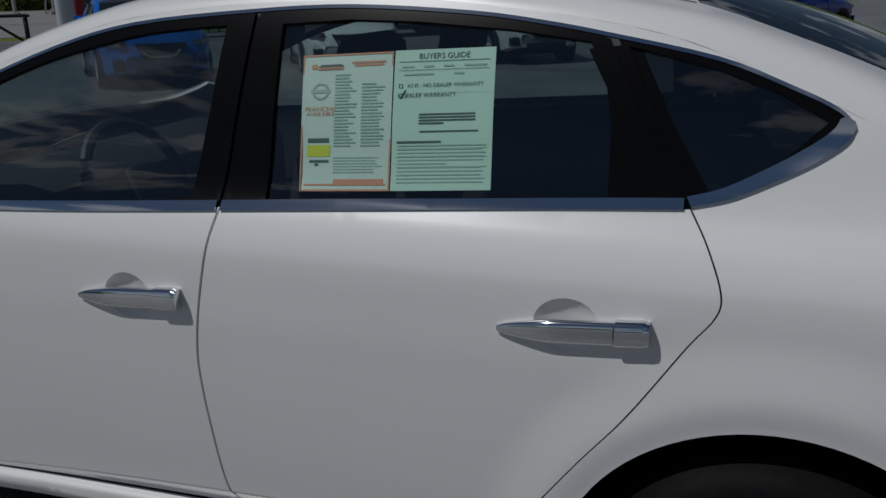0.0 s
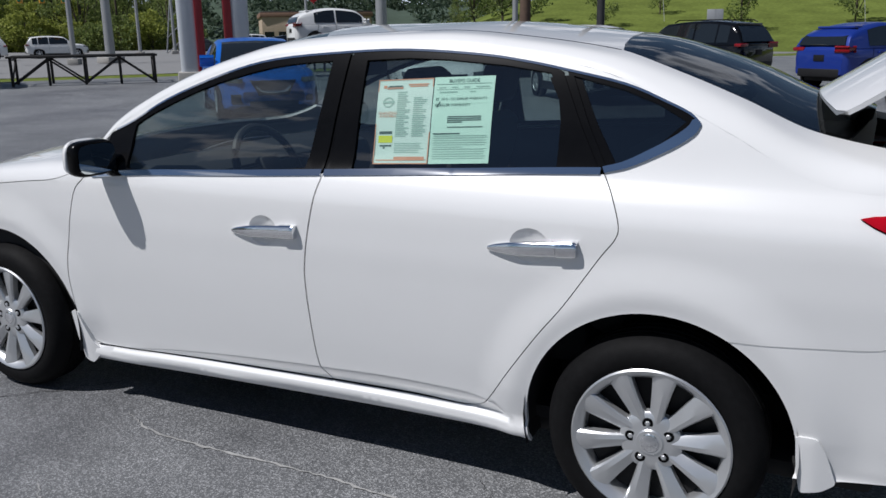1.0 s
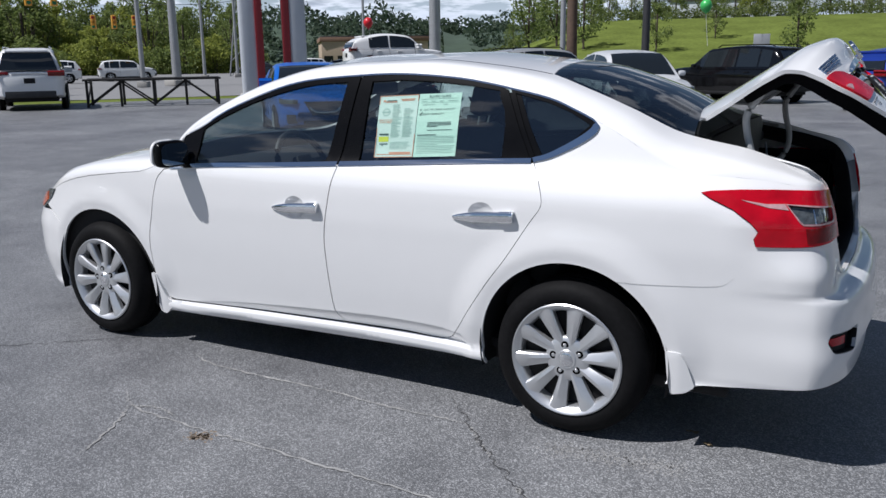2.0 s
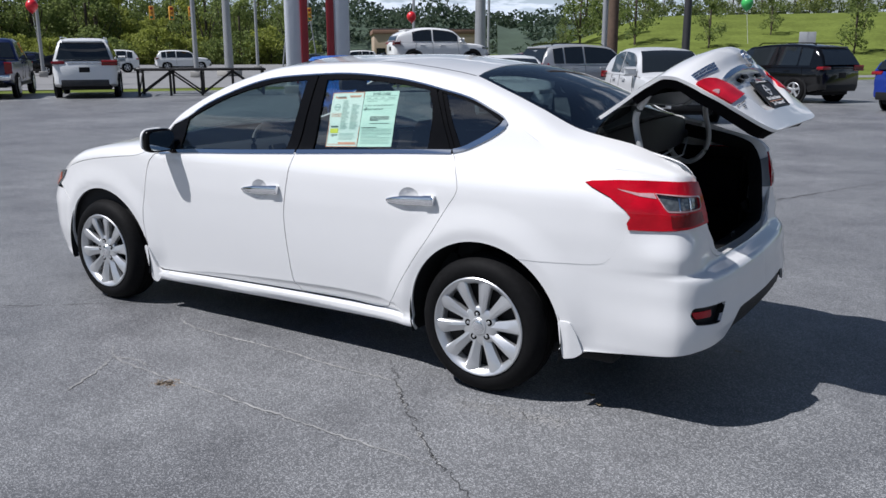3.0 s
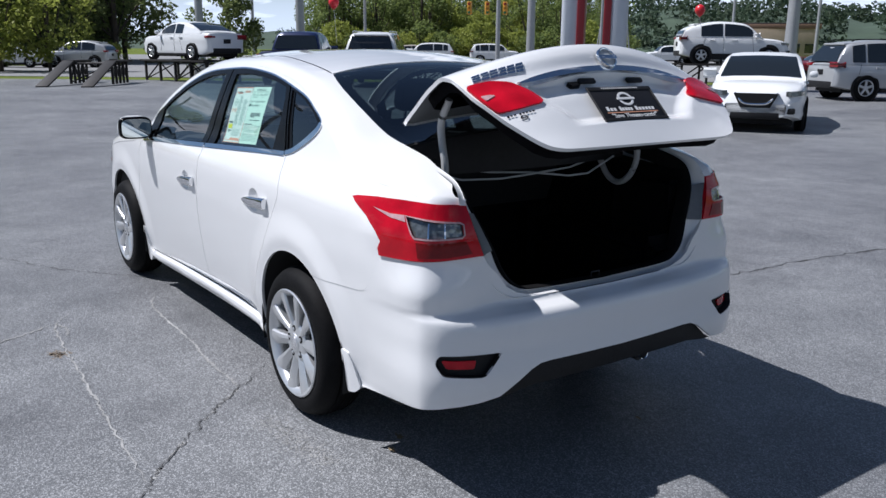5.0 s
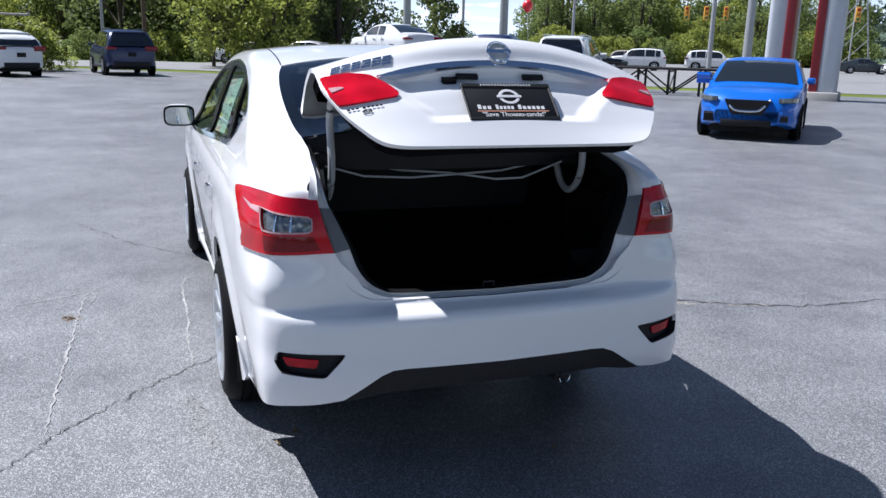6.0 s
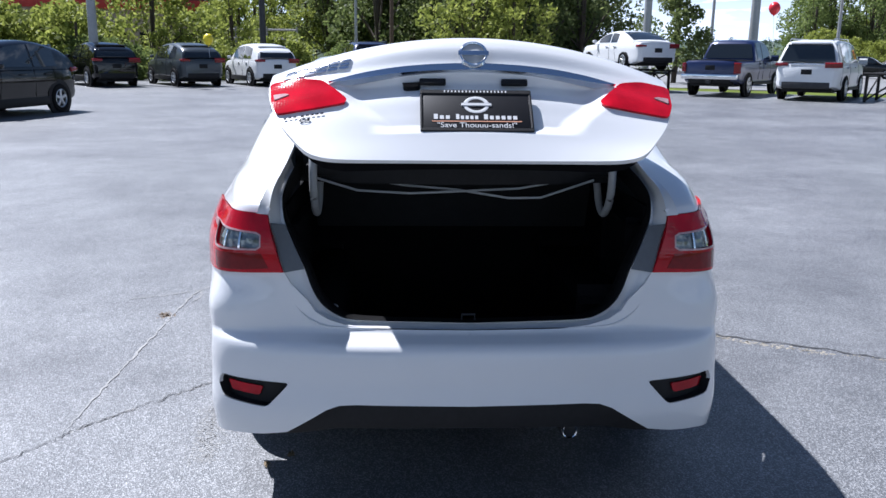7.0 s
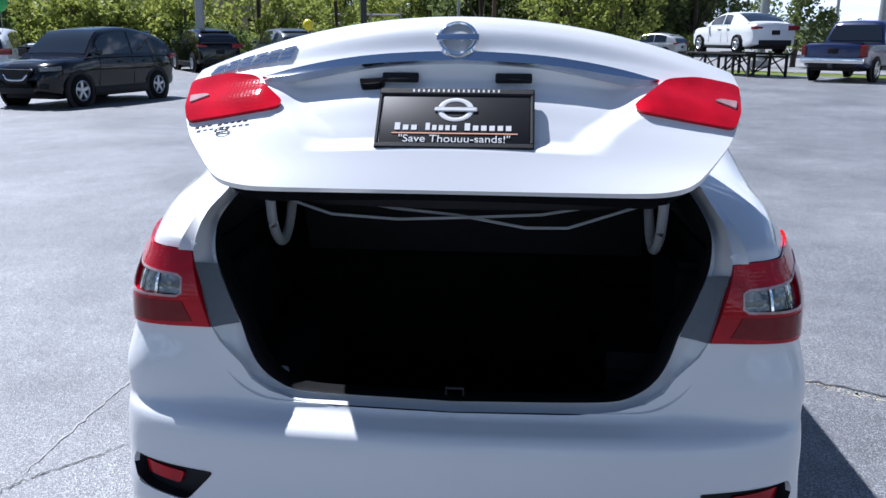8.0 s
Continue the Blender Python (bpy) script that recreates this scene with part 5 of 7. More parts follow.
for i in range(6):
    rows.append((0.37, 0.235 - 0.021 * i, 0.37 + 0.56 * rng.uniform(0.8, 1.0), 0.244 - 0.021 * i, GREYINK))
bars(rows, print_on(STL, 0.0012), None, left_sheet)
flat_text("FINANCING", 0.0125, print_on(STL, 0.0012), 0.215, 0.60, left_sheet, REDINK)
flat_text("AVAILABLE", 0.0125, print_on(STL, 0.0012), 0.215, 0.565, left_sheet, REDINK)
rows = [(0.05, 0.915, 0.95, 0.919, INK), (0.05, 0.855, 0.95, 0.858, INK), (0.05, 0.69, 0.95, 0.692, GREYINK), (0.05, 0.338, 0.5, 0.352, INK)]
for u, v, w in ((0.08, 0.875, 0.12), (0.30, 0.875, 0.1), (0.5, 0.875, 0.1), (0.7, 0.875, 0.22), (0.1, 0.82, 0.3), (0.6, 0.82, 0.1)):
    rows.append((u, v, u + w, v + 0.012, GREYINK))
for i in range(4):
    rows.append((0.27, 0.535 - 0.021 * i, 0.27 + (0.56 if i < 3 else 0.25), 0.546 - 0.021 * i, INK))
rows.append((0.28, 0.415, 0.86, 0.424, INK))
for i in range(11):
    v = 0.315 - 0.026 * i
    rows.append((0.06, v, 0.06 + rng.choice([0.5, 0.86, 0.88, 0.84]), v + 0.009, GREYINK))
for v in (0.30, 0.24, 0.17):
    rows.append((0.05, v - 0.004, 0.95, v - 0.001, INK))
for v in (0.745, 0.675):
    for a, b, c, d in ((0.055, v - 0.014, 0.095, v - 0.010), (0.055, v + 0.012, 0.095, v + 0.016), (0.055, v - 0.014, 0.062, v + 0.016), (0.088, v - 0.014, 0.095, v + 0.016)):
        rows.append((a, b, c, d, INK))
bars(rows, print_on(STR, 0.0012), None, right_sheet)
flat_text("BUYERS GUIDE", 0.0155, print_on(STR, 0.0012), 0.5, 0.952, right_sheet, INK)
flat_text("AS IS - NO DEALER WARRANTY", 0.0108, print_on(STR, 0.0012), 0.52, 0.745, right_sheet, INK)
flat_text("DEALER WARRANTY", 0.0118, print_on(STR, 0.0012), 0.36, 0.675, right_sheet, INK)
bm = bmesh.new()
sk = print_on(STR, 0.0016)
for a, b in (((0.05, 0.68), (0.075, 0.66)), ((0.075, 0.66), (0.125, 0.715))):
    p, q = [np.array([float(c) for c in sk(*w)]) for w in (a, b)]
    rod(p, q, 0.0012, 0.0012, 5, bm)
part("check_mark", bm, INK, right_sheet, "hand-drawn check mark")

# smooth shading ends on the curved panels
for ob in sedan.children:
    if ob.name.split(".")[0] in ("body_side", "fender", "front_door", "rear_door", "rear_bumper", "front_bumper"):
        ob.shadow_terminator_geometry_offset = 0.3


# ---- ground ----
ROAD_N = Vector((math.cos(radians(145)), math.sin(radians(145)), 0))


def ground_z(x, y):
    """Height of the ground: level round the sedan, a gentle rise towards the road, a grass bank beyond."""
    x, y = np.asarray(x, float), np.asarray(y, float)
    rise = 0.10 * smoothstep(-0.8 * x + 0.35 * y, 13, 23)
    r = np.hypot(x, y)
    a = np.degrees(np.arctan2(y, x))
    bank = 6.5 * smoothstep(r, 60, 118) * (1 - smoothstep(a, 108, 121)) * smoothstep(a, 20, 60)
    return rise + bank


def asphalt(name, base, stone, spec, rough):
    m = bpy.data.materials.new(name)
    m.use_nodes = True
    n, l = m.node_tree.nodes, m.node_tree.links
    p = n["Principled BSDF"]
    co = n.new("ShaderNodeTexCoord")

    def tex(scale, detail=4, rough_=0.6):
        t = n.new("ShaderNodeTexNoise")
        t.inputs["Scale"].default_value, t.inputs["Detail"].default_value, t.inputs["Roughness"].default_value = scale, detail, rough_
        l.new(co.outputs["Object"], t.inputs["Vector"])
        return t

    def ramp(src, a, b, c0, c1):
        r = n.new("ShaderNodeValToRGB")
        r.color_ramp.elements[0].position, r.color_ramp.elements[1].position = a, b
        r.color_ramp.elements[0].color, r.color_ramp.elements[1].color = (*c0, 1), (*c1, 1)
        l.new(src, r.inputs[0])
        return r.outputs[0]

    def mix(kind, fac, a, b):
        k = n.new("ShaderNodeMix"); k.data_type, k.blend_type = "RGBA", kind
        k.inputs["Factor"].default_value = fac
        l.new(a, k.inputs[6]); l.new(b, k.inputs[7])
        return k.outputs[2]
    cells = n.new("ShaderNodeTexVoronoi"); cells.inputs["Scale"].default_value = 210
    l.new(co.outputs["Object"], cells.inputs["Vector"])
    sep = n.new("ShaderNodeSeparateColor")
    l.new(cells.outputs["Color"], sep.inputs[0])
    speck = ramp(sep.outputs[0], 0.50, 1.0, base, stone)
    big = ramp(tex(0.55, 7, 0.62).outputs["Fac"], 0.34, 0.68, (0.72, 0.72, 0.73), (1.22, 1.22, 1.2))
    mid = ramp(tex(3.1, 6).outputs["Fac"], 0.3, 0.7, (0.85, 0.85, 0.85), (1.15, 1.15, 1.14))
    fine = ramp(tex(130, 3).outputs["Fac"], 0.3, 0.7, (0.76, 0.76, 0.76), (1.24, 1.24, 1.24))
    c = mix("MULTIPLY", 1, speck, big)
    c = mix("MULTIPLY", 1, c, mid)
    c = mix("MULTIPLY", 1, c, fine)
    l.new(c, p.inputs["Base Color"])
    p.inputs["Roughness"].default_value = rough
    p.inputs["Specular IOR Level"].default_value = spec
    b1 = n.new("ShaderNodeBump"); b1.inputs["Strength"].default_value, b1.inputs["Distance"].default_value = 0.38, 0.005
    l.new(cells.outputs["Distance"], b1.inputs["Height"])
    b2 = n.new("ShaderNodeBump"); b2.inputs["Strength"].default_value, b2.inputs["Distance"].default_value = 0.3, 0.02
    l.new(tex(9, 5).outputs["Fac"], b2.inputs["Height"]); l.new(b1.outputs[0], b2.inputs["Normal"])
    l.new(b2.outputs[0], p.inputs["Normal"])
    return m


ASPHALT = asphalt("lot_asphalt", (0.112, 0.115, 0.121), (0.33, 0.334, 0.344), 0.40, 0.46)
ROADMAT = material("road_asphalt", (0.20, 0.20, 0.20), 0.85, vary=0.12, scale=8, bump=0.2, bump_scale=60)
GRASS = material("mown_grass", (0.115, 0.145, 0.032), 1.0, vary=0.4, scale=3.0, bump=0.5, bump_scale=40, spec=0.05)
KERB = material("kerb_concrete", (0.33, 0.32, 0.30), 0.9, vary=0.15, scale=20, bump=0.2, bump_scale=120)
CRACKMAT = material("crack_dirt", (0.055, 0.055, 0.056), 0.95, vary=0.3, scale=60)
DUSTMAT = material("pale_dust_line", (0.30, 0.298, 0.29), 0.9, vary=0.35, scale=25)
STAINMAT = material("brown_stain", (0.24, 0.19, 0.14), 0.9, vary=0.3, scale=40)
SOILMAT = material("dry_soil", (0.34, 0.31, 0.25), 0.95, vary=0.3, scale=40)


def sheet_grid(name, xs, ys, mask, dz, mat, label, category):
    """A piece of the ground over a grid of x and y."""
    gx, gy = np.meshgrid(xs, ys, indexing="ij")
    gz = ground_z(gx, gy) + dz
    idx = np.arange(gx.size).reshape(gx.shape)
    cx, cy = (gx[:-1, :-1] + gx[1:, 1:]) / 2, (gy[:-1, :-1] + gy[1:, 1:]) / 2
    keep = mask(cx, cy)
    q = np.stack([idx[:-1, :-1], idx[1:, :-1], idx[1:, 1:], idx[:-1, 1:]], -1)[keep]
    used = np.unique(q)
    back = np.full(gx.size, -1)
    back[used] = np.arange(len(used))
    me = bpy.data.meshes.new(name)
    me.from_pydata(np.column_stack([gx.ravel(), gy.ravel(), gz.ravel()])[used].tolist(), [], back[q].tolist())
    me.polygons.foreach_set("use_smooth", [True] * len(me.polygons))
    me.update()
    return shape(name, me, mat, label, category, kind="structure")


far = np.unique(np.concatenate([-np.geomspace(130, 3000, 16), np.linspace(-130, 130, 88), np.geomspace(130, 3000, 16)]))
sheet_grid("ground", far, far, lambda x, y: np.ones_like(x, bool), -0.06, GRASS, "mown green grass ground and bank", "ground")


def strip_sheet(name, a0, a1, n0, n1, dz, mat, label, category, na=60, nn=12, keep=None):
    """A band along the road: a runs along it, n across."""
    t = Vector((-ROAD_N.y, ROAD_N.x, 0))
    vs, fs = [], []
    for i in range(na + 1):
        for j in range(nn + 1):
            a, d = a0 + (a1 - a0) * i / na, n0 + (n1 - n0) * j / nn
            p = ROAD_N * d + t * a
            vs.append((p.x, p.y, float(ground_z(p.x, p.y)) + dz))
    for i in range(na):
        for j in range(nn):
            k = i * (nn + 1) + j
            mid = ROAD_N * (n0 + (n1 - n0) * (j + 0.5) / nn) + t * (a0 + (a1 - a0) * (i + 0.5) / na)
            if keep is None or keep(mid):
                fs.append((k, k + 1, k + nn + 2, k + nn + 1))
    me = bpy.data.meshes.new(name)
    me.from_pydata(vs, [], fs)
    me.polygons.foreach_set("use_smooth", [True] * len(me.polygons))
    me.update()
    if me.polygons[0].normal.z < 0:
        me.flip_normals()
    return shape(name, me, mat, label, category, kind="structure")


LOT_EDGE = 31.0
strip_sheet("pavement", -75, 75, -60, LOT_EDGE, 0.0, ASPHALT, "dark grey sealed asphalt of the car lot", "pavement", 75, 42)
strip_sheet("kerb", -75, 75, LOT_EDGE, LOT_EDGE + 0.16, 0.11, KERB, "low pale concrete kerb", "kerb", 75, 1)
strip_sheet("road", -260, 160, 35, 126, -0.03, ROADMAT, "wide pale grey road and forecourts", "road", 140, 26, lambda p: (math.degrees(math.atan2(p.y, p.x)) % 360 > 121.5 and math.degrees(math.atan2(p.y, p.x)) % 360 < 172) or 40 < p.xy.length < 60)


def ribbon(points, width, name, mat, label, dz=0.004, jitter=0.0, seed=1, along_w=True):
    """A narrow flat streak on the asphalt."""
    rng = random.Random(seed)
    pts = smooth_chain([(x, y, 0) for x, y in points], 14)
    bm = bmesh.new()
    rows = []
    for i, p in enumerate(pts):
        d = pts[min(i + 1, len(pts) - 1)] - pts[max(i - 1, 0)]
        nrm = Vector((-d.y, d.x, 0)).normalized()
        w = width * (0.35 + rng.random()) * min(1, 6 * i / len(pts) + 0.15, 6 * (len(pts) - 1 - i) / len(pts) + 0.15)
        o = nrm * rng.uniform(-jitter, jitter)
        rows.append([bm.verts.new((*(p + o + nrm * s * w / 2)[:2], float(ground_z(p.x, p.y)) + dz)) for s in (-1, 1)])
    for a, b in zip(rows, rows[1:]):
        bm.faces.new((a[0], a[1], b[1], b[0]))
    bmesh.ops.recalc_face_normals(bm, faces=bm.faces[:])
    for f in bm.faces:
        if f.normal.z < 0:
            f.normal_flip()
    return shape(name, bm, mat, label, "ground mark", kind="structure")


ribbon([(-0.62, -0.70), (-0.44, -0.89), (-0.27, -1.08), (-0.05, -1.28), (0.18, -1.48), (0.40, -1.62), (0.75, -1.85), (1.2, -2.1), (1.8, -2.6)], 0.0055, "crack", CRACKMAT, "dark winding crack in the asphalt", jitter=0.014, seed=3)
ribbon([(-1.2, 1.1), (-0.92, 1.44), (-0.70, 1.92), (-0.40, 2.5), (-0.34, 3.2), (-0.22, 4.1), (0.0, 5.1), (0.4, 6.1), (0.9, 7.4)], 0.014, "crack", CRACKMAT, "dark winding crack in the asphalt", jitter=0.02, seed=4)
ribbon([(-3.9, -1.72), (-3.48, -1.50), (-3.0, -1.24), (-2.6, -0.92), (-2.2, -0.5)], 0.007, "crack", CRACKMAT, "dark winding crack in the asphalt", jitter=0.014, seed=5)
ribbon([(-2.05, -0.86), (-1.84, -0.94), (-1.5, -0.955), (-1.1, -0.95), (-0.78, -0.97), (-0.5, -0.96), (-0.38, -0.97)], 0.011, "chalk_line", DUSTMAT, "pale dried water line on the asphalt", jitter=0.006, seed=7)
ribbon([(-1.95, -1.36), (-1.75, -1.49), (-1.35, -1.52), (-1.07, -1.52), (-0.63, -1.53), (-0.2, -1.54), (0.25, -1.55)], 0.010, "chalk_line", DUSTMAT, "pale dried water line on the asphalt", jitter=0.008, seed=8)
ribbon([(-1.57, -1.90), (-1.66, -1.68), (-1.78, -1.49)], 0.012, "chalk_line", DUSTMAT, "pale dried water line on the asphalt", jitter=0.008, seed=9)
ribbon([(-1.78, -1.49), (-1.65, -1.45), (-1.52, -1.47)], 0.009, "chalk_line", DUSTMAT, "pale dried water line on the asphalt", jitter=0.006, seed=10)


def flakes(line, spread, n, size, mat, label, seed):
    """Many small flat scraps scattered about a line on the asphalt, thinning outward."""
    rng = random.Random(seed)
    bm = bmesh.new()
    for _ in range(n):
        f = rng.random() * (len(line) - 1)
        i = int(f)
        (ax, ay), (bx, by) = line[i], line[i + 1]
        cx, cy = ax + (bx - ax) * (f - i) + rng.gauss(0, spread), ay + (by - ay) * (f - i) + rng.gauss(0, spread)
        r, turn = size * rng.uniform(0.35, 1.3), rng.uniform(0, 6.28)
        bm.faces.new([bm.verts.new((cx + r * rng.uniform(0.6, 1.2) * math.cos(turn + a), cy + r * rng.uniform(0.6, 1.2) * math.sin(turn + a), float(ground_z(cx, cy)) + 0.0012)) for a in (0, 1.26, 2.51, 3.77, 5.03)])
    return shape("grit", bm, mat, label, "ground mark", kind="stuff")


flakes([(-0.02, -1.00), (0.10, -0.98), (0.24, -0.98), (0.36, -0.95), (0.48, -0.95)], 0.035, 900, 0.0042, DUSTMAT, "pale scuffed patch of asphalt beside the tyre", 31)
flakes([(-0.36, -0.98), (-0.27, -1.08), (-0.14, -1.20)], 0.005, 50, 0.006, DUSTMAT, "pale grit along a crack", 32)
flakes([(0.0, -1.33), (0.10, -1.42), (0.23, -1.52)], 0.005, 44, 0.006, DUSTMAT, "pale grit along a crack", 33)
flakes([(-1.31, -1.58), (-1.24, -1.55)], 0.018, 120, 0.007, STAINMAT, "brown stain of crushed leaf on the asphalt", 34)
flakes([(-0.95, 1.40), (-0.77, 1.63), (-0.62, 1.93), (-0.45, 2.4)], 0.016, 200, 0.008, SOILMAT, "dry soil and grass bits along a crack", 35)
LEAFMAT = material("dry_leaf", (0.20, 0.15, 0.085), 0.8, vary=0.3, scale=60)


def dry_leaf(x, y, r, seed):
    rng = random.Random(seed)
    bm = bmesh.new()
    c = bm.verts.new((0, 0, 0.006))
    ring = [bm.verts.new((r * rng.uniform(0.6, 1.1) * math.cos(a), 0.6 * r * rng.uniform(0.6, 1.1) * math.sin(a), rng.uniform(0.002, 0.012))) for a in np.linspace(0, 2 * math.pi, 12, endpoint=False)]
    for a, b in zip(ring, ring[1:] + ring[:1]):
        bm.faces.new((c, a, b))
    ob = shape("flattened_leaf", bm, LEAFMAT, "flattened brown leaf on the asphalt", "leaf", group="leaves on the lot")
    ob.location = (x, y, float(ground_z(x, y)) + 0.003)


for i, (x, y, r) in enumerate(((-0.93, 7.62, 0.09), (0.45, -0.62, 0.03), (0.52, -0.70, 0.02), (0.86, 0.30, 0.02))):
    dry_leaf(x, y, r, 20 + i)


# ---- other vehicles on the lot ----
def paint(name, color, metal=0.0):
    return material(name, color, 0.30, metal, coat=0.4, vary=0.03, scale=5)


P_WHITE = paint("fleet_white", (0.72, 0.73, 0.73))
P_SILVER = paint("silver_paint", (0.46, 0.47, 0.48), 0.4)
P_PALE = paint("pale_silver_paint", (0.62, 0.63, 0.64), 0.2)
P_BLACK = material("black_paint", (0.004, 0.004, 0.0045), 0.10, coat=0.3, spec=0.4, vary=0.03, scale=5)
P_GREY = paint("graphite_paint", (0.05, 0.06, 0.068), 0.3)
P_NAVY = paint("navy_paint", (0.010, 0.020, 0.075), 0.2)
P_BLUE = paint("bright_blue_paint", (0.010, 0.13, 0.55), 0.2)
P_ROYAL = paint("royal_blue_paint", (0.012, 0.035, 0.25), 0.2)
P_RED = paint("dark_red_paint", (0.16, 0.010, 0.014), 0.2)
P_TAN = paint("tan_paint", (0.40, 0.36, 0.30))
FARGLASS = material("vehicle_glass", (0.012, 0.015, 0.017), 0.03, coat=0.6, spec=0.6)

FARRED = material("far_red_lens", (0.20, 0.006, 0.010), 0.15, coat=0.3, vary=0.3, scale=25)

KINDS = {
    # length, half width, height, wheelbase, rear overhang, wheel radius, body floor, belt, hood, profile of the roof as (share of length, height share)
    "compact_suv": dict(L=4.30, w=0.88, H=1.63, wb=2.62, ro=0.82, R=0.335, floor=0.24, belt=1.03, hood=0.985, deck=None, cab=(0.255, 0.43, 0.845, 0.985), clad=True),
    "large_suv": dict(L=4.82, w=0.97, H=1.78, wb=2.92, ro=0.95, R=0.385, floor=0.30, belt=1.10, hood=1.12, deck=None, cab=(0.25, 0.41, 0.90, 0.99), clad=False),
    "full_suv": dict(L=5.30, w=1.01, H=1.92, wb=3.08, ro=1.15, R=0.41, floor=0.34, belt=1.18, hood=1.18, deck=None, cab=(0.26, 0.40, 0.95, 0.99), clad=False),
    "sedan": dict(L=4.75, w=0.90, H=1.45, wb=2.74, ro=1.05, R=0.33, floor=0.20, belt=0.98, hood=0.93, deck=1.02, cab=(0.27, 0.45, 0.68, 0.90), clad=False),
    "pickup": dict(L=5.80, w=1.01, H=1.95, wb=3.55, ro=1.20, R=0.41, floor=0.42, belt=1.25, hood=1.24, deck=1.22, cab=(0.25, 0.37, 0.605, 0.655), clad=False),
}
TYRE_MESH, RIM_MESH = {}, {}


def lot_wheel(parent, x, y, R, out):
    if R not in TYRE_MESH:
        TYRE_MESH[R] = to_mesh(lathe([(R * 0.62, 0.10), (R * 0.75, 0.112), (R * 0.93, 0.105), (R, 0.08), (R, -0.08), (R * 0.93, -0.105), (R * 0.62, -0.10)], 28), "tyre", angle=35)
        TYRE_MESH[R].materials.append(RUBBER)
        bm = lathe([(R * 0.64, 0.104), (R * 0.60, 0.112), (R * 0.57, 0.10), (R * 0.56, 0.05), (0.0, 0.045)], 28)
        me = to_mesh(bm, "rim", angle=35)
        me.materials.append(ALLOY)
        sp = bmesh.new()
        for k in range(5):
            cuboid((-0.035, 0.05, 0.03), (0.035, 0.10, R * 0.58), 0.008, sp, Matrix.Rotation(2 * math.pi * k / 5, 4, "Y"), seg=1)
        cuboid((-0.06, 0.05, -0.06), (0.06, 0.105, 0.06), 0.02, sp, seg=1)
        sm = to_mesh(sp, "spokes", angle=35)
        sm.materials.append(ALLOY)
        dk = to_mesh(lathe([(0.0, 0.062), (R * 0.555, 0.062)], 24), "backing")
        dk.materials.append(BLACKPLASTIC)
        RIM_MESH[R] = (me, sm, dk)
    tyre = part("wheel", TYRE_MESH[R], None, parent, "black tyre on an alloy wheel")
    tyre.matrix_basis = Matrix.Translation((x, y, R)) @ (Matrix.Rotation(math.pi, 4, "Z") if out < 0 else Matrix.Identity(4))
    for nm, me in zip(("rim", "spokes", "backing"), RIM_MESH[R]):
        part(nm, me, None, tyre, "silver alloy wheel")
    return tyre


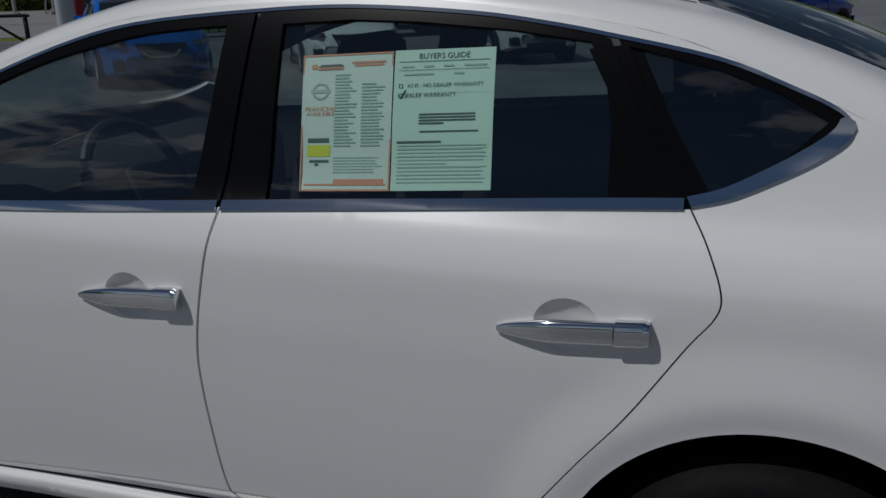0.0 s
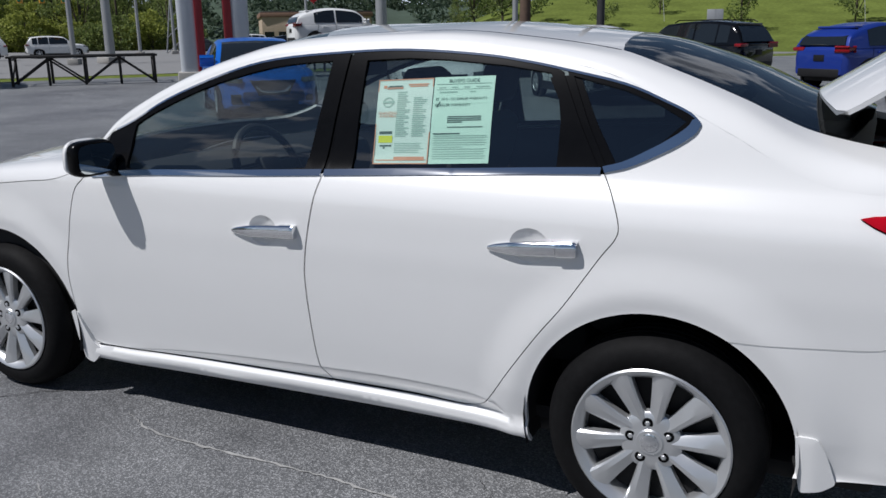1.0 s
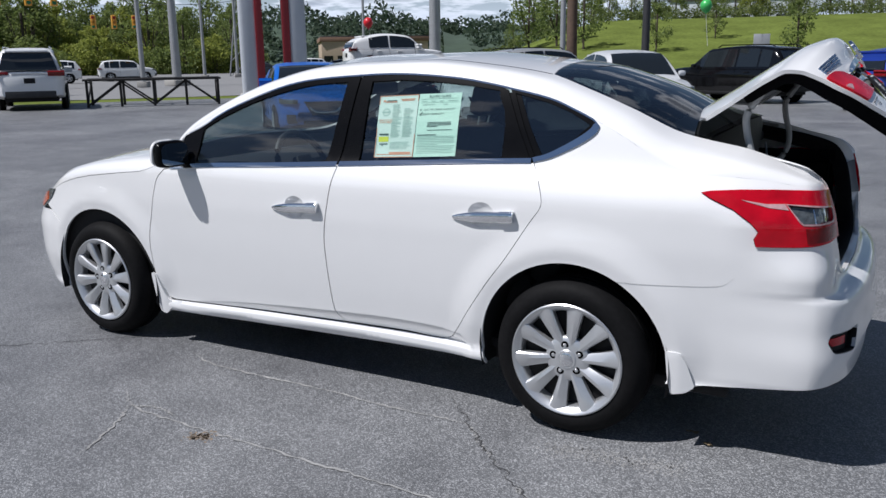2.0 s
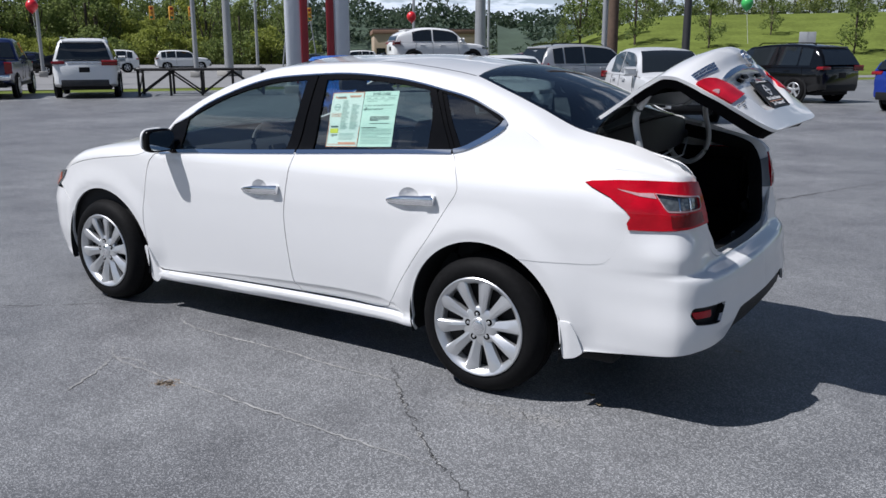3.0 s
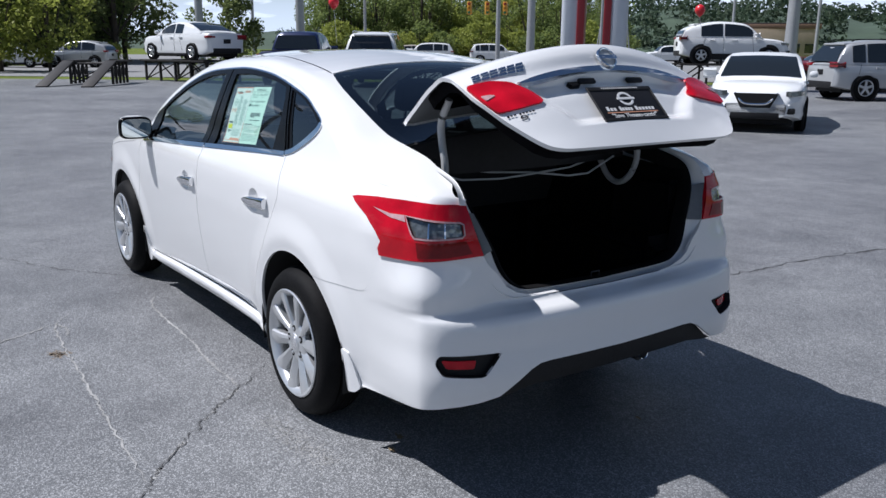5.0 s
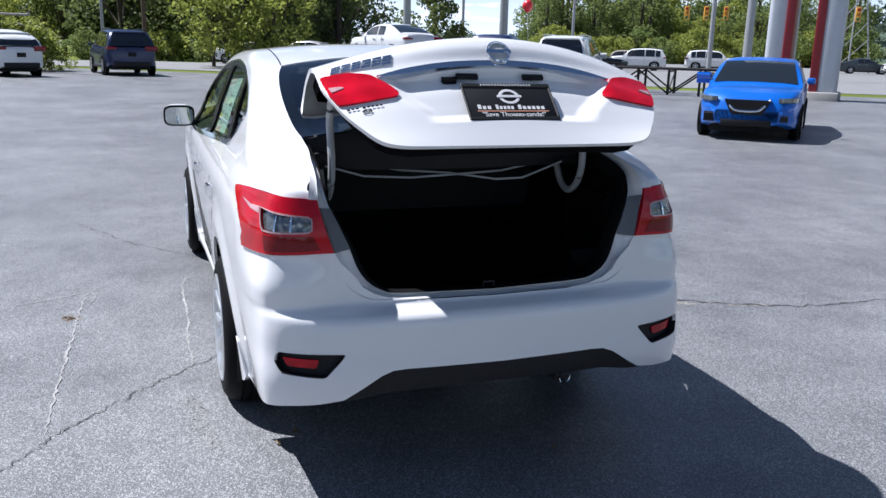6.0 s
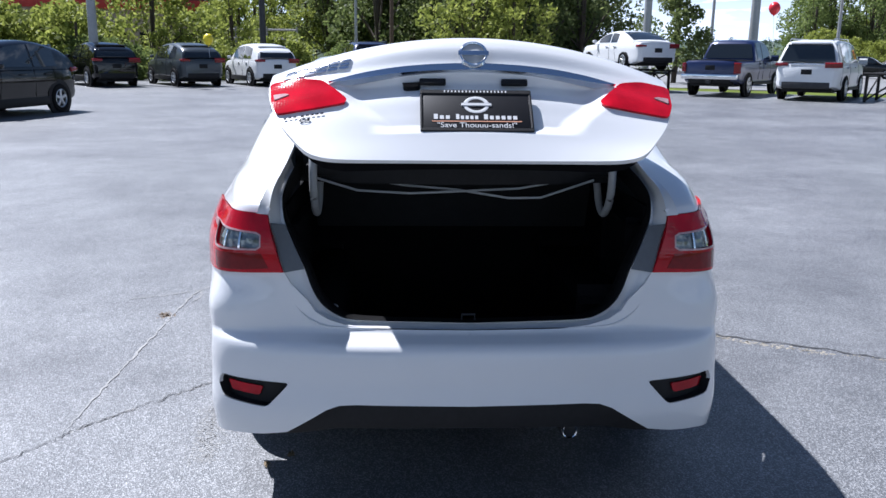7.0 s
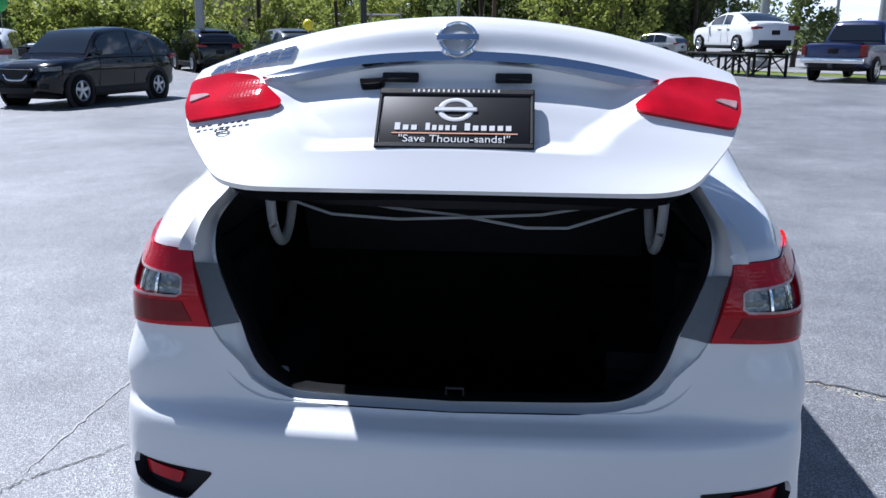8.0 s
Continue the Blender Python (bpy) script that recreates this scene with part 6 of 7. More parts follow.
def vehicle(name, kind, color, label, x, y, heading, lift=0.0, tail=FARRED, group="vehicles on the lot"):
    """A parked vehicle: nose along its local +x; x, y is the middle of its wheelbase."""
    k = KINDS[kind]
    L, w, H, wb, ro, R, floor, belt, hood = (k[c] for c in ("L", "w", "H", "wb", "ro", "R", "floor", "belt", "hood"))
    car = empty(name, label, "car" if kind != "pickup" else "pickup truck", group)
    x_front, x_rear = L - ro - wb / 2, -(wb / 2 + ro)
    fx = lambda share: x_front - share * L
    cab = [fx(c) for c in k["cab"]]
    deck = k["deck"] or belt
    # side outline of the lower body, height of its upper edge along x
    up = spline([(x_rear, deck - 0.10), (x_rear + 0.05, deck - 0.01), (cab[3], deck), (cab[2] - 0.02, max(deck, belt)), (cab[0] - 0.3, belt), (cab[0], hood + 0.01), (x_front - 0.55, hood - 0.04), (x_front - 0.15, hood - 0.18), (x_front, hood - 0.42)])
    wid = spline([(x_rear, w * 0.80), (x_rear + 0.12, w * 0.93), (x_rear + 0.6, w * 0.985), (0, w), (x_front - 0.8, w * 0.98), (x_front - 0.25, w * 0.88), (x_front, w * 0.60)])
    # lower body, one section per station
    bm = bmesh.new()
    xs = np.unique(np.concatenate([np.linspace(x_rear, x_front, 34), x_rear + np.array([0.02, 0.05, 0.09]), x_front - np.array([0.03, 0.08])]))
    rows = []
    for xx in xs:
        h, ww = float(up(xx)), float(wid(xx))
        lo = floor + 0.10 * float(smoothstep(abs(xx - (x_rear + x_front) / 2), L * 0.38, L * 0.5))
        pts = [(ww * 0.80, lo), (ww * 0.95, lo + 0.03), (ww * 0.985, lo + 0.14), (ww * 0.97, lo + 0.24), (ww * 1.0, (lo + h) / 2 + 0.08), (ww * 0.985, h - 0.16), (ww * 0.955, h - 0.05), (ww * 0.88, h), (ww * 0.4, h + 0.02), (0, h + 0.025)]
        rows.append([bm.verts.new((xx, s * a, b)) for s in (-1,) for a, b in pts] + [bm.verts.new((xx, a, b)) for a, b in pts[-2::-1]])
    for a, b in zip(rows, rows[1:]):
        for i in range(len(a) - 1):
            bm.faces.new((a[i], b[i], b[i + 1], a[i + 1]))
    for r in (rows[0], rows[-1]):
        bm.faces.new(r)
    bmesh.ops.recalc_face_normals(bm, faces=bm.faces[:])
    part("body", bm, color, car, "", angle=38)
    # cabin shell
    top = spline([(cab[3], deck + 0.02), (cab[2], H - 0.05), ((cab[1] + cab[2]) / 2, H), (cab[1], H - 0.06), (cab[0], hood)])
    if kind in ("compact_suv", "large_suv", "full_suv"):
        top = spline([(cab[3] - 0.005, deck + 0.02), (cab[3] + 0.12, deck + 0.28), (cab[2], H - (0.13 if kind == "compact_suv" else 0.09)), ((cab[1] + cab[2]) / 2, H), (cab[1], H - 0.07), (cab[0], hood)])
    tum = 0.20 if kind != "sedan" else 0.24
    bm = bmesh.new()
    rows = []
    xs = np.linspace(cab[3], cab[0], 30)

    def half_at(xx, z):
        return float(wid(np.clip(xx, x_rear + 0.3, x_front - 0.6))) * 0.945 - tum * max(0.0, (z - belt)) / 0.55 * 0.8

    for xx in xs:
        h = float(top(xx))
        b0 = min(float(up(xx)) - 0.03, h - 0.001)
        zz = [b0 + (h - b0) * f for f in (0, 0.3, 0.6, 0.85)]
        pts = [(half_at(xx, z), z) for z in zz] + [(half_at(xx, h) - 0.05, h - 0.012), (half_at(xx, h) * 0.6, h + 0.015), (0, h + 0.025)]
        rows.append([bm.verts.new((xx, -a, b)) for a, b in pts] + [bm.verts.new((xx, a, b)) for a, b in pts[-2::-1]])
    for a, b in zip(rows, rows[1:]):
        for i in range(len(a) - 1):
            bm.faces.new((a[i], b[i], b[i + 1], a[i + 1]))
    bmesh.ops.recalc_face_normals(bm, faces=bm.faces[:])
    part("cabin", bm, color, car, "", angle=45)

    def pane(nm, poly, fn, mat=FARGLASS, lab="dark tinted glass"):
        bmp = bmesh.new()
        bmp.faces.new([bmp.verts.new(fn(a, b)) for a, b in poly])
        bmesh.ops.triangulate(bmp, faces=bmp.faces[:])
        part(nm, bmp, mat, car, lab)

    # side windows between pillars
    lo_z = belt + 0.035
    hi = lambda xx: float(top(xx)) - 0.075
    cuts = [cab[0] - 0.42, (cab[1] + cab[2]) / 2 + 0.10, cab[2] + 0.12] if kind != "pickup" else [cab[0] - 0.42, (cab[1] + cab[2]) / 2, cab[2] + 0.06]
    spans = [(cuts[1] + 0.035, cuts[0]), (cuts[2], cuts[1] - 0.035)]
    if kind in ("large_suv", "full_suv"):
        spans.append((cab[2] + 0.02, cuts[2] + 0.30))
        spans[1] = (cuts[2] + 0.36, spans[1][1])
    for sgn in (-1, 1):
        for a, b in spans:
            n = 6
            xs2 = [a + (b - a) * i / n for i in range(n + 1)]
            poly = [(xx, lo_z) for xx in xs2] + [(xx, max(lo_z + 0.03, hi(xx))) for xx in xs2[::-1]]
            pane("side_window", poly, lambda xx, z: (xx, sgn * (half_at(xx, z) + 0.008), z))
    # door joints down the flanks
    def flank(xx, z):
        h, ww = float(up(xx)), float(wid(xx))
        return ww * float(np.interp(z, [floor + 0.14, floor + 0.24, (floor + h) / 2 + 0.08, h - 0.16, h - 0.05], [0.985, 0.97, 1.0, 0.985, 0.955]))

    for sgn in (-1, 1):
        for xx, lean in ((cuts[0] - 0.02, 0.10), (cuts[1], 0.02), (cuts[2] + 0.16, -0.12)):
            line = [(xx + lean * (1 - f), sgn * (flank(xx + lean * (1 - f), floor + 0.16 + f * (belt - floor - 0.18)) + 0.001), floor + 0.16 + f * (belt - floor - 0.18)) for f in (0, 0.2, 0.4, 0.6, 0.8, 1.0)]
            part("door_joint", tube(line, 0.006, 5), BLACKTRIM, car, "dark door joint")
    if kind in ("compact_suv", "large_suv", "full_suv"):
        part("roof_spoiler", cuboid((cab[2] - 0.16, -half_at(cab[2], H) * 0.86, H - 0.135), (cab[2] + 0.16, half_at(cab[2], H) * 0.86, H - 0.075), 0.025), color, car, "roof spoiler over the rear glass")
    # screen and rear glass follow the shell
    def over(x0, x1, f0, f1, nm):
        bmp = bmesh.new()
        rws = []
        for i in range(7):
            xx = x0 + (x1 - x0) * i / 6
            h = float(top(xx))
            rws.append([bmp.verts.new((xx, half_at(xx, h) * f - 0.05 * np.sign(f), h + 0.024 - 0.025 * abs(f) ** 2 + 0.008)) for f in (-0.96, -0.6, 0, 0.6, 0.96)])
        for a, b in zip(rws, rws[1:]):
            for i in range(4):
                bmp.faces.new((a[i], b[i], b[i + 1], a[i + 1]))
        bmesh.ops.recalc_face_normals(bmp, faces=bmp.faces[:])
        part(nm, bmp, FARGLASS, car, "dark glass", angle=60)
    over(cab[0] - 0.10, cab[1] + 0.06, 0, 1, "windscreen")
    if kind == "sedan":
        over(cab[2] - 0.03, cab[3] + 0.16, 0, 1, "rear_window")
    else:
        zt, zb = H - 0.14, belt + 0.06
        xt, xb = cab[2] - 0.02, cab[3] + 0.06
        g = lambda f: xb + (xt - xb) * f
        rr = []
        bmp = bmesh.new()
        for f in (0, 0.5, 1.0):
            z = zb + (zt - zb) * f
            # rearmost x of the shell at this height
            cand = [xx for xx in np.linspace(cab[3], cab[2] + 0.3, 60) if float(top(xx)) >= z]
            xx = (cand[0] if cand else cab[2]) - 0.02
            rr.append([bmp.verts.new((xx - 0.012, s * (half_at(xx, z) - 0.08), z)) for s in (-1, -0.5, 0.5, 1)])
        for a, b in zip(rr, rr[1:]):
            for i in range(3):
                bmp.faces.new((a[i], a[i + 1], b[i + 1], b[i]))
        bmesh.ops.recalc_face_normals(bmp, faces=bmp.faces[:])
        part("rear_window", bmp, FARGLASS, car, "dark glass", angle=60)
    # wheels in dark arches
    for wx in (wb / 2, -wb / 2):
        for sgn in (-1, 1):
            ww = float(wid(wx))
            ar = lathe([(R * 1.16, -0.05), (R * 1.16, 0.0), (R * 1.02, 0.004), (0.0, 0.004)], 30)
            if k["clad"]:
                ar = lathe([(R * 1.30, -0.05), (R * 1.30, 0.006), (R * 1.12, 0.012), (0.0, 0.006)], 30)
            arch = part("wheel_arch", ar, BLACKPLASTIC, car, "dark wheel arch")
            arch.matrix_basis = Matrix.Translation((wx, sgn * (ww * 0.985 + 0.004), R)) @ (Matrix.Rotation(math.pi, 4, "Z") if sgn < 0 else Matrix.Identity(4))
            lot_wheel(car, wx, sgn * (ww - 0.075), R, sgn)
    # lower cladding and bumpers
    for sgn in (-1, 1):
        part("sill", cuboid((-wb / 2 + R * 1.2, sgn * (w - 0.05), floor - 0.02), (wb / 2 - R * 1.2, sgn * (w + 0.004), floor + (0.16 if k["clad"] else 0.07)), 0.02), BLACKPLASTIC, car, "dark side sill")
        for a, b in ((cuts[1] - 0.55, 0), (cuts[0] - 0.80, 0)):
            part("door_handle", cuboid((a, sgn * (w - 0.02), belt - 0.14), (a + 0.2, sgn * (w + 0.02), belt - 0.11), 0.01), color if kind != "sedan" else CHROME, car, "door handle")
        xm = cab[0] - 0.30
        part("door_mirror", cuboid((xm - 0.04, sgn * (w + 0.0), belt + 0.015), (xm + 0.09, sgn * (w + 0.16), belt + 0.135), 0.045), color, car, "door mirror")
        # lamps
        tz = belt - 0.02 if kind != "sedan" else deck - 0.12
        tl = cuboid((x_rear - 0.008, sgn * (w * 0.56), tz - 0.07), (x_rear + 0.24, sgn * (w * 0.965), tz + 0.03), 0.035)
        if kind == "pickup":
            tl.free()
            tl = cuboid((x_rear - 0.012, sgn * (w * 0.83), 0.84), (x_rear + 0.14, sgn * (w * 0.97), 1.14), 0.03)
        part("tail_lamp", tl, tail, car, "red tail lamp")
        hz = hood - 0.20
        hl, ring = bmesh.new(), []
        for j in range(9):
            xl = x_front - 0.05 - 0.34 * j / 8
            yl, rise = float(wid(xl)) + 0.010, 0.012 * j / 8
            ring.append([hl.verts.new((xl + dx, sgn * (yl - dy), hz + dz + rise)) for dx, dy, dz in ((-0.05, 0.09, -0.04), (0.004, 0.006, -0.04), (0.010, 0.0, -0.03), (0.004, 0.0, 0.028 + rise), (-0.004, 0.012, 0.042 + rise), (-0.05, 0.09, 0.042 + rise))])
        for r0, r1 in zip(ring, ring[1:]):
            for j in range(6):
                hl.faces.new((r0[j], r0[(j + 1) % 6], r1[(j + 1) % 6], r1[j]))
        hl.faces.new(ring[0]); hl.faces.new(ring[-1])
        bmesh.ops.recalc_face_normals(hl, faces=hl.faces[:])
        part("head_lamp", hl, CLEARLENS, car, "clear swept head lamp")
        part("fog_lamp", cuboid((x_front - 0.16, sgn * (w * 0.55), floor + 0.16), (x_front - 0.03, sgn * (w * 0.78), floor + 0.27), 0.03), BLACKPLASTIC, car, "dark fog lamp recess")
    grille = bmesh.new()
    face = [(-w * 0.44, hood - 0.20), (w * 0.44, hood - 0.20), (w * 0.29, floor + 0.27), (-w * 0.29, floor + 0.27)]
    fr = [grille.verts.new((x_front + 0.008, a, b)) for a, b in face]
    bk = [grille.verts.new((x_front - 0.22, a, b)) for a, b in face]
    grille.faces.new(fr)
    for a in range(4):
        grille.faces.new((fr[a], bk[a], bk[(a + 1) % 4], fr[(a + 1) % 4]))
    bmesh.ops.recalc_face_normals(grille, faces=grille.faces[:])
    part("grille", grille, BLACKPLASTIC, car, "black tapered grille")
    gm = (hood - 0.22 + floor + 0.30) / 2
    part("grille_bar", tube(smooth_chain([(x_front - 0.06, -w * 0.42, hood - 0.20), (x_front + 0.0, -w * 0.30, gm), (x_front + 0.004, -w * 0.18, floor + 0.34), (x_front + 0.004, w * 0.18, floor + 0.34), (x_front + 0.0, w * 0.30, gm), (x_front - 0.06, w * 0.42, hood - 0.20)], 5), 0.024, 8), CHROME, car, "chrome grille surround")
    part("lower_intake", cuboid((x_front - 0.2, -w * 0.5, floor + 0.06), (x_front + 0.004, w * 0.5, floor + 0.20), 0.03), BLACKPLASTIC, car, "black lower intake")
    part("rear_apron", cuboid((x_rear - 0.012, -w * 0.72, floor + 0.06), (x_rear + 0.2, w * 0.72, floor + 0.27), 0.03), BLACKPLASTIC if kind != "full_suv" else DARKMETAL, car, "dark rear apron")
    part("plate", cuboid((x_rear - 0.016, -0.16, belt - 0.34), (x_rear + 0.02, 0.16, belt - 0.18), 0.005), PLATEBLACK, car, "dark plate panel")
    if kind in ("large_suv", "full_suv"):
        for sgn in (-1, 1):
            yy = sgn * (half_at(0, H) - 0.09)
            part("roof_rail", tube([(cab[1] - 0.15, yy, H - 0.03), (cab[1] - 0.3, yy, H + 0.045), (cab[2] + 0.2, yy, H + 0.03), (cab[2] + 0.05, yy, H - 0.03)], 0.018, 6), BLACKTRIM if kind != "full_suv" else ALLOY, car, "roof rail")
        part("tail_strip", cuboid((x_rear - 0.015, -w * 0.5, belt - 0.05), (x_rear + 0.03, w * 0.5, belt - 0.015), 0.006), CHROME if kind == "full_suv" else color, car, "trim strip between the tail lamps")
    if kind == "pickup":
        part("bed_floor", cuboid((x_rear + 0.08, -w * 0.85, belt - 0.03), (cab[3] - 0.03, w * 0.85, belt + 0.005), 0.0), BLACKPLASTIC, car, "dark cargo bed")
        part("rear_bumper", cuboid((x_rear - 0.12, -w * 0.95, 0.60), (x_rear + 0.05, w * 0.95, 0.78), 0.03), CHROME, car, "chrome rear bumper")
        part("tow_hitch", cuboid((x_rear - 0.14, -0.08, 0.46), (x_rear, 0.08, 0.58), 0.01), DARKMETAL, car, "tow hitch")
    part("underbody", cuboid((x_rear + 0.3, -w * 0.75, floor - 0.06), (x_front - 0.4, w * 0.75, floor + 0.10)), UNDERSEAL, car, "dark underbody")
    car.matrix_basis = pose(x, y, float(ground_z(x, y)) + lift, 0, 0, heading)
    return car


def rear_at(xr, yr, heading, kind):
    """Middle of the wheelbase of a vehicle whose tail stands at xr, yr."""
    k = KINDS[kind]
    d = k["ro"] + k["wb"] / 2
    return xr + d * math.cos(radians(heading)), yr + d * math.sin(radians(heading))


def nose_at(xn, yn, heading, kind):
    k = KINDS[kind]
    d = k["L"] - k["ro"] - k["wb"] / 2
    return xn - d * math.cos(radians(heading)), yn - d * math.sin(radians(heading))


def park(name, kind, color, label, pos, heading, lift=0.0, tail=FARRED):
    return vehicle(name, kind, color, label, pos[0], pos[1], heading, lift, tail)


park("large_suv", "full_suv", P_WHITE, "white full-size utility vehicle parked at the lot edge", (-25.1, 14.2), 143)
park("pickup_truck", "pickup", P_NAVY, "navy blue crew-cab pickup parked beside the white one", (-27.5, 12.1), 142)
park("small_suv", "compact_suv", P_BLACK, "black small crossover parked side-on in the lot", (-15.7, -9.4), 348)
park("small_suv", "compact_suv", P_GREY, "graphite grey small crossover parked in the back row", (-31.2, -9.1), 215)
park("small_suv", "compact_suv", P_WHITE, "white small crossover parked in the back row", (-31.9, -6.2), 210)
park("small_suv", "compact_suv", P_BLACK, "black crossover parked in the back row", (-30.6, -12.2), 216)
park("small_suv", "large_suv", P_NAVY, "dark blue crossover parked near the bushes", (-34.2, -1.9), 191)
park("small_suv", "compact_suv", P_PALE, "pale silver crossover parked at the edge of the row", (-22.0, -15.6), 200)
park("compact_sedan", "sedan", P_BLUE, "bright blue compact sedan facing the white one", (-10.4, 10.6), 316)
park("compact_sedan", "sedan", P_WHITE, "white compact sedan parked nose out", (-7.75, 13.35), 303)
park("small_suv", "compact_suv", P_PALE, "pale silver small crossover parked nose out", (-4.95, 15.8), 307)
park("large_suv", "large_suv", P_SILVER, "silver utility vehicle parked across the row", (-10.7, 24.4), 60)
park("large_sedan", "sedan", P_RED, "dark red sedan parked behind the row", (-16.3, 30.2), 231)
park("large_suv", "large_suv", P_BLACK, "black utility vehicle parked by the grass", (-4.3, 25.5), 152)
park("small_suv", "compact_suv", P_ROYAL, "royal blue small crossover parked by the grass", (0.95, 22.3), 52)
park("large_sedan", "sedan", P_WHITE, "white sedan displayed on a steel ramp", (-30.7, 8.75), 196, 0.84)
park("small_suv", "compact_suv", P_WHITE, "white small crossover displayed on a steel ramp", (-18.8, 27.0), 50, 0.86)


def road_car(x, y, kind, color, heading, label):
    vehicle("road_car", kind, color, label, x, y, heading, 0.0, group="vehicles beyond the lot")


rng = random.Random(11)
for i, (d, a) in enumerate(((66, 149), (74, 146.5), (78, 150.5), (84, 153.5), (80, 141.8), (86, 147.8), (92, 133), (88, 130.5), (94, 127.5), (90, 151.5), (84, 126), (59, 168.7), (59, 172.3))):
    x, y = 2.5 + d * math.cos(radians(a)), -2 + d * math.sin(radians(a))
    col = [P_BLACK, P_WHITE, P_GREY, P_SILVER, P_WHITE, P_TAN, P_GREY, P_WHITE][i % 8]
    road_car(x, y, ["sedan", "large_suv", "compact_suv"][i % 3], col, 55 + rng.uniform(-6, 6) + (180 if i % 2 else 0), ["black", "white", "grey", "silver", "white", "tan", "grey", "white"][i % 8] + " vehicle out beyond the grass strip")

# ---- display ramps ----
RAMPMAT = material("ramp_steel", (0.022, 0.020, 0.019), 0.65, 0.3, vary=0.3, scale=30)


def ramp_stand(x, y, heading, length, width, height, label, tongue=False):
    """A steel trestle for showing a vehicle: two decks on braced legs."""
    top_ob = empty("display_ramp", label, "display ramp", "display ramps")
    for sgn in (-1, 1):
        yy = sgn * (width / 2)
        part("deck", cuboid((-length / 2, yy - 0.22, height - 0.07), (length / 2, yy + 0.22, height), 0.01), RAMPMAT, top_ob)
        n = 4
        for i in range(n + 1):
            xx = -length / 2 + 0.1 + (length - 0.2) * i / n
            part("leg", cuboid((xx - 0.04, yy - 0.04, 0), (xx + 0.04, yy + 0.04, height - 0.06)), RAMPMAT, top_ob)
            if i < n:
                x2 = -length / 2 + 0.1 + (length - 0.2) * (i + 1) / n
                a, b = (0.05, height - 0.1) if i % 2 == 0 else (height - 0.1, 0.05)
                part("brace", rod((xx, yy, a), (x2, yy, b), 0.03, n=6), RAMPMAT, top_ob)
    for i in range(3):
        xx = -length / 2 + 0.1 + (length - 0.2) * i / 2
        part("cross_bar", rod((xx, -width / 2, height - 0.12), (xx, width / 2, height - 0.12), 0.03, n=6), RAMPMAT, top_ob)
        part("cross_brace", rod((xx, -width / 2, 0.06), (xx, width / 2, height - 0.12), 0.025, n=6), RAMPMAT, top_ob)
    if tongue:
        for sgn in (-1, 1):
            part("drive_up", cuboid((0, -0.2, -0.03), (2.6, 0.2, 0.03), 0.01, m=Matrix.Translation((length / 2, sgn * width / 2, height - 0.04)) @ Matrix.Rotation(math.asin((height - 0.05) / 2.6), 4, "Y")), RAMPMAT, top_ob, "sloping drive-up plank")
    top_ob.matrix_basis = pose(x, y, float(ground_z(x, y)), 0, 0, heading)


ramp_stand(-22.0, 16.6, 47, 4.4, 1.5, 0.92, "empty black steel display ramp on the lot")
ramp_stand(-30.7, 8.75, 16, 4.4, 1.5, 0.84, "black steel display ramp under a white sedan")
ramp_stand(-30.2, 5.1, 328, 1.8, 1.5, 0.85, "black steel drive-up ramp standing apart", True)
ramp_stand(-18.8, 27.0, 50, 4.2, 1.5, 0.86, "black steel display ramp under a white crossover")

# ---- sign pylon ----
PYGREY = material("pylon_grey", (0.50, 0.53, 0.57), 0.5, vary=0.06, scale=3)
PYRED = material("pylon_red", (0.25, 0.012, 0.02), 0.45, vary=0.08, scale=4)
pylon = empty("sign_pylon", "tall grey sign pylon with dark red inner faces", "sign")
for sgn in (-1, 1):
    leg = part("leg", cuboid((-0.45, sgn * 0.75 - 0.30, -0.3), (0.45, sgn * 0.75 + 0.30, 11.0), 0.16, seg=4), PYGREY, pylon, "grey rounded column")
    part("red_panel", cuboid((-0.40, sgn * 0.42 - 0.12, -0.3), (0.50, sgn * 0.42 + 0.12, 11.0), 0.03), PYRED, leg, "dark red panel on the column")
    part("foot", cuboid((-0.6, sgn * 0.70 - 0.45, -0.3), (0.6, sgn * 0.70 + 0.45, 0.25), 0.05), KERB, leg, "concrete foot")
part("sign_cabinet", cuboid((-0.5, -2.2, 9.0), (0.5, 2.2, 12.5), 0.1), PYGREY, pylon, "plain sign cabinet")
pylon.matrix_basis = pose(-19.5, 20.0, float(ground_z(-19.5, 20.0)), 0, 0, -48) @ Matrix.Scale(1.12, 4)

# ---- poles, signals, balloons ----
POLEGREY = material("pole_galvanised", (0.34, 0.35, 0.36), 0.5, 0.4, vary=0.1, scale=10)
POLEWOOD = material("pole_wood", (0.10, 0.065, 0.045), 0.9, vary=0.3, scale=8, bump=0.3, bump_scale=40)
POLEDARK = material("pole_dark", (0.03, 0.03, 0.032), 0.5, vary=0.2, scale=10)
SIGNALYELLOW = material("signal_yellow", (0.62, 0.30, 0.03), 0.5, vary=0.1, scale=8)


def at_angle(deg, d, ox=2.5, oy=-2.0):
    return ox + d * math.cos(radians(deg)), oy + d * math.sin(radians(deg))


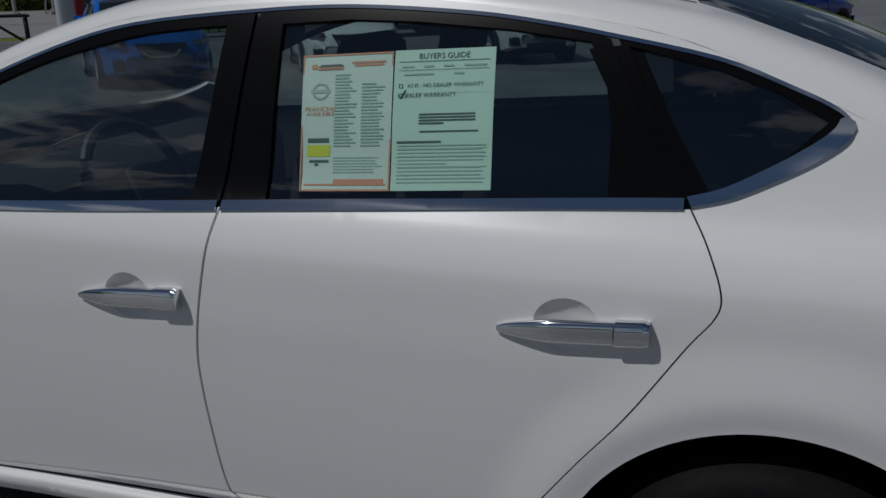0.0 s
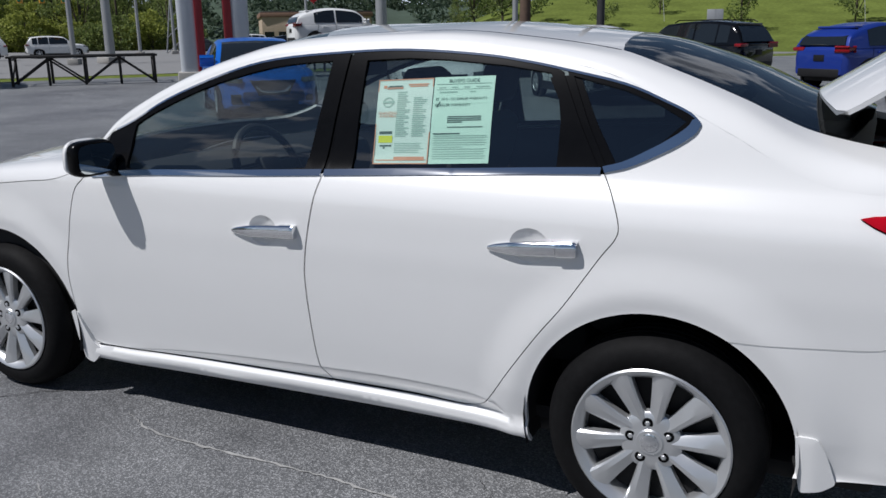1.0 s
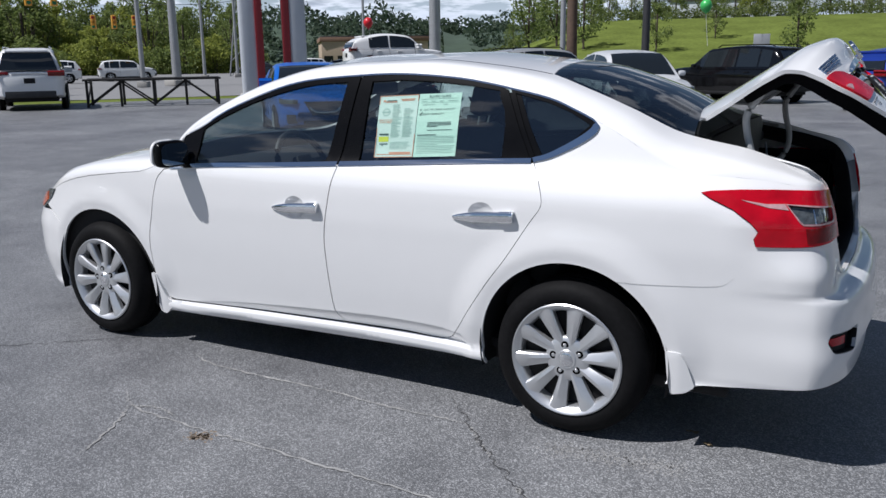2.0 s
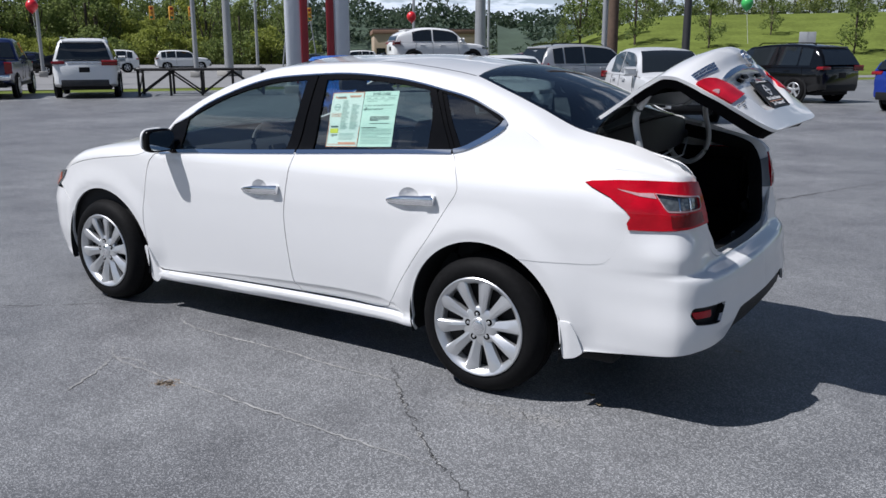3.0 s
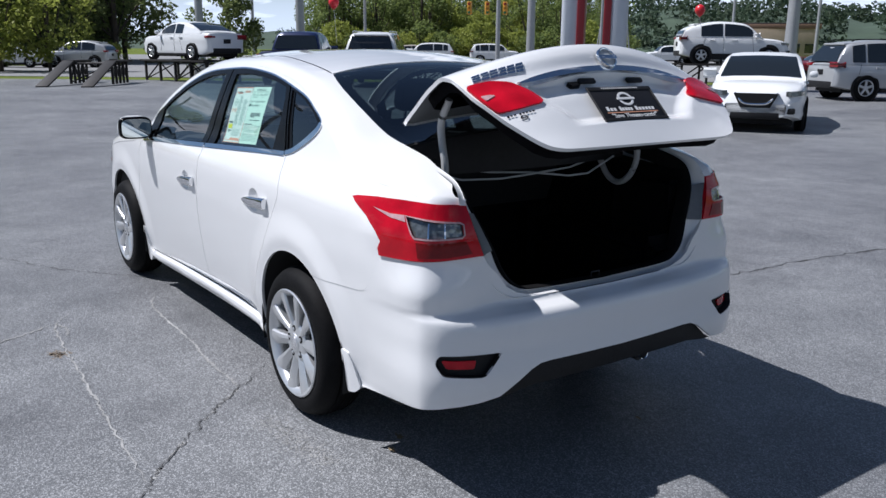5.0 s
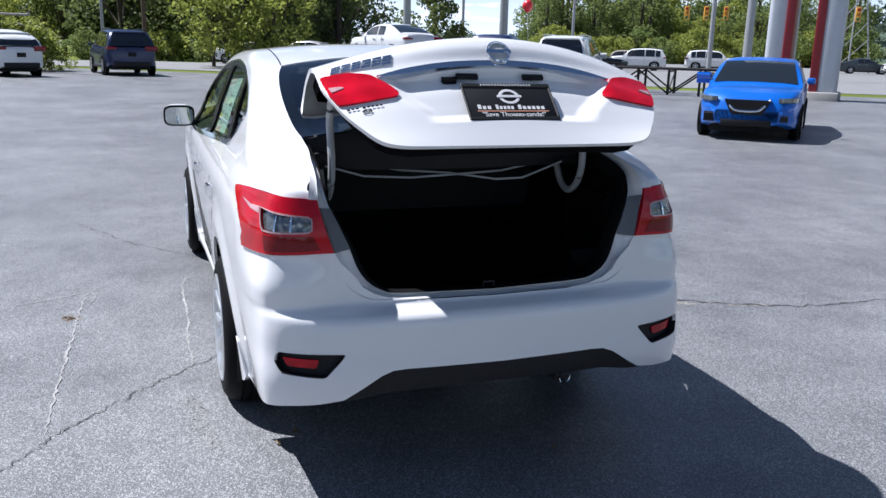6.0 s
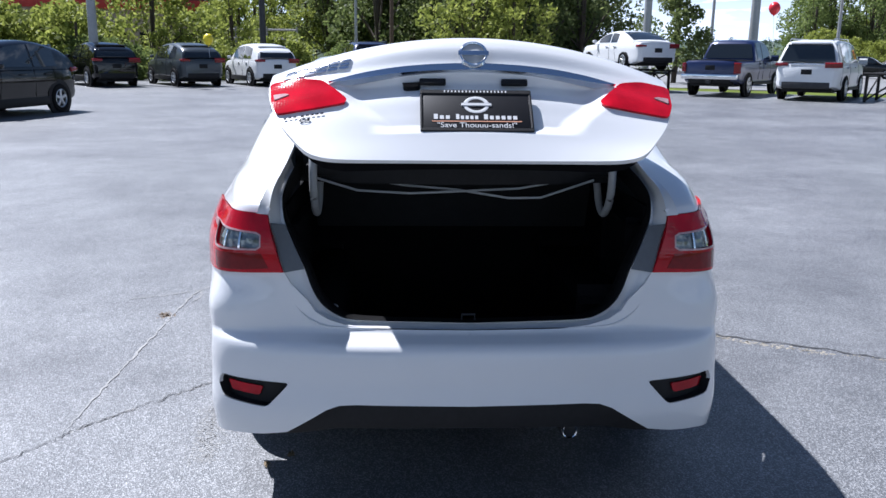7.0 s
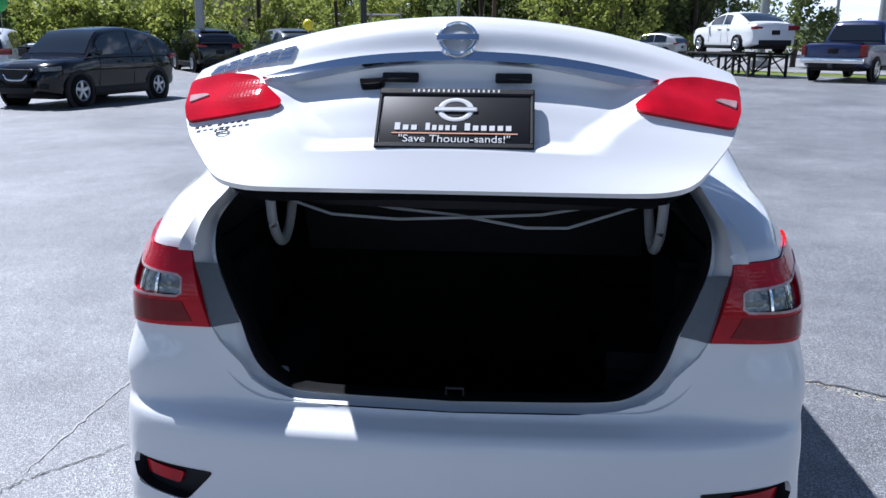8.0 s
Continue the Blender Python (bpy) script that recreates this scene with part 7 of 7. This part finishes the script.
def light_pole(x, y, r, h, mat, label, arm=True):
    p = empty("light_pole", label, "light pole", "poles round the lot")
    part("shaft", rod((0, 0, 0), (0, 0, h), r, r * 0.6, 12), mat, p)
    part("base", cuboid((-r * 2, -r * 2, 0), (r * 2, r * 2, 0.35), 0.03), KERB, p, "concrete base")
    if arm:
        part("arm", rod((-0.9, 0, h - 0.05), (0.9, 0, h - 0.05), 0.04, n=8), mat, p)
        for s in (-1, 1):
            part("lamp_head", cuboid((s * 0.9 - 0.3, -0.16, h - 0.12), (s * 0.9 + 0.3, 0.16, h + 0.02), 0.03), mat, p, "flat lamp head")
    p.matrix_basis = pose(x, y, float(ground_z(x, y)), 0, 0, (x * 37) % 90)


for deg, d, r, h, mat, lab, arm in (
        (141.6, 55, 0.16, 11, POLEGREY, "tall grey light pole beyond the grass", True), (139.4, 58, 0.30, 12, POLEGREY, "thick grey signal pole by the road", True), (137.0, 82, 0.16, 11, POLEGREY, "tall grey light pole far over the road", True),
        (134.8, 88, 0.16, 11, POLEGREY, "tall grey light pole far over the road", True), (126.5, 80, 0.16, 10, POLEGREY, "tall grey light pole far over the road", True), (121.5, 74, 0.15, 10, POLEGREY, "tall grey light pole far over the road", True),
        (122.8, 46, 0.34, 10, POLEGREY, "very thick grey sign column", False), (114.6, 31, 0.22, 10, POLEWOOD, "brown wooden utility pole", False), (115.0, 33, 0.12, 10, POLEGREY, "grey steel pole beside a wooden one", False), (109.8, 29.5, 0.15, 9, POLEDARK, "dark round post by the grass", False),
        (197.5, 37, 0.20, 10, POLEGREY, "grey light pole behind the back row", True), (192.6, 58, 0.16, 10, POLEWOOD, "brown wooden utility pole", False), (186.9, 39, 0.16, 9, POLEDARK, "dark post on a square plate", False),
        (161.4, 44, 0.22, 11, POLEGREY, "grey light pole near the pickup", True), (154.9, 46, 0.26, 11, POLEGREY, "thick grey signal pole by the road", True), (158.0, 60, 0.12, 10, POLEGREY, "thin grey pole by the road", False), (150.6, 60, 0.12, 10, POLEGREY, "thin grey pole by the road", False),
        (178.6, 46, 0.12, 10, POLEWOOD, "brown wooden utility pole", False), (181.2, 50, 0.10, 9, POLEGREY, "thin grey pole by the trees", False)):
    light_pole(*at_angle(deg, d), r, h, mat, lab, arm)

SIGNAL_LENS = [material("signal_lens_" + c, col, 0.3) for c, col in (("red", (0.25, 0.01, 0.01)), ("amber", (0.3, 0.14, 0.01)), ("green", (0.01, 0.15, 0.06)))]


def traffic_signal(x, y, z, turn):
    t = empty("traffic_signal", "yellow hanging traffic signal with three lenses", "traffic light", "traffic signals")
    part("housing", cuboid((-0.2, -0.19, -0.55), (0.12, 0.19, 0.55), 0.04), SIGNALYELLOW, t)
    for i in range(3):
        lens = lathe([(0.0, 0.03), (0.10, 0.02), (0.13, 0.0)], 16)
        lens.transform(Matrix.Translation((0.13, 0, 0.36 - 0.36 * i)) @ Matrix.Rotation(radians(-90), 4, "Z"))
        part("lens", lens, SIGNAL_LENS[i], t, "round dark lens")
        vis = rod((0.10, 0, 0.49 - 0.36 * i), (0.30, 0, 0.47 - 0.36 * i), 0.05, n=8)
        part("visor", vis, SIGNALYELLOW, t, "yellow visor")
    part("hanger", rod((0, 0, 0.5), (0, 0, 1.4), 0.03, n=6), POLEDARK, t, "hanger rod")
    t.matrix_basis = pose(x, y, z, 0, 0, turn)


sig = [at_angle(a, 58) for a in (147.6, 149.3, 146.2, 153.0, 151.5)] + [at_angle(a, 75) for a in (143.6, 142.4, 141.2, 133.6)]
for i, (x, y) in enumerate(sig):
    traffic_signal(x, y, 5.6 if i < 5 else 4.9, math.degrees(math.atan2(-2 - y, 2.5 - x)) + (-15 if i % 2 else 10))
for p, q, z in ((at_angle(139.4, 58), at_angle(154.9, 58), 7.0), (at_angle(132, 75), at_angle(145, 75), 6.3)):
    pts = [(p[0] + (q[0] - p[0]) * t, p[1] + (q[1] - p[1]) * t, z + 1.2 * (2 * t - 1) ** 2) for t in np.linspace(0, 1, 14)]
    shape("span_wire", tube(pts, 0.02, 5), POLEDARK, "dark span wire that carries the signals", "cable")
for i, (a0, a1, d, z) in enumerate(((176, 212, 58, 8.2), (176, 212, 58, 7.6))):
    pts = [(*at_angle(a, d), z + 0.25 * math.cos((a - a0) * 0.9)) for a in np.linspace(a0, a1, 24)]
    shape("power_line", tube(pts, 0.02, 5), POLEDARK, "dark overhead power line", "cable")

BALLOON = {"red": material("red_balloon", (0.60, 0.02, 0.03), 0.3), "green": material("green_balloon", (0.06, 0.42, 0.10), 0.3), "yellow": material("yellow_balloon", (0.75, 0.62, 0.02), 0.3)}


def balloon(color, x, y, z, below):
    b = empty("balloon", f"{color} balloon on a white string", "balloon", "balloons")
    body_b = bmesh.new()
    bmesh.ops.create_uvsphere(body_b, u_segments=20, v_segments=14, radius=0.19)
    for v in body_b.verts:
        v.co.z *= 1.15
        if v.co.z < 0:
            v.co.x *= 1 + 0.9 * v.co.z
            v.co.y *= 1 + 0.9 * v.co.z
    part("skin", body_b, BALLOON[color], b, angle=180)
    part("string", rod((0, 0, -0.22), (0.1, 0.05, below - z), 0.006, n=5), WHITEINK, b, "white string")
    part("knot", rod((0, 0, -0.25), (0, 0, -0.20), 0.03, 0.012, 8), BALLOON[color], b)
    b.matrix_basis = pose(x, y, z)


balloon("red", -24.9, 12.2, 3.05, 1.6)
balloon("red", -18.2, 24.2, 2.95, 2.3)
balloon("green", *at_angle(106.2, 27.5), 3.05, 1.8)
balloon("yellow", *at_angle(94.3, 26), 2.65, 1.6)
balloon("yellow", -28.6, -7.45, 1.85, 1.2)
balloon("green", *at_angle(211.6, 23), 2.0, 1.5)
balloon("green", *at_angle(207.8, 24), 2.25, 1.5)



# ---- trees, bushes and buildings ----
def leaf_mat(name, a, b):
    m = bpy.data.materials.new(name)
    m.use_nodes = True
    n, l = m.node_tree.nodes, m.node_tree.links
    p = n["Principled BSDF"]
    geo = n.new("ShaderNodeNewGeometry")
    r = n.new("ShaderNodeValToRGB")
    r.color_ramp.elements[0].color, r.color_ramp.elements[1].color = (*a, 1), (*b, 1)
    l.new(geo.outputs["Random Per Island"], r.inputs[0])
    l.new(r.outputs[0], p.inputs["Base Color"])
    p.inputs["Roughness"].default_value = 0.6
    p.inputs["Specular IOR Level"].default_value = 0.25
    tr, mx = n.new("ShaderNodeBsdfTranslucent"), n.new("ShaderNodeMixShader")
    mx.inputs[0].default_value = 0.5
    l.new(r.outputs[0], tr.inputs[0])
    l.new(p.outputs[0], mx.inputs[1]); l.new(tr.outputs[0], mx.inputs[2])
    l.new(mx.outputs[0], n["Material Output"].inputs["Surface"])
    return m


LEAF_A = leaf_mat("leaf_mid_green", (0.10, 0.145, 0.042), (0.25, 0.30, 0.095))
LEAF_B = leaf_mat("leaf_yellow_green", (0.16, 0.20, 0.035), (0.36, 0.39, 0.09))
LEAF_C = leaf_mat("leaf_dark_green", (0.075, 0.105, 0.035), (0.20, 0.235, 0.080))
# duller, bluer green: the haze of distance is mixed into this leaf colour
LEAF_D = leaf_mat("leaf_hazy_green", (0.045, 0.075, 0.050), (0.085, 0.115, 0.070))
BARK = material("bark", (0.07, 0.055, 0.042), 0.95, vary=0.3, scale=12, bump=0.4, bump_scale=40)


def leaf_cloud(clumps, per, leaf, seed, flat=0.75):
    """Many small tilted leaf blades gathered in clumps (x, y, z, radius)."""
    rng = np.random.default_rng(seed)
    C = []
    for cx, cy, cz, cr in clumps:
        n = per
        d = rng.normal(size=(n, 3))
        d /= np.linalg.norm(d, axis=1)[:, None]
        rad = cr * rng.uniform(0.55, 1.08, n)[:, None]
        C.append(np.array([cx, cy, cz]) + d * rad * np.array([1, 1, flat]))
    P = np.vstack(C)
    n = len(P)
    a = rng.normal(size=(n, 3)); a /= np.linalg.norm(a, axis=1)[:, None]
    b = np.cross(a, rng.normal(size=(n, 3))); b /= np.linalg.norm(b, axis=1)[:, None]
    s = leaf * rng.uniform(0.6, 1.4, n)[:, None]
    V = np.stack([P - a * s, P - b * s * 0.55, P + a * s, P + b * s * 0.55], 1).reshape(-1, 3)
    me = bpy.data.meshes.new("crown")
    me.from_pydata(V.tolist(), [], np.arange(4 * n).reshape(-1, 4).tolist())
    me.update()
    return me


def tree_kind(seed, h, spread, mat, per=120, clump_n=26, conic=False, leaf=0.20):
    """Trunk, limbs and crown meshes of one tree."""
    rng = random.Random(seed)
    bm = bmesh.new()
    th = h * (0.13 if not conic else 0.10)
    tube([(0, 0, -0.3), (0.05 * h * rng.uniform(-0.2, 0.2), 0, th * 0.6), (rng.uniform(-0.1, 0.1), rng.uniform(-0.1, 0.1), th), (0, 0, h * 0.8)], 0.02 * h * 0.9, 8, bm)
    clumps = []
    for i in range(clump_n):
        f = (i + 0.5) / clump_n
        z = th + (h - th) * f
        prof = (1 - f) ** 0.8 if conic else math.sin(math.pi * min(1, 0.18 + 0.80 * f)) ** 0.7
        rr = spread * prof * rng.uniform(0.35, 1.0)
        an = rng.uniform(0, 2 * math.pi)
        c = (rr * math.cos(an), rr * math.sin(an), z, spread * rng.uniform(0.26, 0.46) * (0.5 + 0.5 * prof))
        clumps.append(c)
        if i % 3 == 0 and not conic:
            tube([(0, 0, th * rng.uniform(0.7, 1.1)), (c[0] * 0.5, c[1] * 0.5, (th + c[2]) / 2), c[:3]], 0.006 * h, 5, bm)
    wood = to_mesh(bm, "trunk", angle=60)
    wood.materials.append(BARK)
    crown = leaf_cloud(clumps, per, leaf, seed)
    crown.materials.append(mat)
    return wood, crown


TREES = {
    "broad": tree_kind(1, 11, 4.2, LEAF_A), "broad_b": tree_kind(2, 13, 4.6, LEAF_A), "light": tree_kind(3, 9, 3.6, LEAF_B), "dark": tree_kind(4, 13, 4.4, LEAF_C),
    "cedar": tree_kind(5, 9, 2.6, LEAF_C, per=170, clump_n=34, conic=True, leaf=0.13), "young": tree_kind(6, 4.6, 1.6, LEAF_A, per=70, clump_n=16, leaf=0.12),
    "bush": tree_kind(7, 2.6, 1.7, LEAF_B, per=110, clump_n=18, leaf=0.10), "bush_b": tree_kind(8, 2.2, 1.6, LEAF_A, per=110, clump_n=16, leaf=0.10),
}
TREE_WORDS = {"broad": "broad green leafy tree beyond the road", "broad_b": "tall green leafy tree beyond the road", "light": "yellow-green leafy tree behind the lot", "dark": "tall dark green tree of the wood", "cedar": "dense dark conical evergreen tree", "young": "small young tree on the grass bank", "bush": "yellow-green leafy bush behind the lot", "bush_b": "rounded green bush behind the lot"}


def plant(kind, x, y, scale, turn, sink=0.0):
    wood, crown = TREES[kind]
    nm = "bush" if kind.startswith("bush") else "tree"
    t = empty(nm, TREE_WORDS[kind], nm, "bushes" if nm == "bush" else "trees")
    part("trunk", wood, None, t)
    part("crown", crown, None, t)
    t.matrix_basis = Matrix.Translation((x, y, float(ground_z(x, y)) - sink)) @ Matrix.Rotation(radians(turn), 4, "Z") @ Matrix.Scale(scale, 4)


rng = random.Random(5)
# trees across the road
for i in range(46):
    a = 134 + 20 * (i + rng.random()) / 46
    d = rng.uniform(134, 160)
    plant(rng.choice(["broad", "broad_b", "broad", "light"]), *at_angle(a, d), rng.uniform(0.72, 1.12), rng.uniform(0, 360))
for i in range(34):
    a = 133 + 21 * (i + rng.random()) / 34
    plant(rng.choice(["bush", "bush_b"]), *at_angle(a, rng.uniform(127, 133)), rng.uniform(1.3, 2.2), rng.uniform(0, 360), 0.3)
# dark wood behind the back row
for i in range(40):
    a = 166 + 16.5 * (i + rng.random()) / 40
    plant(rng.choice(["dark", "dark", "broad_b"]), *at_angle(a, rng.uniform(70, 92)), rng.uniform(0.8, 1.25), rng.uniform(0, 360))
for i in range(30):
    a = 182 + 31 * (i + rng.random()) / 30
    plant(rng.choice(["broad", "light", "dark"]), *at_angle(a, rng.uniform(80, 100)), rng.uniform(0.75, 1.1), rng.uniform(0, 360))
# bushes along the lot
for i in range(46):
    a = 166 + 48 * (i + rng.random()) / 46
    d = rng.uniform(38, 43) if a > 184 else rng.uniform(64, 70)
    plant(rng.choice(["bush", "bush_b", "bush"]), *at_angle(a, d), rng.uniform(0.55, 0.95), rng.uniform(0, 360), 0.2)
for i in range(26):
    plant(rng.choice(["bush", "bush", "bush_b"]), *at_angle(198 + 16 * (i + rng.random()) / 26, rng.uniform(40, 45)), rng.uniform(0.95, 1.4), rng.uniform(0, 360), 0.3)
for a, d, s in ((194.3, 46, 0.62), (192.6, 48, 0.6), (189.6, 55, 0.55), (170.5, 50, 0.6), (173.2, 50, 0.75)):
    plant("light", *at_angle(a, d), s, a * 7)
plant("cedar", *at_angle(159.6, 46), 0.85, 30)
plant("cedar", *at_angle(174.5, 52), 0.7, 130)
# bank: young trees and a hedge at its crest
for a, d, s in ((106.8, 84, 0.95), (98.2, 80, 1.0), (111.5, 88, 1.3), (113.2, 95, 1.5), (91.5, 84, 1.0), (115.0, 100, 1.6), (103.0, 92, 0.8)):
    plant("young", *at_angle(a, d), s, a * 11)
for i in range(30):
    a = 84 + 32 * (i + rng.random()) / 30
    plant(rng.choice(["broad", "light", "broad_b"]), *at_angle(a, rng.uniform(122, 140)), rng.uniform(0.35, 0.6), rng.uniform(0, 360))
clumps = []
for i in range(150):
    a = 82 + 36 * (i + rng.random()) / 150
    x, y = at_angle(a, rng.uniform(116, 120))
    clumps.append((x, y, float(ground_z(x, y)) + rng.uniform(0.2, 1.0), rng.uniform(0.7, 1.3)))
shape("hedge", leaf_cloud(clumps, 70, 0.16, 9), LEAF_C, "clipped dark hedge along the crest of the bank", "hedge", kind="stuff")
# far wooded ridges; those beyond 200 m have distance haze put into their greens
def crest(a, seed, d):
    """Share of a ridge's height at the bearing a: distant hills run more level."""
    if d > 200:
        return 0.68 + 0.09 * math.sin(a * 0.31 + seed) + 0.06 * math.sin(a * 0.83) + 0.025 * math.sin(a * 3.1)
    return 0.52 + 0.22 * math.sin(a * 0.31 + seed) + 0.13 * math.sin(a * 0.83)


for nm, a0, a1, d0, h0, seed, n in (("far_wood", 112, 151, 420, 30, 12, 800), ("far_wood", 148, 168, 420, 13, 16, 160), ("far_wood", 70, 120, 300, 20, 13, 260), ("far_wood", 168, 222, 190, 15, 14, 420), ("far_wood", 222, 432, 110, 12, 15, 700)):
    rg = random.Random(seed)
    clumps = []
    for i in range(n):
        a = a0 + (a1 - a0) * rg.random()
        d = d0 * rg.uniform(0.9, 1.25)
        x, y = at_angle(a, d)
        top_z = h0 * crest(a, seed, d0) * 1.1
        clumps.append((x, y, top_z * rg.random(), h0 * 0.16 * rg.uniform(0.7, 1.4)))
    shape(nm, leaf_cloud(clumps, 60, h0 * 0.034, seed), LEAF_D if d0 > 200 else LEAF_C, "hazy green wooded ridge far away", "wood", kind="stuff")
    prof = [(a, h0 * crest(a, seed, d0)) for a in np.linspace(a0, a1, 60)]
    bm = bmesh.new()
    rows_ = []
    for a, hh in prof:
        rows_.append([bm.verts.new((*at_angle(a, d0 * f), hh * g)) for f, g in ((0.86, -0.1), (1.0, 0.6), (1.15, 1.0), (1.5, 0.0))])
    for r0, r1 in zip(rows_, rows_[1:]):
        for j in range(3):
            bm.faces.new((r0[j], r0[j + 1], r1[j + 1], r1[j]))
    # the farther hills get a greyer green that imitates haze in the air
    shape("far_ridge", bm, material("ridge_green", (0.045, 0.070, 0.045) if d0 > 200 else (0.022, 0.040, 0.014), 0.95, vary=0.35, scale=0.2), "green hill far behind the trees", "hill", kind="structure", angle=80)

WALLTAN = material("tan_render", (0.42, 0.33, 0.25), 0.85, vary=0.08, scale=2, bump=0.1, bump_scale=30)
WALLBROWN = material("brown_brick_far", (0.20, 0.12, 0.085), 0.9, vary=0.15, scale=4)
ROOFDARK = material("dark_roofing", (0.06, 0.055, 0.052), 0.85, vary=0.15, scale=3)
REDBAND = material("red_band", (0.45, 0.03, 0.025), 0.5, vary=0.08, scale=2)


def low_building(a, d, wid_, dep, h, turn, wall, band, label, n_win):
    """A single-storey commercial building with a parapet band, windows and a door."""
    x, y = at_angle(a, d)
    b = empty("commercial_building", label, "building", "buildings round the lot")
    part("wall", cuboid((-dep / 2, -wid_ / 2, -0.5), (dep / 2, wid_ / 2, h), 0.05), wall, b)
    part("parapet", cuboid((-dep / 2 - 0.25, -wid_ / 2 - 0.25, h - 0.8), (dep / 2 + 0.25, wid_ / 2 + 0.25, h - 0.1), 0.05), band, b, "coloured parapet band")
    part("roof", cuboid((-dep / 2 - 0.1, -wid_ / 2 - 0.1, h - 0.1), (dep / 2 + 0.1, wid_ / 2 + 0.1, h + 0.12), 0.03), ROOFDARK, b, "flat dark roof")
    for i in range(n_win):
        yy = -wid_ / 2 + wid_ * (i + 0.5) / n_win
        win = part("window", cuboid((dep / 2 - 0.05, yy - wid_ / n_win * 0.34, 1.0), (dep / 2 + 0.03, yy + wid_ / n_win * 0.34, min(h - 1.2, 2.4))), FARGLASS, b, "dark window")
        part("sill", cuboid((dep / 2, yy - wid_ / n_win * 0.36, 0.8), (dep / 2 + 0.1, yy + wid_ / n_win * 0.36, 0.9)), KERB, win, "pale sill")
    part("door", cuboid((dep / 2 - 0.05, -0.6, -0.2), (dep / 2 + 0.05, 0.6, 2.1)), DARKMETAL, b, "dark door")
    b.matrix_basis = pose(x, y, float(ground_z(x, y)), 0, 0, turn)


low_building(204.0, 60, 24, 12, 4.5, 26, WALLTAN, REDBAND, "tan restaurant with a red roof band behind the bushes", 11)
low_building(125.3, 150, 18, 14, 5.5, -50, WALLTAN, WALLBROWN, "low tan commercial building over the road", 8)
low_building(101.0, 175, 26, 14, 6.0, -80, PYGREY, ROOFDARK, "pale grey building beyond the bank", 7)

# guard fence by the back road and a small road sign
rail = empty("guard_rail", "weathered grey rail fence behind the back row", "fence")
for i in range(12):
    x, y = at_angle(185.5 + 2.0 * i, 60)
    z = float(ground_z(x, y))
    part("post", cuboid((x - 0.06, y - 0.06, z - 0.2), (x + 0.06, y + 0.06, z + 3.0)), KERB, rail)
    if i < 11:
        x2, y2 = at_angle(187.5 + 2.0 * i, 60)
        for zz in (2.8, 2.2):
            part("rail", rod((x, y, z + zz), (x2, y2, float(ground_z(x2, y2)) + zz), 0.07, n=6), KERB, rail)
mast = empty("lattice_mast", "pale steel lattice mast beyond the trees", "mast")
x, y = at_angle(134.0, 96)
for sx, sy in ((-1, -1), (1, -1), (1, 1), (-1, 1)):
    part("leg", rod((x + sx * 1.4, y + sy * 1.4, 0), (x + sx * 0.35, y + sy * 0.35, 11), 0.08, 0.06, 6), POLEGREY, mast)
for i in range(6):
    z0, z1 = 1.7 * i, 1.7 * i + 1.7
    w0, w1 = 1.4 - 1.05 * z0 / 11, 1.4 - 1.05 * z1 / 11
    for s in (-1, 1):
        part("brace", rod((x - w0, y + s * w0, z0), (x + w1, y + s * w1, z1), 0.04, n=5), POLEGREY, mast)
        part("brace", rod((x + s * w0, y - w0, z0), (x + s * w1, y + w1, z1), 0.04, n=5), POLEGREY, mast)
sg = empty("road_sign", "small square road sign on a post seen from behind", "sign")
part("post", rod((0, 0, 0), (0, 0, 2.3), 0.03, n=6), POLEGREY, sg)
part("panel", cuboid((-0.02, -0.3, 1.6), (0.02, 0.3, 2.3), 0.005), POLEGREY, sg, "grey sign panel")
sx, sy = at_angle(101.9, 34)
sg.matrix_basis = pose(sx, sy, float(ground_z(sx, sy)), 0, 0, 100)
